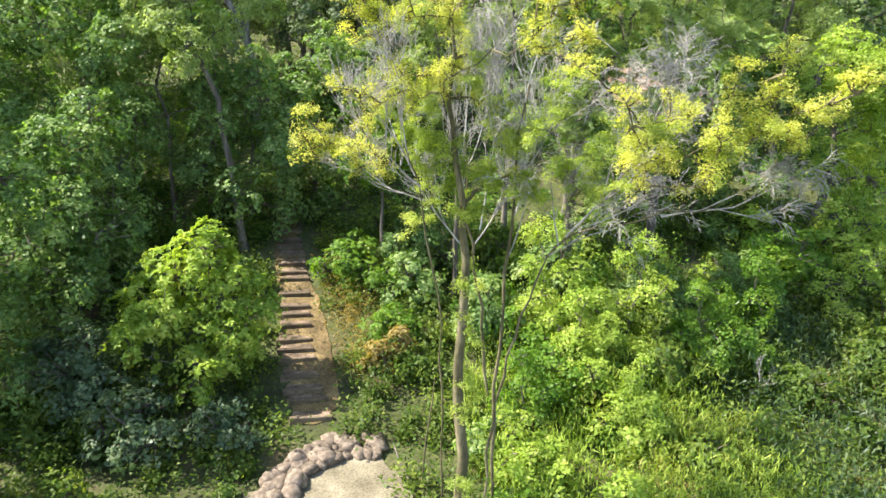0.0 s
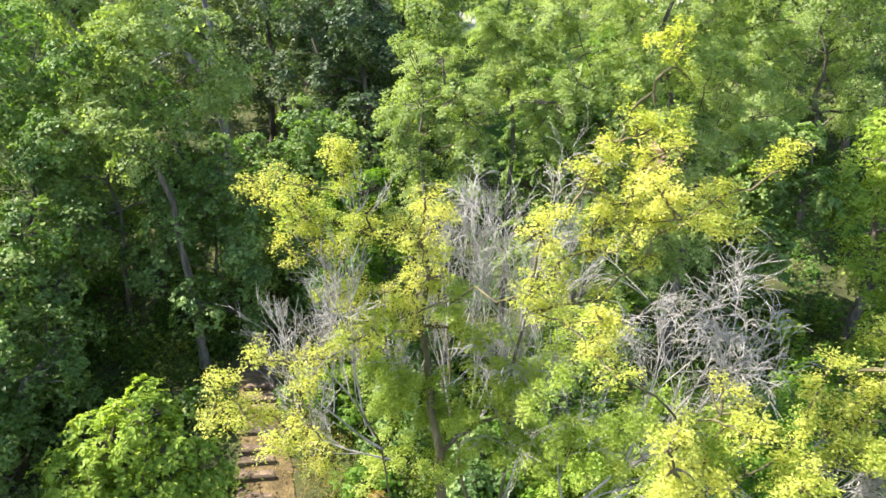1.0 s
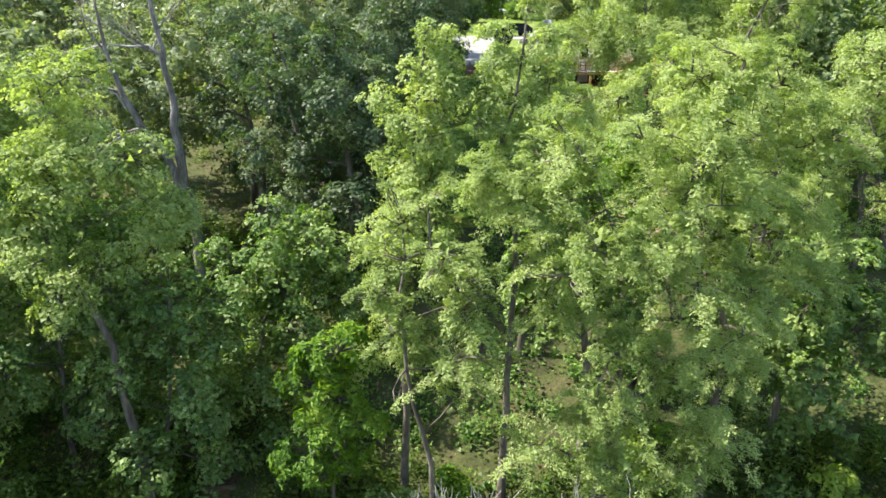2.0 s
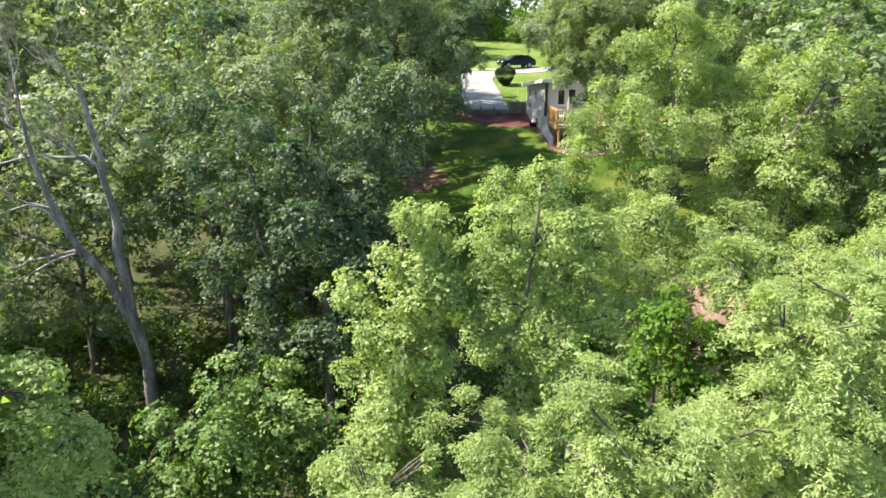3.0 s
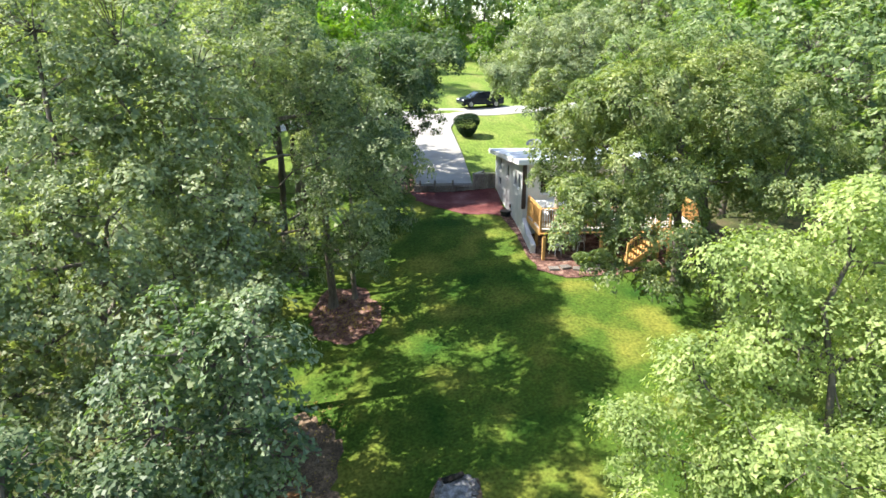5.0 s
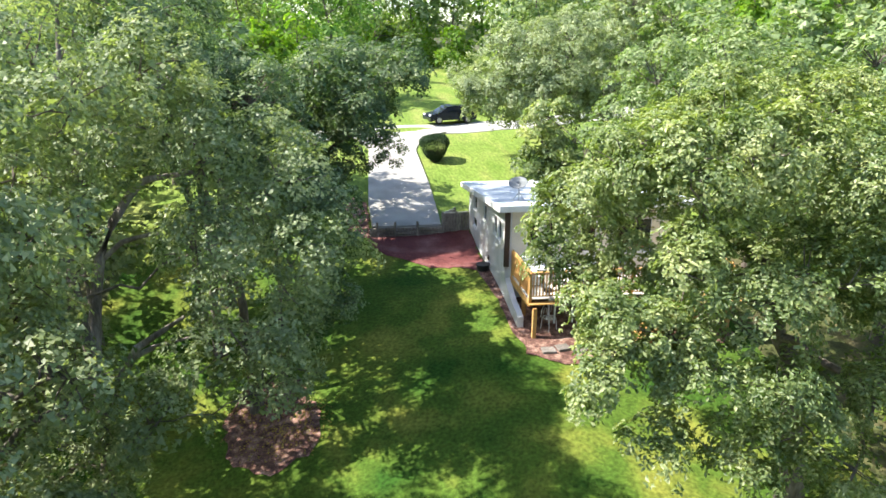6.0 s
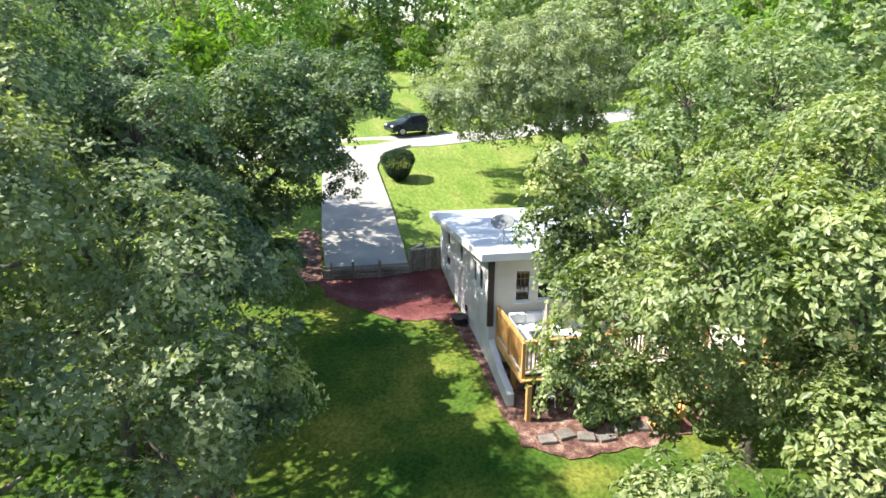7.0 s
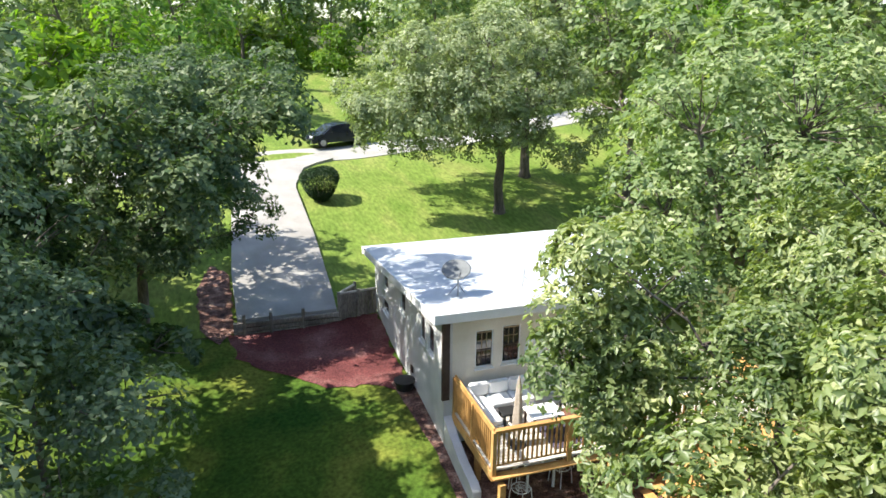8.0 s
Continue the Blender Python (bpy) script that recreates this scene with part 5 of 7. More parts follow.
tree("slope_tree", (7.6, 11.6, gz(7.6, 11.6)), round_crown(7.2, 11.0, 4.6, 9.8, 2.2, 12), LEAF_DEEP, "dense dark green tree on the bank", seed=12, size=(0.18, 0.1))
tree("slope_tree", (1.8, 11.8, gz(1.8, 11.8)), round_crown(1.6, 11.6, 6.0, 11.8, 2.2, 13, 8), LEAF_DEEP, "dense dark green tree on the bank", seed=13, size=(0.2, 0.11))
tree("pale_tree", (-10.3, 9.6, gz(-10.3, 9.6)), plumes([(-9.9, 9.5, 13.9, 0.9), (-10.8, 9.6, 13.2, 1.1), (-9.4, 9.4, 12.6, 0.9), (-10.2, 9.2, 11.7, 1.1), (-11.5, 9.4, 12.0, 1.1), (-9.4, 9.3, 11.0, 0.9), (-10.8, 9.0, 10.3, 1.1), (-12.0, 9.2, 10.4, 1.0), (-12.6, 10.4, 13.2, 1.0), (-13.4, 10.3, 12.2, 1.1), (-12.4, 10.0, 11.2, 1.0), (-13.8, 10.4, 13.4, 0.9), (-11.6, 10.0, 13.9, 0.9), (-13.0, 10.0, 10.0, 1.0)], 84, 2, 0.7),
     LEAF_LIGHT, "tree with pale green crown above the dark woods", size=(0.13, 0.06), plain=True, seed=14, radius=0.15)
# trees at (-16.2, 2.2) and (-17.0, -2.4) are unseen, added for shade
for i, (x, y, zl, zt, r) in enumerate([(-13.2, 11.5, 6, 13.2, 2.3), (-10.2, 10.8, 4.2, 9.6, 2.0), (-16.5, 12.5, 5, 14.5, 2.8), (-20.5, 11.5, 4, 14.5, 3.0), (-14.8, 7.4, 2.8, 8.0, 2.2), (-8.2, 13.6, 5, 10.5, 1.8), (-19, 6.5, 2, 10.5, 2.8), (-16.2, 2.2, 1.5, 9.5, 2.4), (-17.0, -2.4, 1.0, 9.0, 2.4), (-14.6, 5.0, 2.0, 6.2, 1.8), (-6.6, 14.8, 6, 10, 1.7)]):
    tree("woodland_tree", (x, y, gz(x, y)), round_crown(x, y, zl - 1.8, zt, r, 40 + i, 12), LEAF_DEEP, "dark green woodland tree on the bank", seed=40 + i, size=(0.17, 0.095), core=1.8, radius=0.09, group="trees on the bank", plain=True, cover=0.78)
tree("bright_shrub", (-10.0, 3.3, gz(-10, 3.3)), [(-9.8, 3.3, 4.3, 0.8), (-10.6, 3.2, 3.6, 0.9), (-9.2, 3.2, 3.2, 0.8), (-8.6, 3.1, 2.6, 0.5), (-11.3, 3.0, 2.6, 0.9), (-10.2, 2.8, 2.2, 0.9), (-9.3, 2.8, 1.6, 0.7), (-8.2, 3.3, 2.7, 0.3), (-9.0, 2.6, 2.3, 0.6), (-10.8, 2.4, 2.9, 0.7), (-11.6, 2.2, 2.0, 0.7), (-9.9, 1.9, 1.3, 0.7)],
     LEAF_WEED, "bright green leafy shrub beside the steps", "shrub", size=(0.14, 0.075), seed=15, radius=0.06)
# dark leaves at left paint shade; weed leaf at (11.0, 7.8) paints sun
for i, (x, y, r, leaf) in enumerate([(-9.2, 0.9, 0.9, LEAF_DEEP_SHADE), (-11.2, 0.6, 1.2, LEAF_DEEP_SHADE), (-13.2, 2.2, 1.5, LEAF_DEEP_SHADE), (-5.0, 4.6, 0.8, LEAF_BRIGHT), (-4.2, 3.0, 0.7, LEAF_FLOOR), (-6.4, 7.2, 1.2, LEAF_BRIGHT), (-4.4, 6.4, 1.2, LEAF_DEEP), (-2.2, 4.6, 1.3, LEAF_DEEP), (-4.0, 8.0, 1.5, LEAF_DEEP),
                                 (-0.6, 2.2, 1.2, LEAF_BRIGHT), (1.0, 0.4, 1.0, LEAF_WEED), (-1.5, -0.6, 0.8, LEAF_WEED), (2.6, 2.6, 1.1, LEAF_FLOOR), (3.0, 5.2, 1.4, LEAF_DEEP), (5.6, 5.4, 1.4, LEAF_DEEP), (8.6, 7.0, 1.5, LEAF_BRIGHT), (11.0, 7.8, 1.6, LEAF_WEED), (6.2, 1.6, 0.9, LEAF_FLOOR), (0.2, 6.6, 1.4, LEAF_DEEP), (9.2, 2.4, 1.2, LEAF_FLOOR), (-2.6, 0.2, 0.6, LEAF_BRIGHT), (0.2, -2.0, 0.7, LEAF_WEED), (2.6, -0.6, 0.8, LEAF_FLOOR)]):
    z = gz(x, y)
    tree("shrub", (x, y, z), [(x, y, z + r * 0.7, r * 0.8), (x + r * 0.5, y - 0.2 * r, z + r * 0.45, r * 0.6), (x - r * 0.5, y + 0.1 * r, z + r * 0.5, r * 0.6), (x + 0.1 * r, y + 0.5 * r, z + r * 0.9, r * 0.55)], leaf, "leafy shrub in the undergrowth", "shrub", size=(0.16, 0.095), seed=60 + i, radius=0.04, group="undergrowth shrubs", plain=True, cover=0.75)
rng = np.random.default_rng(640)
n_shrub = 0
while n_shrub < 52:
    x, y = rng.uniform(-15, 13), rng.uniform(-2.2, 12)
    if abs(x - (-7.05 - 1.4 * (y - 1.7) / 6.9)) < 1.3 or (-9.6 < x < -3.6 and y < 2.2) or (x > -1 and y < 0.5 and rng.uniform() < 0.6):
        continue
    r, z = rng.uniform(0.55, 1.15) * (0.7 if y < 3 else 1), gz(x, y)
    lumps = [(x + rng.normal(0, r * 0.45), y + rng.normal(0, r * 0.45), z + rng.uniform(0.3, 1.25) * r, r * rng.uniform(0.38, 0.68)) for _ in range(5)]
    # lower right and lower left get the darker leaf as painted shade
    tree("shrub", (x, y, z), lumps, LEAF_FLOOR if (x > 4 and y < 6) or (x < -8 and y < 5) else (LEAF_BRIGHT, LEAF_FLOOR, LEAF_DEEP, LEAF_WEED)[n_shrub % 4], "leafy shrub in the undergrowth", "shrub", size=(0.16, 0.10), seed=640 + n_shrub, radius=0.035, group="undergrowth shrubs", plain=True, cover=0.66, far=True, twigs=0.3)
    n_shrub += 1
for i, (x, y, h, r) in enumerate([(-1.6, 1.2, 2.0, 0.8), (0.2, 2.6, 3.0, 1.0), (1.9, 3.8, 3.9, 1.1), (3.7, 3.2, 2.9, 1.0), (-0.4, 4.4, 4.0, 1.0), (1.2, 0.6, 1.8, 0.8), (5.6, 4.0, 3.2, 1.1), (-2.0, -0.6, 1.5, 0.7)]):
    z = gz(x, y)
    tree("tall_shrub", (x, y, z), plumes([(x, y, z + h * 0.85, r * 0.6), (x + r * 0.5, y - 0.3 * r, z + h * 0.55, r * 0.7), (x - r * 0.5, y - 0.2 * r, z + h * 0.5, r * 0.7), (x, y - 0.5 * r, z + h * 0.25, r * 0.7)], 95 + i, 3, 0.55), LEAF_WEED if i % 3 and x < 3 else LEAF_BRIGHT, "tall sunlit yellow-green shrub on the bank", "shrub", size=(0.11, 0.05), seed=700 + i, radius=0.035, group="sunlit shrubs on the bank", plain=True, twigs=0.5, tall=1.2)
tree("russet_shrub", (-5.1, 3.6, gz(-5.1, 3.6)), [(-5.2, 3.4, 1.1, 0.45), (-4.7, 3.6, 1.5, 0.4), (-5.5, 3.5, 0.8, 0.35)], LEAF_RUSSET, "shrub with orange and russet leaves", "shrub", size=(0.12, 0.06), seed=90, radius=0.03)


# ---- bare trees ----
def bare_lines(start, way, length, radius, depth, rng, out, spread=0.55, up=0.15, curl=0.0):
    p = [np.asarray(start, float)]
    d = np.asarray(way, float)
    n = 5 if depth > 2 else 3
    for _ in range(n):
        d = d + rng.normal(0, 0.07 if depth > 3 else 0.13, 3) + (0, 0, up * 0.2 - curl * (depth < 2))
        d /= np.linalg.norm(d)
        p.append(p[-1] + d * length / n)
    out.append((np.array(p), np.linspace(radius, radius * 0.55, n + 1)))
    if depth == 0:
        return
    for k in range(3 if depth > 1 else 4):
        i = rng.integers(n // 2, n + 1)
        e = d + rng.normal(0, spread, 3) + (0, 0, up)
        e /= np.linalg.norm(e)
        bare_lines(p[i], e, length * rng.uniform(0.55, 0.8), max(radius * 0.52, 0.0042), depth - 1, rng, out, spread, up, curl)


def bare_tree(name, base, limbs, label, seed, mat, trunk=None, depth=4, spread=0.4, up=0.2, curl=0.0):
    rng = np.random.default_rng(seed)
    root = thing(name, base, label, "bare tree")
    if trunk is not None:
        line, thick = np.asarray(trunk[0], float), np.asarray(trunk[1], float)
        at = np.linspace(0, len(line) - 1, 3 * len(line))
        k = np.arange(len(line))
        line = np.stack([np.interp(at, k, line[:, c]) for c in range(3)], 1)
        line[1:] += rng.normal(0, 0.035, (len(at) - 1, 3)) * (1, 1, 0.3)
        trunk = (line, np.interp(at, k, thick) * rng.uniform(0.85, 1.2, len(at)))
        tubes("trunk", [trunk], BARK_GREEN if mat == TWIG_GREY else mat, root, 9)
    for s, w, ln, r in limbs:
        out = []
        bare_lines(s, w, ln, r, depth, rng, out, spread, up, curl)
        tubes("branch", out[:40], mat, root, 5)
        if len(out) > 40:
            tubes("fine_branching", out[40:], mat, root, 3)["kind"] = "stuff"
    return root


bare_tree("dead_branch_tree", (-3.0, -1.9, gz(-3.0, -1.9)), [((-0.45, -3.75, 6.95), (0.95, -0.1, 0.3), 1.1, 0.02), ((-0.1, -4.05, 7.08), (0.9, -0.1, 0.25), 0.8, 0.014), ((-1.7, -2.6, 6.3), (0.6, -0.15, 0.8), 1.75, 0.026), ((-1.25, -3.0, 7.0), (0.2, 0, 0.97), 1.35, 0.019), ((-0.9, -3.1, 7.5), (0.65, 0, 0.72), 1.0, 0.019), ((-1.3, -2.9, 6.6), (0.85, 0, 0.4), 1.0, 0.017), ((-0.75, -3.1, 7.9), (0.4, 0, 0.9), 1.0, 0.016), ((-1.8, -2.5, 6.1), (-0.2, 0, 0.95), 1.2, 0.017), ((-2.0, -2.3, 5.8), (0.6, 0.1, 0.4), 1.2, 0.016)], "leafless grey leaning tree with fine pale twigs", 21, TWIG_GREY,
          (np.array([(-3.0, -1.9, -0.6), (-2.9, -1.9, 1.6), (-2.6, -2, 3.4), (-2.3, -2.1, 4.8), (-2.0, -2.3, 5.8), (-1.6, -2.6, 6.35), (-1.2, -3.0, 6.6), (-0.8, -3.3, 6.7), (-0.45, -3.75, 7.05), (-0.1, -4.05, 7.08), (0.3, -4.35, 7.3)]), [0.03, 0.028, 0.026, 0.024, 0.02, 0.018, 0.016, 0.013, 0.011, 0.009, 0.006]), 5, 0.38, 0.08, 0.2)
bare_tree("dead_branch_tree", (-2.4, 1.4, gz(-2.4, 1.4)), [((-3.2, 0.4, 6.0), (-0.3, 0, 1), 1.5, 0.022), ((-2.9, 0.4, 5.6), (0.2, 0, 1), 1.7, 0.022), ((-3.0, 0.6, 5.2), (0.6, 0, 0.8), 1.6, 0.02), ((-3.3, 0.6, 5.2), (-0.7, 0, 0.7), 1.3, 0.02), ((-3.3, 0.2, 7.6), (0.0, 0, 1), 1.2, 0.018), ((-3.25, 0.3, 7.0), (0.5, 0, 0.9), 1.5, 0.018), ((-2.6, 0.4, 6.0), (0.7, 0.1, 0.8), 1.7, 0.018)], "leafless grey tree with a haze of fine twigs", 4, TWIG_GREY,
          (np.array([(-2.4, 1.4, -0.3), (-2.6, 1.3, 2), (-2.9, 0.8, 4.2), (-3.2, 0.4, 6.0), (-3.3, 0.2, 7.8)]), [0.04, 0.036, 0.032, 0.026, 0.016]), 5, 0.27, 0.3)
bare_tree("dead_branch_tree", (-2.75, -1.5, gz(-2.75, -1.5)), [((-2.5, -1.8, 6.5), (0.15, 0, 1), 1.5, 0.018), ((-2.45, -1.85, 7.5), (-0.1, 0, 1), 1.4, 0.018), ((-2.4, -1.9, 8.6), (0.1, 0, 1), 1.35, 0.014), ((-2.45, -1.9, 7.2), (0.5, 0, 0.85), 1.2, 0.016), ((-2.5, -1.8, 6.9), (-0.5, 0, 0.85), 1.4, 0.016), ((-2.4, -1.9, 8.2), (-0.5, 0, 0.9), 1.3, 0.014), ((-2.6, -1.7, 5.6), (0.4, 0.1, 0.9), 1.3, 0.016)], "tall leafless grey sapling with drooping pale twigs", 24, TWIG_GREY,
          (np.array([(-2.75, -1.5, -0.6), (-2.75, -1.6, 2.5), (-2.6, -1.7, 5.6), (-2.4, -1.9, 8.9)]), [0.045, 0.04, 0.03, 0.016]), 4, 0.27, 0.25, 0.3)
bare_tree("dead_branch_tree", (-3.85, -1.6, gz(-3.85, -1.6)), [((-4.3, -2.5, 7.2), (-0.75, -0.1, 0.5), 1.1, 0.018), ((-4.4, -2.5, 7.4), (-0.45, 0, 0.9), 1.1, 0.018), ((-4.2, -2.3, 6.9), (-0.9, -0.2, 0.25), 1.0, 0.016), ((-4.5, -2.6, 7.6), (-0.2, 0, 1.0), 1.2, 0.016)], "leafless grey sapling leaning out beside the yellow tree", 6, TWIG_GREY,
          (np.array([(-3.85, -1.6, -0.5), (-3.85, -1.7, 2.5), (-3.95, -2.1, 5.0), (-4.3, -2.5, 7.2), (-4.6, -2.7, 8.0)]), [0.022, 0.02, 0.016, 0.013, 0.008]), 5)
bare_tree("dead_branch", (4.82, 2.08, gz(4.82, 2.08)), [((4.9, 2.08, 0.35), (0.8, 0, 0.6), 0.6, 0.016), ((5.1, 2.08, 0.6), (0.3, 0, 0.9), 0.5, 0.014)], "pale dead branch sticking out of the weeds", 17, TWIG_GREY,
          (np.array([(4.7, 2.1, gz(4.7, 2.1) - 0.05), (4.9, 2.08, 0.35), (5.2, 2.08, 0.7)]), [0.025, 0.022, 0.016]), 3)
tubes("dead_stick", [(np.array([(-4.25, -0.7, gz(-4.25, -0.7) - 0.1), (-4.15, -0.7, 0.9), (-4.0, -0.75, 2.0), (-3.95, -0.8, 2.6)]), [0.026, 0.024, 0.02, 0.01])], BARK_GREEN)
tagged(bpy.data.objects["dead_stick"], "grey leaning dead stem standing in the undergrowth", "dead stem")
tubes("fallen_branch", [(np.array([(-4.9, 0.4, gz(-4.9, 0.4) + 0.35), (-4.7, -0.2, gz(-4.7, -0.2) + 0.15), (-4.4, -0.9, gz(-4.4, -0.9) + 0.06)]), [0.015, 0.02, 0.02])], BARK)
tagged(bpy.data.objects["fallen_branch"], "thin grey fallen branch on the sand", "branch")
dl = np.array([(-11.35, 19.0, gz(-11.35, 19) - 0.3), (-11.4, 19.0, 7.5), (-11.6, 18.9, 9.5), (-11.7, 18.8, 11.5), (-11.75, 18.8, 13.2), (-11.9, 18.75, 15.0), (-12.3, 18.7, 16.8)])
dead_oak = bare_tree("dead_oak", (-11.35, 19.0, gz(-11.35, 19)), [((-12.9, 18.8, 11.9), (-0.9, 0.0, -0.25), 1.3, 0.07), ((-13.5, 18.8, 13.2), (-0.95, 0, 0.1), 1.2, 0.05), ((-11.85, 18.75, 14.4), (-0.75, 0, 0.25), 1.2, 0.06), ((-12.3, 18.7, 16.6), (-0.3, 0, 0.9), 1.2, 0.04), ((-13.95, 18.8, 15.8), (0.1, 0, 0.95), 1.4, 0.04), ((-13.8, 18.8, 14.5), (-0.6, 0, 0.6), 1.2, 0.04), ((-12.0, 18.75, 15.2), (0.6, 0, 0.8), 1.1, 0.035)],
          "dead oak with two grey leaning stems and bare branches", 8, BARK_GREY, (dl, [0.24, 0.2, 0.17, 0.15, 0.12, 0.09, 0.06]), 4)
tubes("stem", [(np.array([(-11.55, 18.92, 9.1), (-12.2, 18.8, 11.04), (-12.9, 18.8, 11.94), (-13.46, 18.8, 13.17), (-13.8, 18.8, 14.5), (-13.96, 18.8, 16.0)]), [0.16, 0.14, 0.12, 0.1, 0.07, 0.04])], BARK_GREY, dead_oak, 9)
for line, thick in (([(-11.91, 18.80, 13.76), (-12.02, 18.80, 14.48), (-12.34, 18.80, 14.74), (-12.98, 18.80, 14.69), (-13.77, 18.80, 14.78), (-14.76, 18.80, 14.52)], [0.06, 0.055, 0.045, 0.04, 0.03, 0.02]),
                    ([(-13.01, 18.80, 11.80), (-13.71, 18.80, 11.56), (-14.63, 18.80, 11.06), (-15.36, 18.80, 10.67)], [0.05, 0.04, 0.03, 0.015]),
                    ([(-13.34, 18.80, 12.56), (-13.64, 18.80, 13.09), (-14.17, 18.80, 13.31), (-15.02, 18.80, 13.04)], [0.05, 0.04, 0.03, 0.02]),
                    ([(-12.20, 18.80, 14.59), (-11.93, 18.80, 15.17), (-12.12, 18.80, 16.28), (-12.54, 18.80, 16.59), (-13.15, 18.80, 16.62)], [0.045, 0.04, 0.03, 0.022, 0.012]),
                    ([(-13.83, 18.80, 15.33), (-14.26, 18.80, 15.57), (-14.66, 18.80, 15.97)], [0.04, 0.03, 0.02]),
                    ([(-12.75, 18.80, 17.21), (-13.32, 18.80, 17.51), (-13.57, 18.80, 17.81)], [0.03, 0.022, 0.012])):
    tubes("branch", [(np.array(line), thick)], TWIG_GREY, dead_oak, 7)

# ---- trees round the back lawn ----
OAK = "leafy green oak at the edge of the lawn"
tree("light_tree", (0.5, 15.6, gz(0.5, 15.6)), plumes([(-0.5, 15.6, 14.1, 0.75), (0.7, 15.8, 14.4, 0.75), (0.1, 15.4, 13.4, 0.9), (-0.6, 15.0, 12.6, 1.0), (1.6, 15.8, 13.0, 1.1), (0.4, 14.8, 11.6, 1.2), (1.8, 15.0, 11.4, 1.1), (-0.4, 14.6, 10.2, 1.1), (1.0, 14.6, 9.6, 1.2)], 85, 2, 0.8), LEAF_LIGHT, "tree with sunlit pale green leaves", size=(0.11, 0.055), spread=0.12, seed=20, radius=0.14, plain=True, up=0.4)
tree("light_tree", (4.6, 17.4, gz(4.6, 17.4)), plumes([(4.6, 17.4, 12.6, 1.2), (3.4, 17.2, 12.0, 1.1), (5.6, 17.6, 11.8, 1.1), (2.6, 16.8, 11.2, 1.0), (4.4, 16.8, 10.6, 1.1)], 86, 2, 0.8), LEAF_LIGHT, "tree with sunlit pale green leaves", size=(0.11, 0.05), spread=0.13, seed=21, radius=0.14, up=0.4, plain=True)
tree("tall_light_tree", (6.9, 23.2, gz(6.9, 23.2)), plumes([(6.2, 22.6, 18.3, 0.95), (7.2, 23.2, 17.6, 1.1), (5.2, 22.8, 17.2, 1.0), (6.4, 22.2, 16.6, 1.2), (4.4, 22.8, 15.8, 1.0), (8.2, 22.8, 16.4, 1.2), (5.4, 22.0, 15.2, 1.2), (7.2, 22.0, 14.8, 1.2), (3.2, 22.6, 15.0, 0.8), (3.9, 22.0, 14.0, 1.0), (9.2, 22.8, 15.0, 1.1), (5.6, 21.6, 13.2, 1.1), (2.6, 21.2, 14.0, 0.8), (8.2, 22.0, 13.0, 1.1), (3.6, 21.4, 12.6, 0.9), (5.0, 21.0, 11.4, 1.1), (6.8, 21.2, 11.2, 1.1), (8.6, 21.4, 11.4, 1.1), (9.8, 22.4, 12.8, 1.1)], 87, 3, 0.7),
     LEAF_LIGHT, "tall tree with pale feathery green crown", size=(0.125, 0.05), plain=True, spread=0.14, seed=22, radius=0.16, cover=0.8, up=0.4, droop=0.4)
tree("light_tree", (9.6, 20.6, gz(9.6, 20.6)), plumes(round_crown(9.8, 20.8, 11, 18.2, 2.1, 23, 8), 88, 2, 0.8), LEAF_LIGHT, "tree with sunlit pale green leaves", size=(0.14, 0.06), spread=0.13, seed=23, radius=0.16, cover=0.8, up=0.4, plain=True)
tree("light_tree", (8.6, 15.8, gz(8.6, 15.8)), plumes(round_crown(8.6, 15.8, 8, 13.4, 1.9, 254, 8), 89, 2, 0.8), LEAF_LIGHT, "tree with sunlit pale green leaves", size=(0.115, 0.055), spread=0.13, seed=254, radius=0.13, cover=0.8, up=0.4, plain=True)
tree("light_tree", (12.5, 16.5, gz(12.5, 16.5)), plumes(round_crown(12.5, 16.5, 8, 15.2, 2.4, 24, 8), 90, 2, 0.8), LEAF_LIGHT, "tree with sunlit pale green leaves", size=(0.125, 0.06), spread=0.13, seed=24, radius=0.16, cover=0.8, up=0.4, plain=True)
tree("vine_shrub", (7.6, 17.8, gz(7.6, 17.8)), [(7.6, 17.8, 9.6, 1.1), (6.6, 17.5, 8.8, 1.0), (8.6, 18.0, 8.6, 1.1), (7.8, 17.2, 7.8, 1.0), (9.4, 18.6, 9.4, 1.0)], LEAF_BRIGHT, "shrub overgrown with bright green vines", "shrub", size=(0.17, 0.11), seed=251, radius=0.08)
tree("vine_shrub", (11.2, 19.4, gz(11.2, 19.4)), [(11.2, 19.4, 9.8, 1.2), (10.4, 18.8, 8.6, 1.0), (12.2, 19.6, 9.0, 1.2), (11.6, 20.6, 10.6, 1.1)], LEAF_BRIGHT, "shrub overgrown with bright green vines", "shrub", size=(0.17, 0.11), seed=252, radius=0.08)
tree("light_tree", (12.4, 26.5, gz(12.4, 26.5)), plumes(round_crown(12.0, 26.2, 10.5, 18.5, 2.4, 253, 10), 91, 2, 0.8), LEAF_LIGHT, "tree with sunlit pale green leaves", size=(0.135, 0.065), spread=0.13, seed=253, radius=0.16, cover=0.8, up=0.4, plain=True)
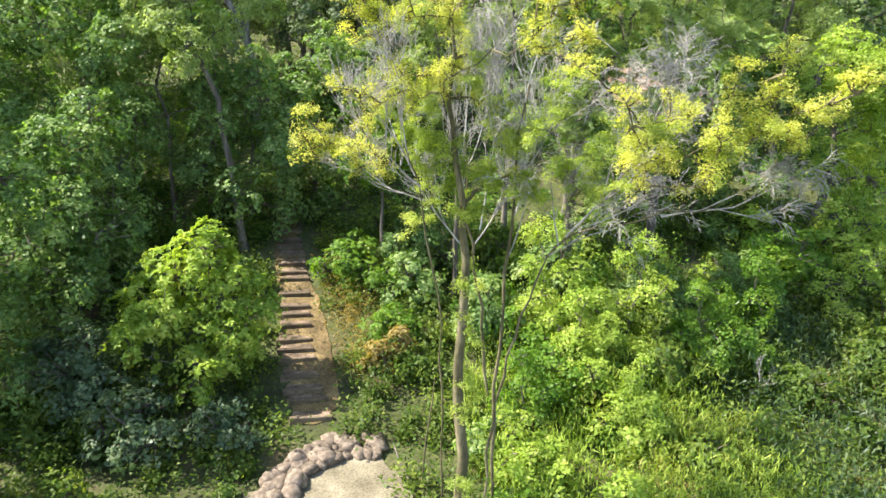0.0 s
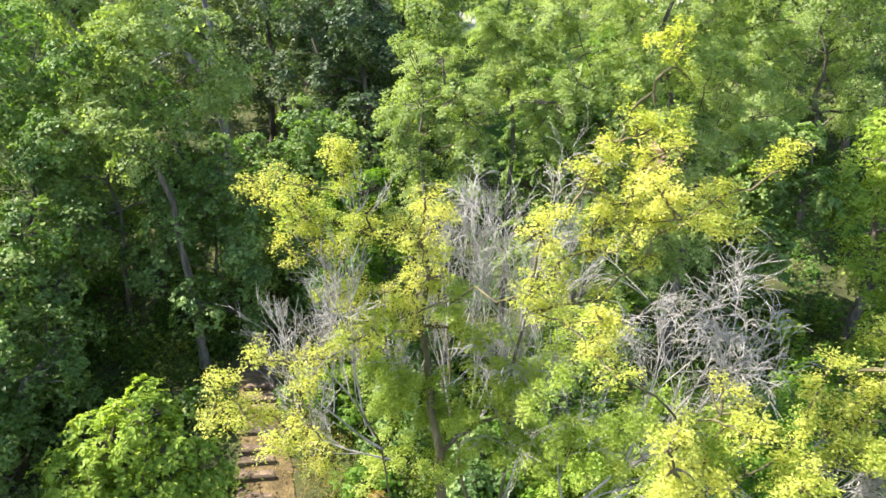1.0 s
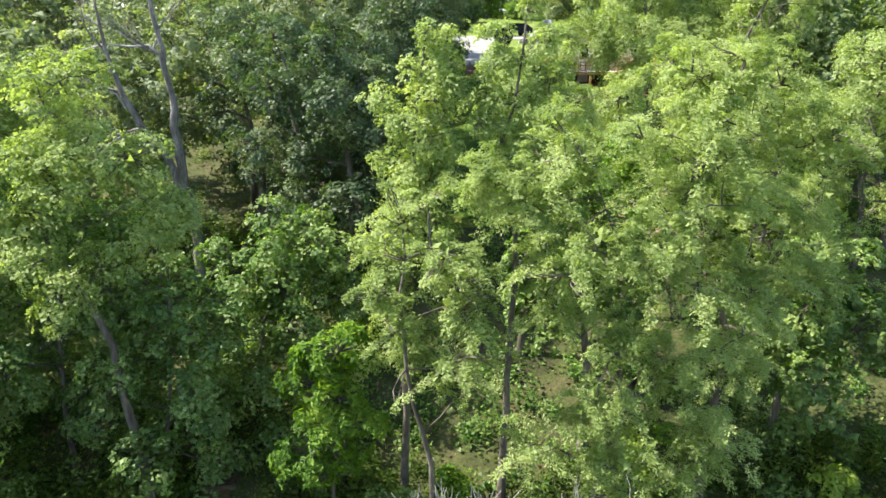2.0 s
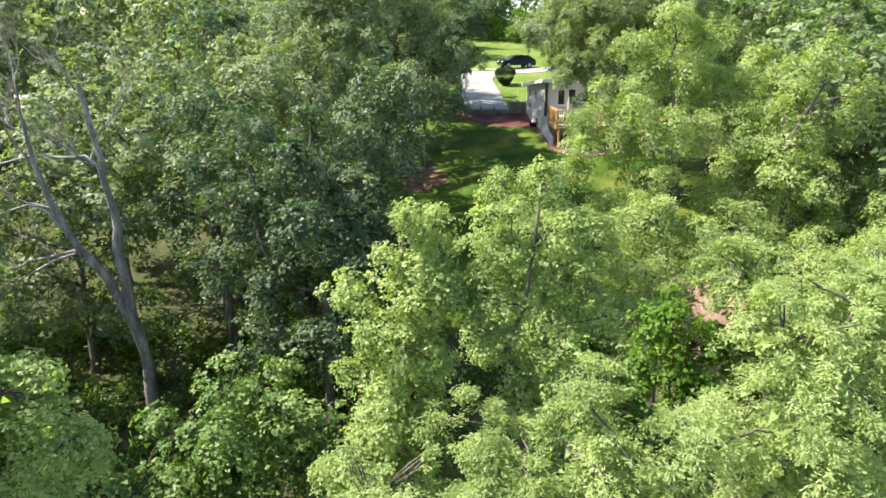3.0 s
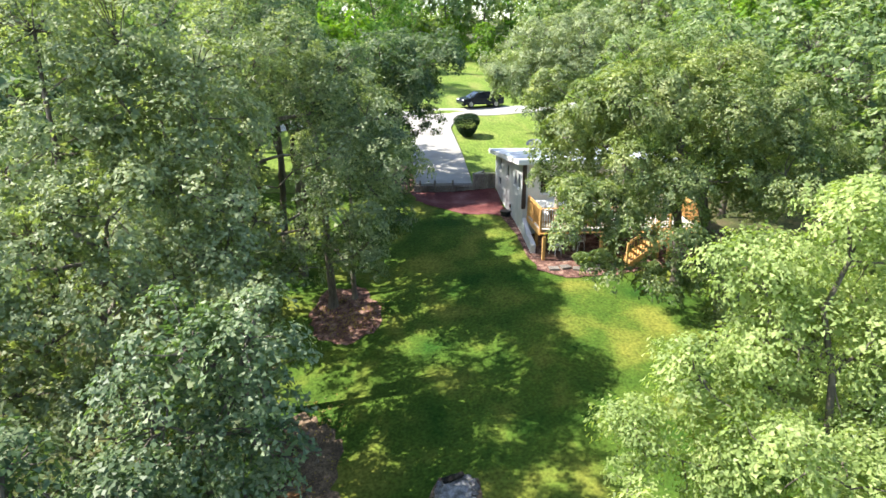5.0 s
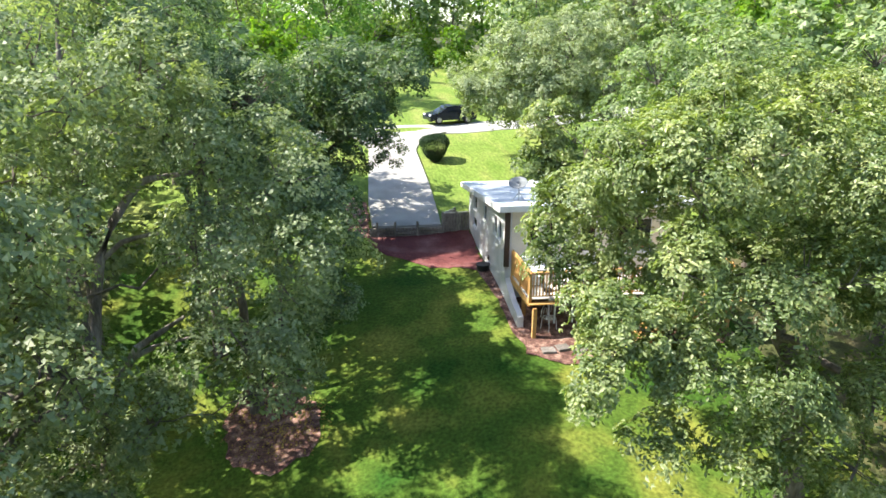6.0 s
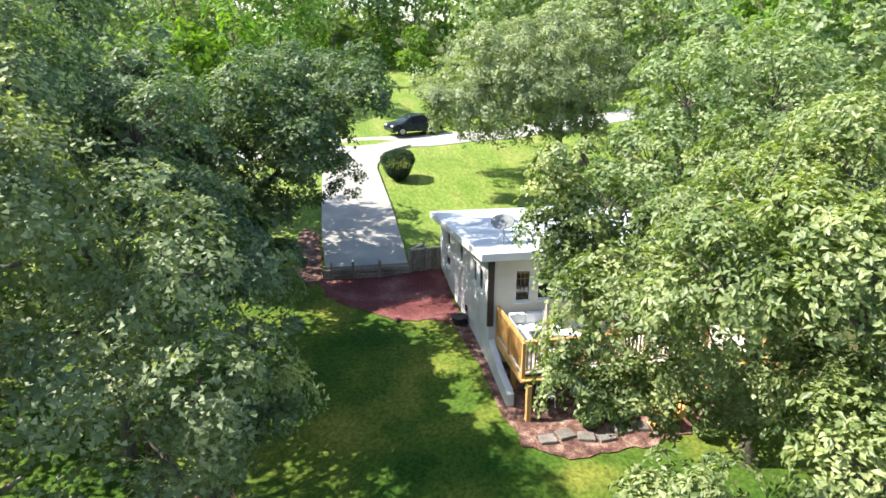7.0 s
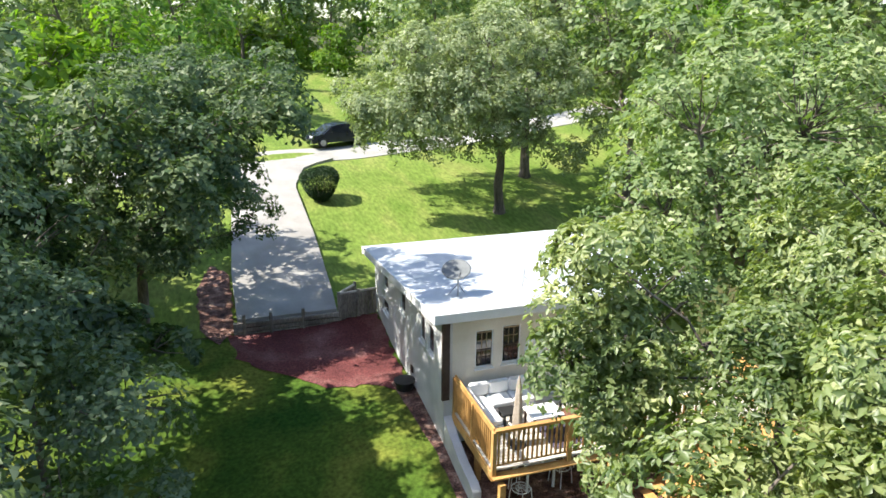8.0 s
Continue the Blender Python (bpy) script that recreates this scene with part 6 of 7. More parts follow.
# oak that overhangs the deck
tree("oak_tree", (11.5, 34.6, gz(11.5, 34.6)), [(4.7, 31.6, 16.9, 0.8), (5.8, 31.0, 17.8, 0.85), (7.2, 30.9, 17.2, 1.1), (8.8, 31.0, 17.4, 1.2), (10.4, 31.0, 17.6, 1.3), (5.1, 32.2, 19.3, 0.9), (6.0, 31.6, 19.4, 1.1), (7.4, 31.6, 19.6, 1.2), (9.0, 31.6, 19.4, 1.2), (10.6, 31.8, 19.2, 1.3), (4.9, 34.2, 18.2, 1.0), (4.7, 34.6, 16.9, 0.7), (6.2, 33.8, 19.6, 1.2), (7.8, 33.6, 19.9, 1.3), (9.6, 34.0, 19.8, 1.5), (6.4, 34.0, 17.5, 1.1), (8.2, 33.2, 16.9, 1.1), (10.2, 33.2, 16.8, 1.2)] +
      [(12.0, 33.6, 18.0, 1.5), (6.4, 35.6, 18.4, 1.1), (8.4, 36.0, 19.4, 1.4), (10.5, 36.4, 19.6, 1.5), (12.4, 36.0, 18.6, 1.6), (13.8, 34.4, 17.0, 1.5), (5.3, 34.5, 16.6, 0.6), (6.0, 34.5, 16.6, 0.65), (7.2, 34.2, 16.4, 0.7), (4.96, 30, 15.3, 0.62), (6.5, 30, 14.8, 0.7), (8.0, 30, 15.0, 0.75), (5.8, 30, 16.1, 0.7), (7.1, 30, 16.0, 0.75), (8.8, 30.1, 13.9, 0.7), (4.1, 30, 16.4, 0.55), (9.6, 30.3, 15.6, 0.9), (4.52, 30.6, 17.24, 0.55), (4.96, 30.6, 17.0, 0.6), (5.34, 30.6, 16.44, 0.6), (5.56, 30.6, 16.78, 0.6), (4.29, 30.6, 16.68, 0.5), (4.62, 36.3, 18.73, 0.45), (4.98, 36.3, 18.34, 0.5), (5.14, 36.3, 18.84, 0.55), (4.77, 36.3, 19.27, 0.5), (5.29, 36.3, 17.95, 0.5), (5.15, 36.3, 17.55, 0.45), (5.46, 36.3, 18.4, 0.55), (5.05, 36.3, 19.72, 0.6)],
     LEAF_NEAR, OAK, size=(0.094, 0.046), cover=0.76, cluster=8, spread=0.07, core=1.3, heart=0.12, seed=25, radius=0.34, fork=0.55)
tree("oak_tree", (12.0, 40.0, gz(12, 40)), [(9.8, 41.2, 20.2, 1.5), (11.6, 40.6, 20.2, 1.7), (8.6, 40.4, 19.0, 1.2), (10.4, 39.8, 18.6, 1.5), (13.4, 40.4, 19.4, 1.7), (9.0, 39.8, 17.4, 1.1), (12.0, 39.2, 17.4, 1.5), (14.6, 41.2, 18.0, 1.6), (10.4, 39.0, 16.2, 0.9), (12.6, 38.8, 15.8, 1.1), (5.78, 38.4, 17.3, 0.5), (6.3, 38.0, 17.0, 0.75), (6.7, 38.6, 18.5, 0.95), (7.6, 38.2, 17.6, 0.9), (9.08, 38.0, 15.0, 0.65), (10.38, 38.0, 14.84, 0.7)],
     LEAF_OAK, OAK, size=(0.14, 0.08), cover=0.85, seed=26, radius=0.24, plain=True)
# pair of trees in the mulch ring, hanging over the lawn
# the three lumps near (-6.4, 42) are added to shade the lawn
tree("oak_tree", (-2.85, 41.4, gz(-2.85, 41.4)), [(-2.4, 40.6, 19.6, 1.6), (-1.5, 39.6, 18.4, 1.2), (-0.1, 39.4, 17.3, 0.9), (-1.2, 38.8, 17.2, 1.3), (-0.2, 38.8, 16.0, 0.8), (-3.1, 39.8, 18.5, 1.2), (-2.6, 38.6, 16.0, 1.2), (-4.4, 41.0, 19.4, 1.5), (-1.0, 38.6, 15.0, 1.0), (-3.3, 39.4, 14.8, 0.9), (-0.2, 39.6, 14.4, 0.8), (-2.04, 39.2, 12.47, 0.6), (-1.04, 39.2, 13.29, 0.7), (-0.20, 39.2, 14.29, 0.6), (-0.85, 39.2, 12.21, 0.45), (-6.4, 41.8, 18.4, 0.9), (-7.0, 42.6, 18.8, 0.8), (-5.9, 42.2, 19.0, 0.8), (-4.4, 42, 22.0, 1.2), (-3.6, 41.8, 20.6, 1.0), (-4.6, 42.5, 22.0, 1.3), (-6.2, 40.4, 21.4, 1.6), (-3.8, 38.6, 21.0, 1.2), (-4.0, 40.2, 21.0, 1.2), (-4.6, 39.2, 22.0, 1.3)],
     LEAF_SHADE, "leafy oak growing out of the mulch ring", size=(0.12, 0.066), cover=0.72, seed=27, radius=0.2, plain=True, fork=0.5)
# the last five lumps are added to shade the lawn
tree("oak_tree", (-1.9, 41.7, gz(-1.9, 41.7)), [(-1.8, 42.6, 18.4, 1.2), (-0.8, 42.4, 17.4, 0.9), (0.0, 42.6, 16.6, 0.7), (-0.8, 41.6, 17.0, 1.0), (-1.8, 43.2, 17.4, 1.3), (-3.0, 43.5, 19.5, 1.2), (-2.6, 45.0, 19.0, 1.1), (-3.6, 46.0, 20.5, 1.2), (-2.2, 44.2, 17.5, 0.9), (-2.6, 46.8, 18.6, 1.0)], LEAF_DEEP_SHADE, "leafy oak growing out of the mulch ring", size=(0.18, 0.10), seed=28, radius=0.12)
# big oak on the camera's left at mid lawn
# the last twelve lumps are added to throw dappled shade on the lawn
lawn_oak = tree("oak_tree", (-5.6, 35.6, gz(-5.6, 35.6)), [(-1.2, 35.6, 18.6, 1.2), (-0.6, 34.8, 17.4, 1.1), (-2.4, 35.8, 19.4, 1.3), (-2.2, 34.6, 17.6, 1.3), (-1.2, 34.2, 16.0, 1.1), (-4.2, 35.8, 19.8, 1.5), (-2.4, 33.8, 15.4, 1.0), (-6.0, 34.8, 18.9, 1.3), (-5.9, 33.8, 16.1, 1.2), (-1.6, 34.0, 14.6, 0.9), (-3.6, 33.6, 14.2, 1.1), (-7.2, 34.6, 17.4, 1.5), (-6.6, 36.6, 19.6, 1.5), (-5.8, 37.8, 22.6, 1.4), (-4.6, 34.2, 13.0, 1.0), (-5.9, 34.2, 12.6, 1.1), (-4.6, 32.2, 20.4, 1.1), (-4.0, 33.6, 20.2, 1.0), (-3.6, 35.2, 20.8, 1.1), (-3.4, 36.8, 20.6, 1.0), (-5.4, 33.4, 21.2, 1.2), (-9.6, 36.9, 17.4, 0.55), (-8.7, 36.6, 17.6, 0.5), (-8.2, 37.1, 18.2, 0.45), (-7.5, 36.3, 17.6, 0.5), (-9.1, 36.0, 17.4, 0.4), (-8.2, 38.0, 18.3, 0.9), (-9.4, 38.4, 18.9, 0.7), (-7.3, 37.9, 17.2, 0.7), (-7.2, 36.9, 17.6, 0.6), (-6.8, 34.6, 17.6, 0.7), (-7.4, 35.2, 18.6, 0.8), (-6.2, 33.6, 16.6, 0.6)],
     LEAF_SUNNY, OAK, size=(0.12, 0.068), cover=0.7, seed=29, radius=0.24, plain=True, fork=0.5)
for line, thick in (([(-5.5, 35.8, 14.2), (-5.3, 36.0, 16.0), (-5.1, 36, 16.87), (-4.73, 36, 17.7), (-4.3, 36, 18.3), (-3.95, 36, 18.61), (-2.97, 36, 18.76)], [0.15, 0.13, 0.115, 0.1, 0.085, 0.075, 0.04]),
                    ([(-5.0, 36, 16.9), (-4.6, 36, 17.25), (-4.0, 36, 17.41), (-3.0, 36, 17.45)], [0.06, 0.055, 0.045, 0.025]),
                    ([(-5.5, 35.8, 12.9), (-5.01, 36, 14.0), (-4.58, 36, 14.73), (-4.1, 36, 15.05), (-3.47, 36, 15.45)], [0.12, 0.105, 0.09, 0.07, 0.035]),
                    ([(-4.7, 36, 14.5), (-4.2, 36.1, 14.7), (-3.4, 36.2, 14.85)], [0.08, 0.06, 0.03])):
    tubes("limb", [(np.array(line), thick)], BARK_GREY, lawn_oak, 8)
tree("oak_tree", (-6.2, 24.6, gz(-6.2, 24.6)), [(-2.89, 23.5, 15.82, 0.85), (-2.99, 23.5, 14.77, 0.85), (-3.29, 23.5, 13.67, 0.85), (-3.98, 23.5, 12.62, 0.9), (-4.75, 23.5, 11.54, 0.9), (-5.6, 23.5, 10.66, 0.9), (-4.44, 23.5, 15.07, 1.1), (-4.91, 23.5, 13.73, 1.1), (-5.88, 23.5, 12.48, 1.1), (-3.03, 23.5, 16.59, 0.8), (-4.0, 23.5, 16.36, 1.0)],
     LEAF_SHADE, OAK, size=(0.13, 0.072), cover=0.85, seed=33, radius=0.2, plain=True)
# the lump at (-6.8, 30.2) is added to shade the dirt
tree("oak_tree", (-6.6, 28.6, gz(-6.6, 28.6)), [(-4.8, 29.2, 19.4, 1.2), (-6.2, 28.8, 19.6, 1.4), (-4.9, 28.4, 17.8, 1.2), (-6.4, 27.6, 17.6, 1.4), (-5.0, 27.6, 16.2, 1.1), (-7.8, 28.6, 18.8, 1.5), (-6.4, 26.8, 15.6, 1.3), (-5.2, 27.0, 14.4, 1.0), (-8.2, 27.0, 16.6, 1.4), (-6.6, 26.4, 13.4, 1.2), (-6.4, 29.4, 21.0, 1.4), (-8.2, 29.6, 21.2, 1.6)] +
      [(-5.0, 30.2, 20.4, 1.0), (-4.5, 28.2, 13.0, 0.9), (-4.9, 27.2, 11.6, 1.0), (-6.2, 26.8, 11.2, 1.1), (-4.2, 26.4, 13.6, 1.0), (-4.4, 25.6, 11.2, 1.0), (-4.0, 27.0, 15.5, 1.0), (-4.35, 28.0, 16.4, 0.8), (-4.7, 30.0, 12.0, 1.1), (-4.7, 30.5, 14.0, 1.1), (-6.8, 30.2, 15.8, 1.3), (-3.9, 25.8, 9.4, 0.8)],
     LEAF_SUNNY, OAK, size=(0.14, 0.08), cover=0.9, seed=30, radius=0.22, plain=True)
# crowns at (-8.5, 40.6), (-5.4, 46.6) and (-4.4, 44.4) are added for lawn shade
for i, (x, y, zl, zt, r) in enumerate([(-7.2, 19.2, 6.2, 16.4, 2.1), (-9.6, 22.5, 7.5, 17.0, 2.5), (-6.8, 23.4, 7.4, 15.6, 1.9), (-14.5, 22, 7.5, 16.5, 3), (-19, 18, 6, 16, 3.4), (-11, 27, 9, 18, 2.9), (-16, 29, 9, 17.5, 3.4), (-10.5, 33, 10, 18.5, 3.0), (-23, 24, 8, 18, 3.8), (-8.5, 40.6, 12, 20.2, 2.8), (-5.8, 31.6, 11.5, 20.6, 2.3), (-5.4, 46.6, 17.2, 21.4, 2.6), (-5.5, 18.4, 6.5, 15.8, 1.9), (-3.4, 20.5, 6.4, 13.0, 1.7), (-5.6, 21.6, 7.4, 16.6, 1.7), (-4.4, 44.4, 17.2, 21.4, 2.3)]):
    # leaf colour by position paints shaded and sunlit crowns
    tree("oak_tree", (x, y, gz(x, y)), round_crown(x, y, zl, zt, r, 100 + i, 10), LEAF_SHADE if y > 43 else LEAF_SUNNY if y > 26 or x < -10 else LEAF_DEEP_SHADE, "leafy oak in the woods beside the lawn", seed=100 + i, size=(0.15, 0.085) if x > -10 and y < 33 else (0.25, 0.15), core=1.5, radius=0.2, group="oaks beside the lawn", plain=True, cover=1.0 if x > -5.7 and y < 22 else 0.68)
for i, (x, y, zl, zt, r) in enumerate([(13, 24.5, 10, 19, 2.8), (17, 21, 9, 18.5, 3.2), (16.5, 28, 11, 20, 3.0), (18.5, 34, 12, 21, 3.2), (19, 41, 14, 22, 3.2), (22, 26, 10, 20, 3.4), (17.5, 47, 15, 22, 3.0), (23, 38, 13, 21, 3.4)]):
    tree("oak_tree", (x, y, gz(x, y)), round_crown(x, y, zl, zt, r, 130 + i, 10), LEAF_OAK, "leafy green oak beyond the house", seed=130 + i, size=(0.32, 0.18), radius=0.2, group="oaks beyond the house", plain=True, cover=0.75)

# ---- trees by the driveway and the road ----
# last three lumps and dense core are added to shade wall and driveway
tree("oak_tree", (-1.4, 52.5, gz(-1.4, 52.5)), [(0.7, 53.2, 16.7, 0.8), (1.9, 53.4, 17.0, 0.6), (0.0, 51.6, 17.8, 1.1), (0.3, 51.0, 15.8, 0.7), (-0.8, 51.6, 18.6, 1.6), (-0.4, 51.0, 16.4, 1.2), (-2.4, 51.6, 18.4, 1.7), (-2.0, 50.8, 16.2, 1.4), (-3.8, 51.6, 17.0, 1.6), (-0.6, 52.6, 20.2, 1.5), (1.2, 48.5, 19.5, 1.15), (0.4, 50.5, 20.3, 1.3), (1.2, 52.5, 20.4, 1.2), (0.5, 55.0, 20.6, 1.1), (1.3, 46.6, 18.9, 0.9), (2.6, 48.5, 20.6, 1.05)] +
      [(3.0, 50.5, 20.8, 0.95), (2.7, 46.8, 20.2, 0.85), (1.5, 51.5, 17.4, 0.45), (2.25, 51.5, 17.2, 0.4), (2.85, 51.5, 16.9, 0.32), (1.9, 51.5, 16.4, 0.4), (2.6, 51.5, 16.1, 0.28), (1.4, 51.5, 16.1, 0.4), (-0.3, 46.6, 19.9, 1.1), (0.2, 45.2, 19.6, 1.0), (0.6, 44.2, 19.2, 0.9), (-0.6, 44.2, 20.4, 1.0), (-0.6, 48.2, 20.0, 1.1), (-0.2, 54.5, 19.6, 1.3), (-0.4, 56.5, 19.8, 1.2), (-1, 53, 18.9, 1.4), (-1.6, 54.6, 18.6, 1.3), (-2.4, 53.2, 19.4, 1.3), (0.4, 47.2, 20.2, 1.0), (1.6, 50.0, 20.4, 0.9), (1.0, 45.8, 19.6, 0.8)], LEAF_DEEP_SHADE, "leafy tree hanging over the driveway", core=3.0, size=(0.17, 0.09), plain=True, seed=150, radius=0.2)
tree("street_oak", (14.1, 60.4, gz(14.1, 60.4)), [(9.1, 60.0, 19.2, 1.8), (7.6, 59.8, 18.4, 1.2), (10.9, 60.2, 20.7, 2.0), (13.3, 60.4, 21.4, 2.2), (10.7, 59.6, 18.5, 1.5), (12.9, 59.8, 19.1, 1.6), (15.6, 60.4, 21.0, 1.7), (17.8, 60.6, 19.6, 1.2), (8.2, 59.8, 17.8, 1.1), (9.4, 59.6, 17.6, 1.1), (10.8, 59.4, 17.6, 1.15), (12.2, 59.4, 17.6, 1.15), (13.6, 59.5, 17.9, 1.1), (11.6, 59.2, 18.9, 1.3)] +
      [(9.6, 59.2, 18.8, 1.2), (13.2, 58.9, 17.8, 1.1), (14.6, 58.9, 18.0, 1.1), (15.6, 59, 18.9, 1.1), (14, 58.8, 19.5, 1.3), (12.4, 58.6, 20.1, 1.4), (16.6, 59.2, 20, 1.2), (7.2, 59.8, 18.9, 0.8), (15.7, 59.8, 17.3, 0.8), (16.9, 59.8, 16.6, 0.9), (18.1, 60.0, 16.3, 1.0), (19.2, 60.0, 17.6, 1.1), (9.6, 60.0, 21.2, 1.3), (9.0, 62.6, 18.9, 1.5), (11.2, 63.4, 19.4, 1.6), (13.4, 63.6, 19.8, 1.6), (8.2, 64.4, 19.4, 1.3), (10.4, 65.4, 20.2, 1.5), (12.6, 65.6, 20.6, 1.5), (15.2, 63.0, 20.4, 1.5), (11.8, 62.0, 20.9, 1.6)],
     LEAF_STREET, "spreading oak on the front lawn with a straight trunk", size=(0.17, 0.085), cover=0.85, seed=151, radius=0.25, fork=0.85, sway=0.0, lead=(13.6, 60.5, 20.6), plain=True)
second = tree("street_oak", (17.6, 65.2, gz(17.6, 65.2)), [(15.4, 65.2, 22.0, 1.5), (17.9, 65.4, 22.4, 1.8), (20.6, 65.6, 22.4, 1.8), (13.6, 65.2, 21.2, 1.3), (22.6, 65.8, 21.0, 1.6), (23.6, 65.6, 19.4, 1.4), (19.2, 65.8, 23.6, 1.6)],
     LEAF_STREET, "spreading oak beside the road with dark bare lower limbs", size=(0.26, 0.15), seed=152, radius=0.3, fork=0.5, sway=0.0, far=True, lead=(17.8, 65.2, 20.6))
for a, b, c in (((17.75, 65.2, 18.2), (19.2, 65.1, 19.3), (21.0, 65.1, 20.9)), ((17.75, 65.2, 18.3), (19.4, 65.0, 18.5), (21.8, 65.0, 19.2)), ((17.75, 65.2, 18.4), (18.1, 65.1, 19.8), (18.6, 65.1, 21.4))):
    tubes("limb", [(np.array([a, b, c]), [0.17, 0.12, 0.06])], BARK, second, 7)
for i, (x, y, zl, zt, r, leaf) in enumerate([(-4.5, 47.5, 17.4, 21.4, 2.4, 0), (-9, 45.5, 13, 23.0, 3, 0), (-13, 41, 12, 21, 3.4, 0), (-6.5, 55, 16, 22.5, 2.8, 0), (-12.5, 53, 14, 22, 3.6, 0), (-18, 47, 12, 22, 4, 0), (-3.2, 58.5, 17, 22.5, 2.4, 1), (-9, 60, 17, 24, 3.2, 0), (-20, 58, 15, 24, 4, 0), (-28, 40, 11, 20, 4.5, 0), (-36, 46, 13, 22, 5, 0), (-30, 52, 14, 23, 4.5, 0), (-42, 36, 10, 21, 5.5, 0)] +
      [(-27, 64, 16, 25, 4.5, 0), (-15, 66, 17, 25, 3.6, 0), (-36, 62, 15, 25, 5, 0), (-46, 54, 14, 25, 5.5, 0), (20, 53, 16, 23, 3.4, 0), (21.5, 61, 17, 24, 3.4, 0), (26, 47, 14, 23, 4, 0), (28, 57, 16, 24, 4, 0), (30, 66, 17, 26, 4, 1), (36, 74, 18, 29, 4.5, 0), (44, 66, 17, 29, 5, 0), (38, 52, 15, 26, 4.5, 0)]):
    # left of the house, leaf copies carry painted shade and sun
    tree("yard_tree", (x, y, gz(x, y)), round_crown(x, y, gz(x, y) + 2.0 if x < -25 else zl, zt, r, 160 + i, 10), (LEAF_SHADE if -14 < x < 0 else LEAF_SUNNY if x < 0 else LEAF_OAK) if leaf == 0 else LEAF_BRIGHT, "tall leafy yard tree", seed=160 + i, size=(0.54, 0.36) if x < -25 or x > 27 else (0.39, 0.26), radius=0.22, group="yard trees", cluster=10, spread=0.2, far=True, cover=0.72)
rng = np.random.default_rng(77)
for i, (x, y, r) in enumerate([(1, 108, 2.6), (5.5, 112, 3.0), (10, 109, 2.6), (14, 104, 2.4), (-3, 100, 2.6), (9, 118, 3.4), (3, 119, 3.2)]):
    z = gz(x, y)
    tree("far_thicket", (x, y, z), [(x, y, z + r * 0.7, r * 0.8), (x + r * 0.6, y, z + r * 0.5, r * 0.6), (x - r * 0.6, y, z + r * 0.5, r * 0.6), (x, y, z + r * 1.5, r * 0.7)], LEAF_BRIGHT, "leafy thicket beyond the front field", "thicket", size=(0.4, 0.28), seed=280 + i, far=True, twigs=0, cluster=8, spread=0.3, group="far thickets")
k = 0
for x in np.arange(-52, 66, 6.2):
    for row, y0 in enumerate((84, 96, 110, 128)):
        if row == 0 and 0 < x < 14:
            continue
        if row == 1 and 3 < x < 11:
            continue
        xx, yy = x + rng.uniform(-2, 2) + row * 2.6, y0 + rng.uniform(-3, 3) + 0.12 * abs(x - 5)
        if row == 0:
            yy += 0.25 * max(0, x - 14)
        g0 = gz(xx, yy)
        h = rng.uniform(8.5, 12.5) + 4.5 * (row > 1)
        tree("far_tree", (xx, yy, g0), round_crown(xx, yy, g0 + 0.6, g0 + h, rng.uniform(3.2, 4.2), 300 + k, 8, 0.5), LEAF_VIVID if k % 5 == 2 else LEAF_OAK, "leafy tree in the woods across the road", seed=300 + k, size=(0.52, 0.34) if row < 2 else (0.8, 0.55), radius=0.22, cluster=8, spread=0.3, twigs=0.0, far=True, cover=0.6 if row < 2 else 0.8, group="woods across the road")
        k += 1

for i, (x, y, h) in enumerate([(42, 71, 13.5), (48, 74, 14), (58, 88, 13), (66, 92, 13), (76, 106, 12.5), (88, 112, 12.5), (98, 122, 12)]):
    g0 = gz(x, y)
    tree("far_tree", (x, y, g0), round_crown(x, y, g0 + 1.5, g0 + h, 4.2, 380 + i, 8, 0.5), LEAF_OAK, "leafy tree in the woods across the road", seed=380 + i, size=(0.8, 0.55), radius=0.22, cluster=8, spread=0.3, twigs=0.0, far=True, cover=0.8, group="woods across the road")

# ---- undergrowth ----
def cover_stuff(name, n, area, h, leaf, label, seed, size, per, skip, up=0.8, droop=0.0):
    rng = np.random.default_rng(seed)
    xs, ys = rng.uniform(area[0], area[1], n), rng.uniform(area[2], area[3], n)
    keep = ~skip(xs, ys)
    xs, ys = xs[keep], ys[keep]
    r = rng.uniform(0.3, 0.85, len(xs))
    c = np.stack([xs, ys, ground_z(xs, ys) + r * h * 0.4], 1)
    p = c[:, None] + rng.normal(0, 0.42, (len(xs), per, 3)) * r[:, None, None] * np.array([1, 1, h])
    p = p.reshape(-1, 3)
    p[:, 2] = np.maximum(p[:, 2], ground_z(p[:, 0], p[:, 1]) + 0.03)
    ob = part(name, leaf_mesh(name, p, size[0], size[1], rng, up, droop, True), leaf)
    return tagged(ob, label, "undergrowth", "", "stuff")


def on_path(x, y):
    sx = -7.05 - 1.4 * (y - 1.7) / 6.9
    return ((x > sx - 0.7) & (x < sx + 0.95) & (y < 12)) | ((x > -8.4) & (x < -4.6) & (y < 0.7) & (y > -4))


def bank_skip(x, y):
    return on_path(x, y) | ((x > 7.5) & (x < 12.5) & (y > 19) & (y < 25)) | (x > 0) & (y < -3)


cover_stuff("undergrowth", 950, (-17, 15, -3, 11), 1.15, LEAF_FLOOR, "dense green undergrowth covering the bank", 501, (0.14, 0.08), 165, bank_skip)
cover_stuff("undergrowth", 700, (-26, 24, 10, 24.5), 1.1, LEAF_VIVID, "dense green undergrowth under the trees", 505, (0.19, 0.11), 90, bank_skip)
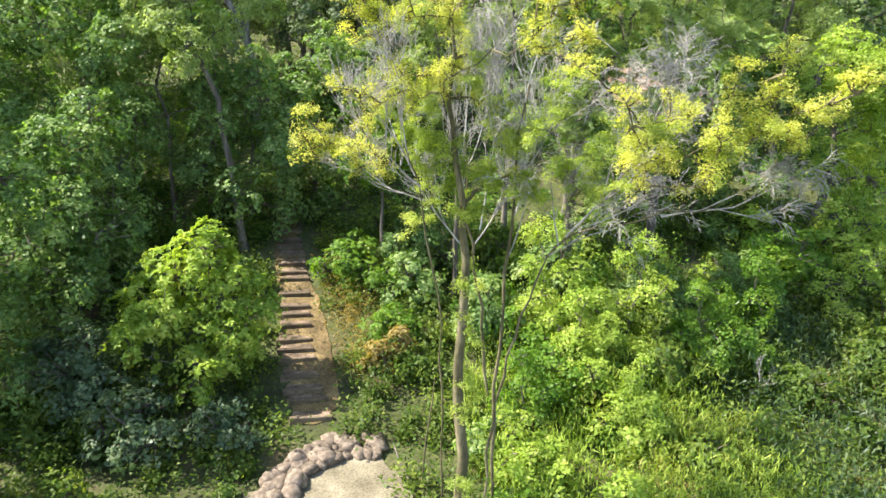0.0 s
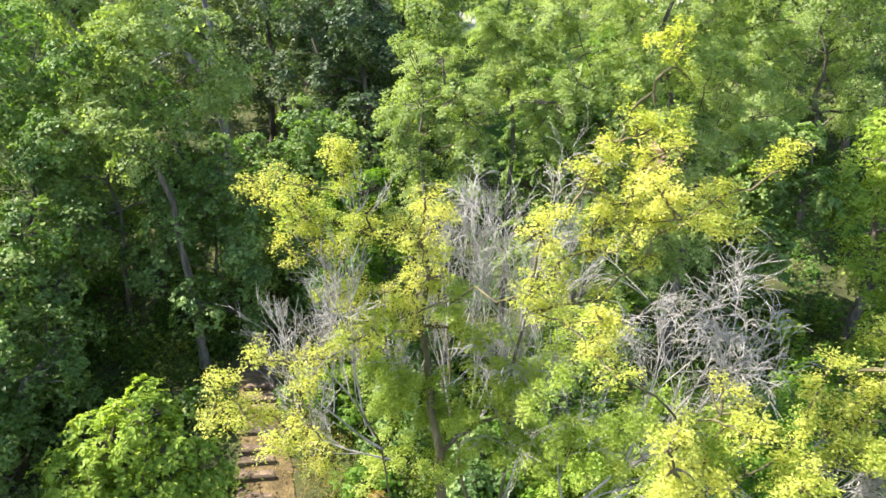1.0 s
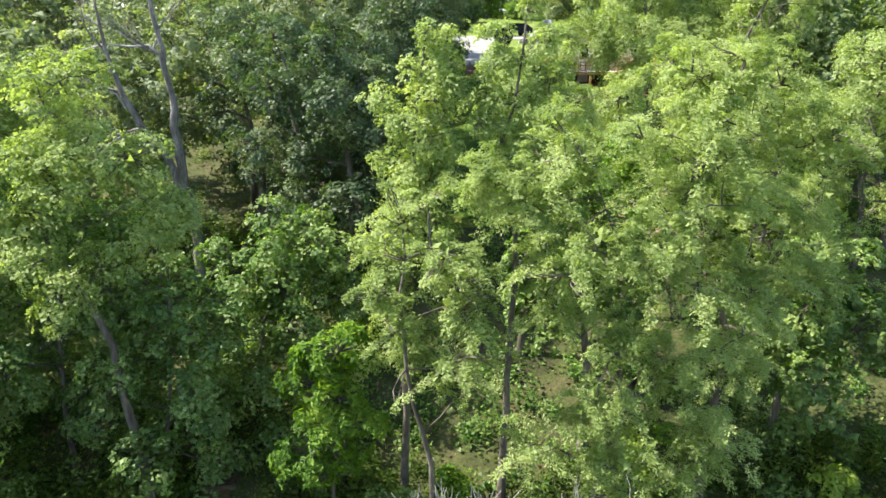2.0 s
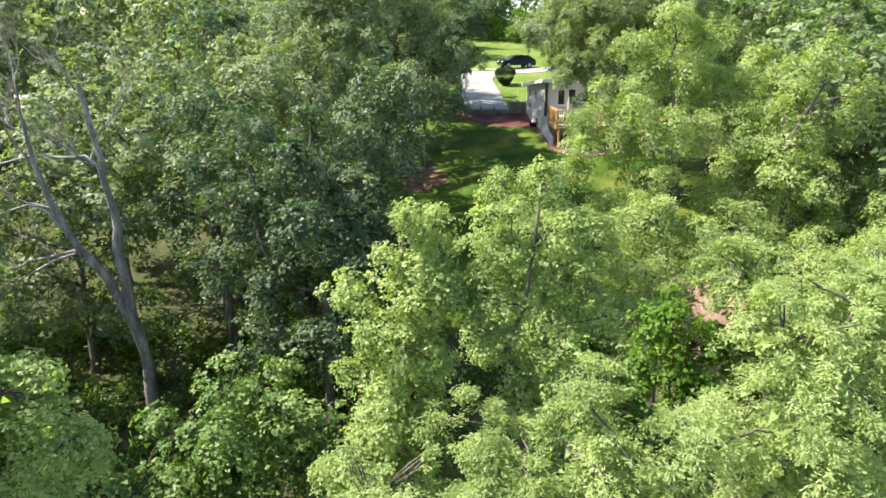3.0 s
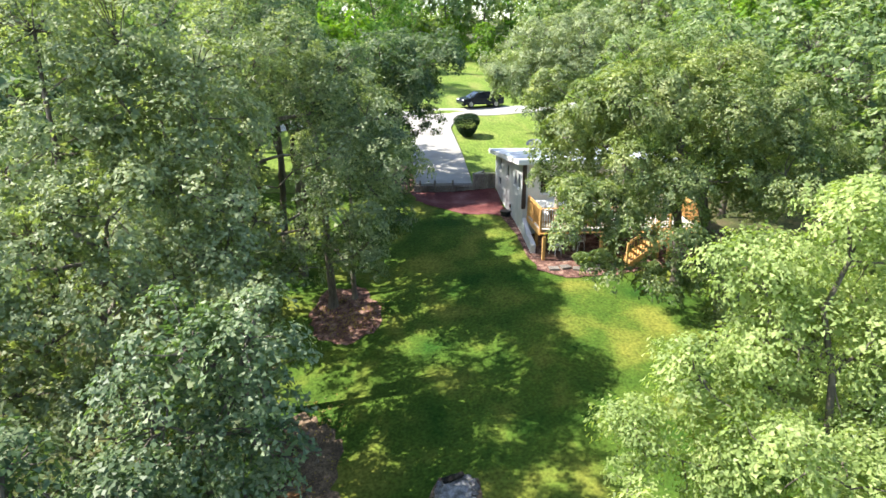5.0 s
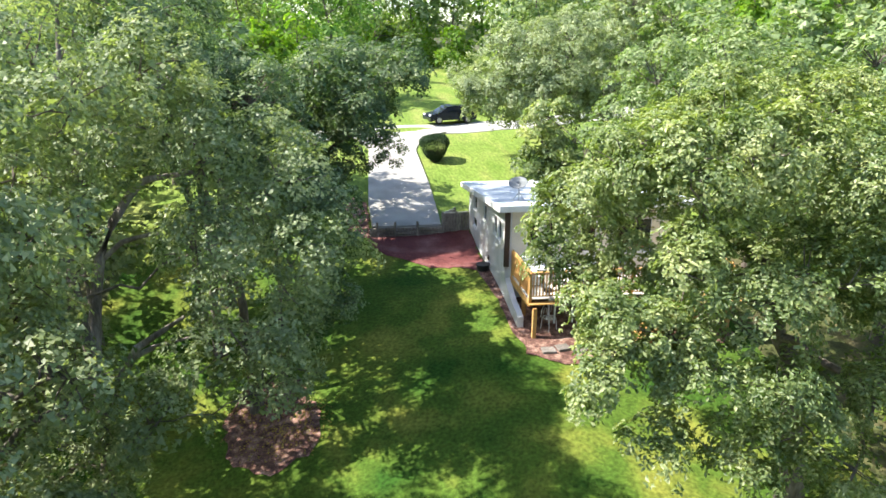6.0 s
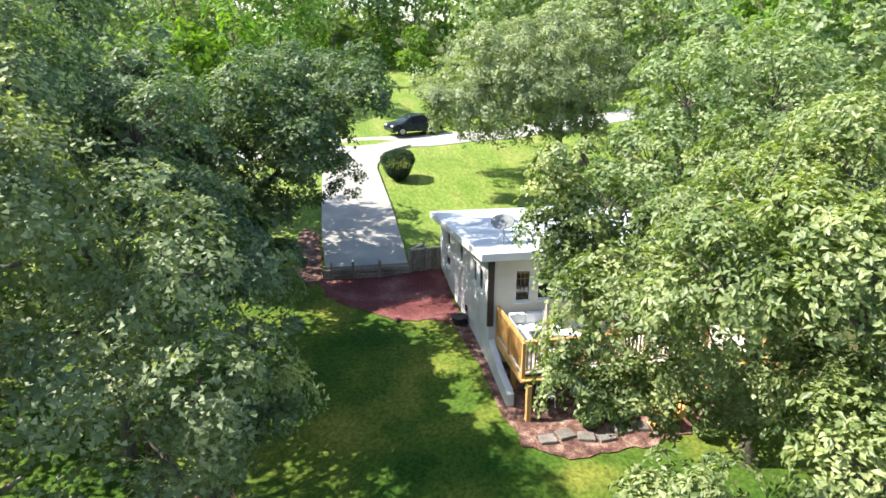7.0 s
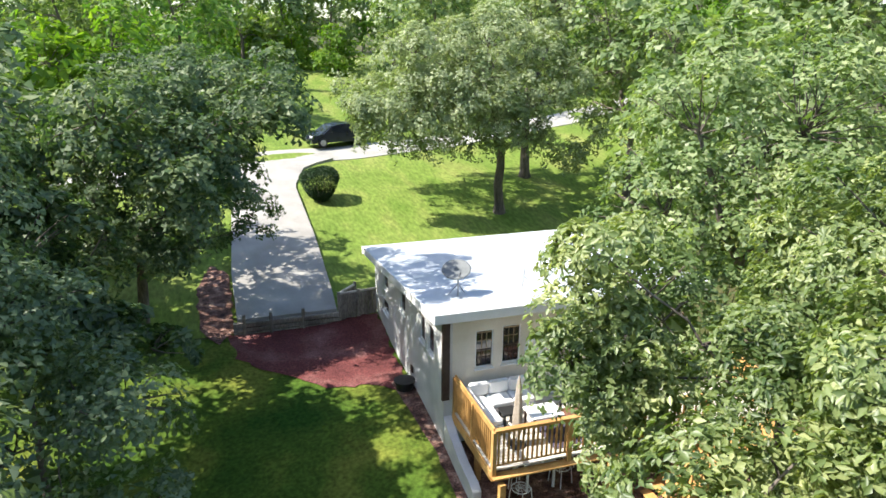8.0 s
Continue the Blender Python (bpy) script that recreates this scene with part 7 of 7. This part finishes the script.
cover_stuff("undergrowth", 300, (-17, -4.5, 10, 24), 1.3, LEAF_FLOOR, "dark green undergrowth beneath the woodland trees", 509, (0.17, 0.1), 75, bank_skip)
# bushes right of x = 4.5 take the darker leaf as painted shade
cover_stuff("low_bushes", 36, (4.5, 14, -1.5, 8), 1.5, LEAF_FLOOR, "rounded dark green low bushes among the weeds", 510, (0.13, 0.07), 420, bank_skip)
cover_stuff("low_bushes", 26, (-1.5, 4.5, -1.5, 8), 1.5, LEAF_BRIGHT, "rounded low bushes among the weeds", 506, (0.13, 0.07), 420, bank_skip)
cover_stuff("undergrowth", 420, (-34, -9.0, 22, 52), 1.2, LEAF_FLOOR, "dense green undergrowth beneath the oaks", 511, (0.22, 0.11), 60, lambda x, y: x > 100)
cover_stuff("undergrowth", 420, (10.5, 34, 17, 40), 1.2, LEAF_FLOOR, "dense green undergrowth beneath the trees", 512, (0.22, 0.11), 60, lambda x, y: (x < 15) & (y > 25) | (x < 12.5) & (y > 19))
# right-hand weeds coloured dark for shade, middle ones bright for sun
cover_stuff("tall_weeds", 190, (3.5, 10.0, -2.8, 6), 1.3, LEAF_DEEP_SHADE, "green weeds and grasses on the bank", 508, (0.32, 0.035), 80, bank_skip, -0.6, -2.6)
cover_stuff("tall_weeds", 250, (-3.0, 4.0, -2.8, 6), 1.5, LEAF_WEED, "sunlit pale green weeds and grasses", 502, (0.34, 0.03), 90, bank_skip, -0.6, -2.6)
cover_stuff("dry_weeds", 34, (-2.0, 12.0, -2.4, 4.5), 1.0, LEAF_RUSSET, "dry brown weeds among the green", 507, (0.26, 0.025), 80, bank_skip, -0.5, -2.0)
for i, (x, y, r) in enumerate([(-4.7, 28.4, 0.9), (-4.9, 30.2, 1.0), (-5.0, 32.0, 1.0), (-5.8, 27.0, 1.1), (-6.3, 29.4, 1.2), (-6.4, 31.6, 1.2), (-5.2, 33.8, 1.0), (-4.4, 26.6, 0.8), (-3.9, 25.2, 0.8), (-6.8, 34.0, 1.2)]):
    z = gz(x, y)
    tree("shrub", (x, y, z), [(x, y, z + r * 1.0, r * 0.7), (x + r * 0.5, y - 0.2 * r, z + r * 0.5, r * 0.6), (x - r * 0.5, y + 0.1 * r, z + r * 0.6, r * 0.6), (x, y - 0.5 * r, z + r * 0.4, r * 0.5)], LEAF_VIVID, "dark green shrub beside the bare dirt", "shrub", size=(0.15, 0.09), seed=740 + i, radius=0.04, group="shrubs beside the lawn", plain=True, cover=0.85, twigs=0.3)
cover_stuff("leaf_litter", 160, (-9, -2.4, 25, 36), 0.1, LEAF_RUSSET, "scattered brown leaves on the dirt", 503, (0.12, 0.07), 30, lambda x, y: x > 100)
cover_stuff("leaf_litter", 70, (-3.9, -0.8, 38.6, 42.4), 0.1, LEAF_RUSSET, "brown leaves scattered on the mulch ring", 513, (0.13, 0.06), 30, lambda x, y: (x + 2.3) ** 2 + (y - 40.5) ** 2 > 2.6)
cover_stuff("dry_grass", 110, (-7.2, -5.6, 3.0, 9.5), 0.9, LEAF_RUSSET, "dry tan grass tufts beside the steps", 504, (0.25, 0.02), 50, on_path, 0.1)
for i, (x, y, r) in enumerate([(8.3, 41.9, 0.42), (9.1, 41.95, 0.46), (11.3, 40.95, 0.36)]):
    bush("hydrangea", x, y, r, r * 1.5, LEAF_OAK, "pale flowering shrub in front of the deck", 520 + i, (0.09, 0.06), 1800)
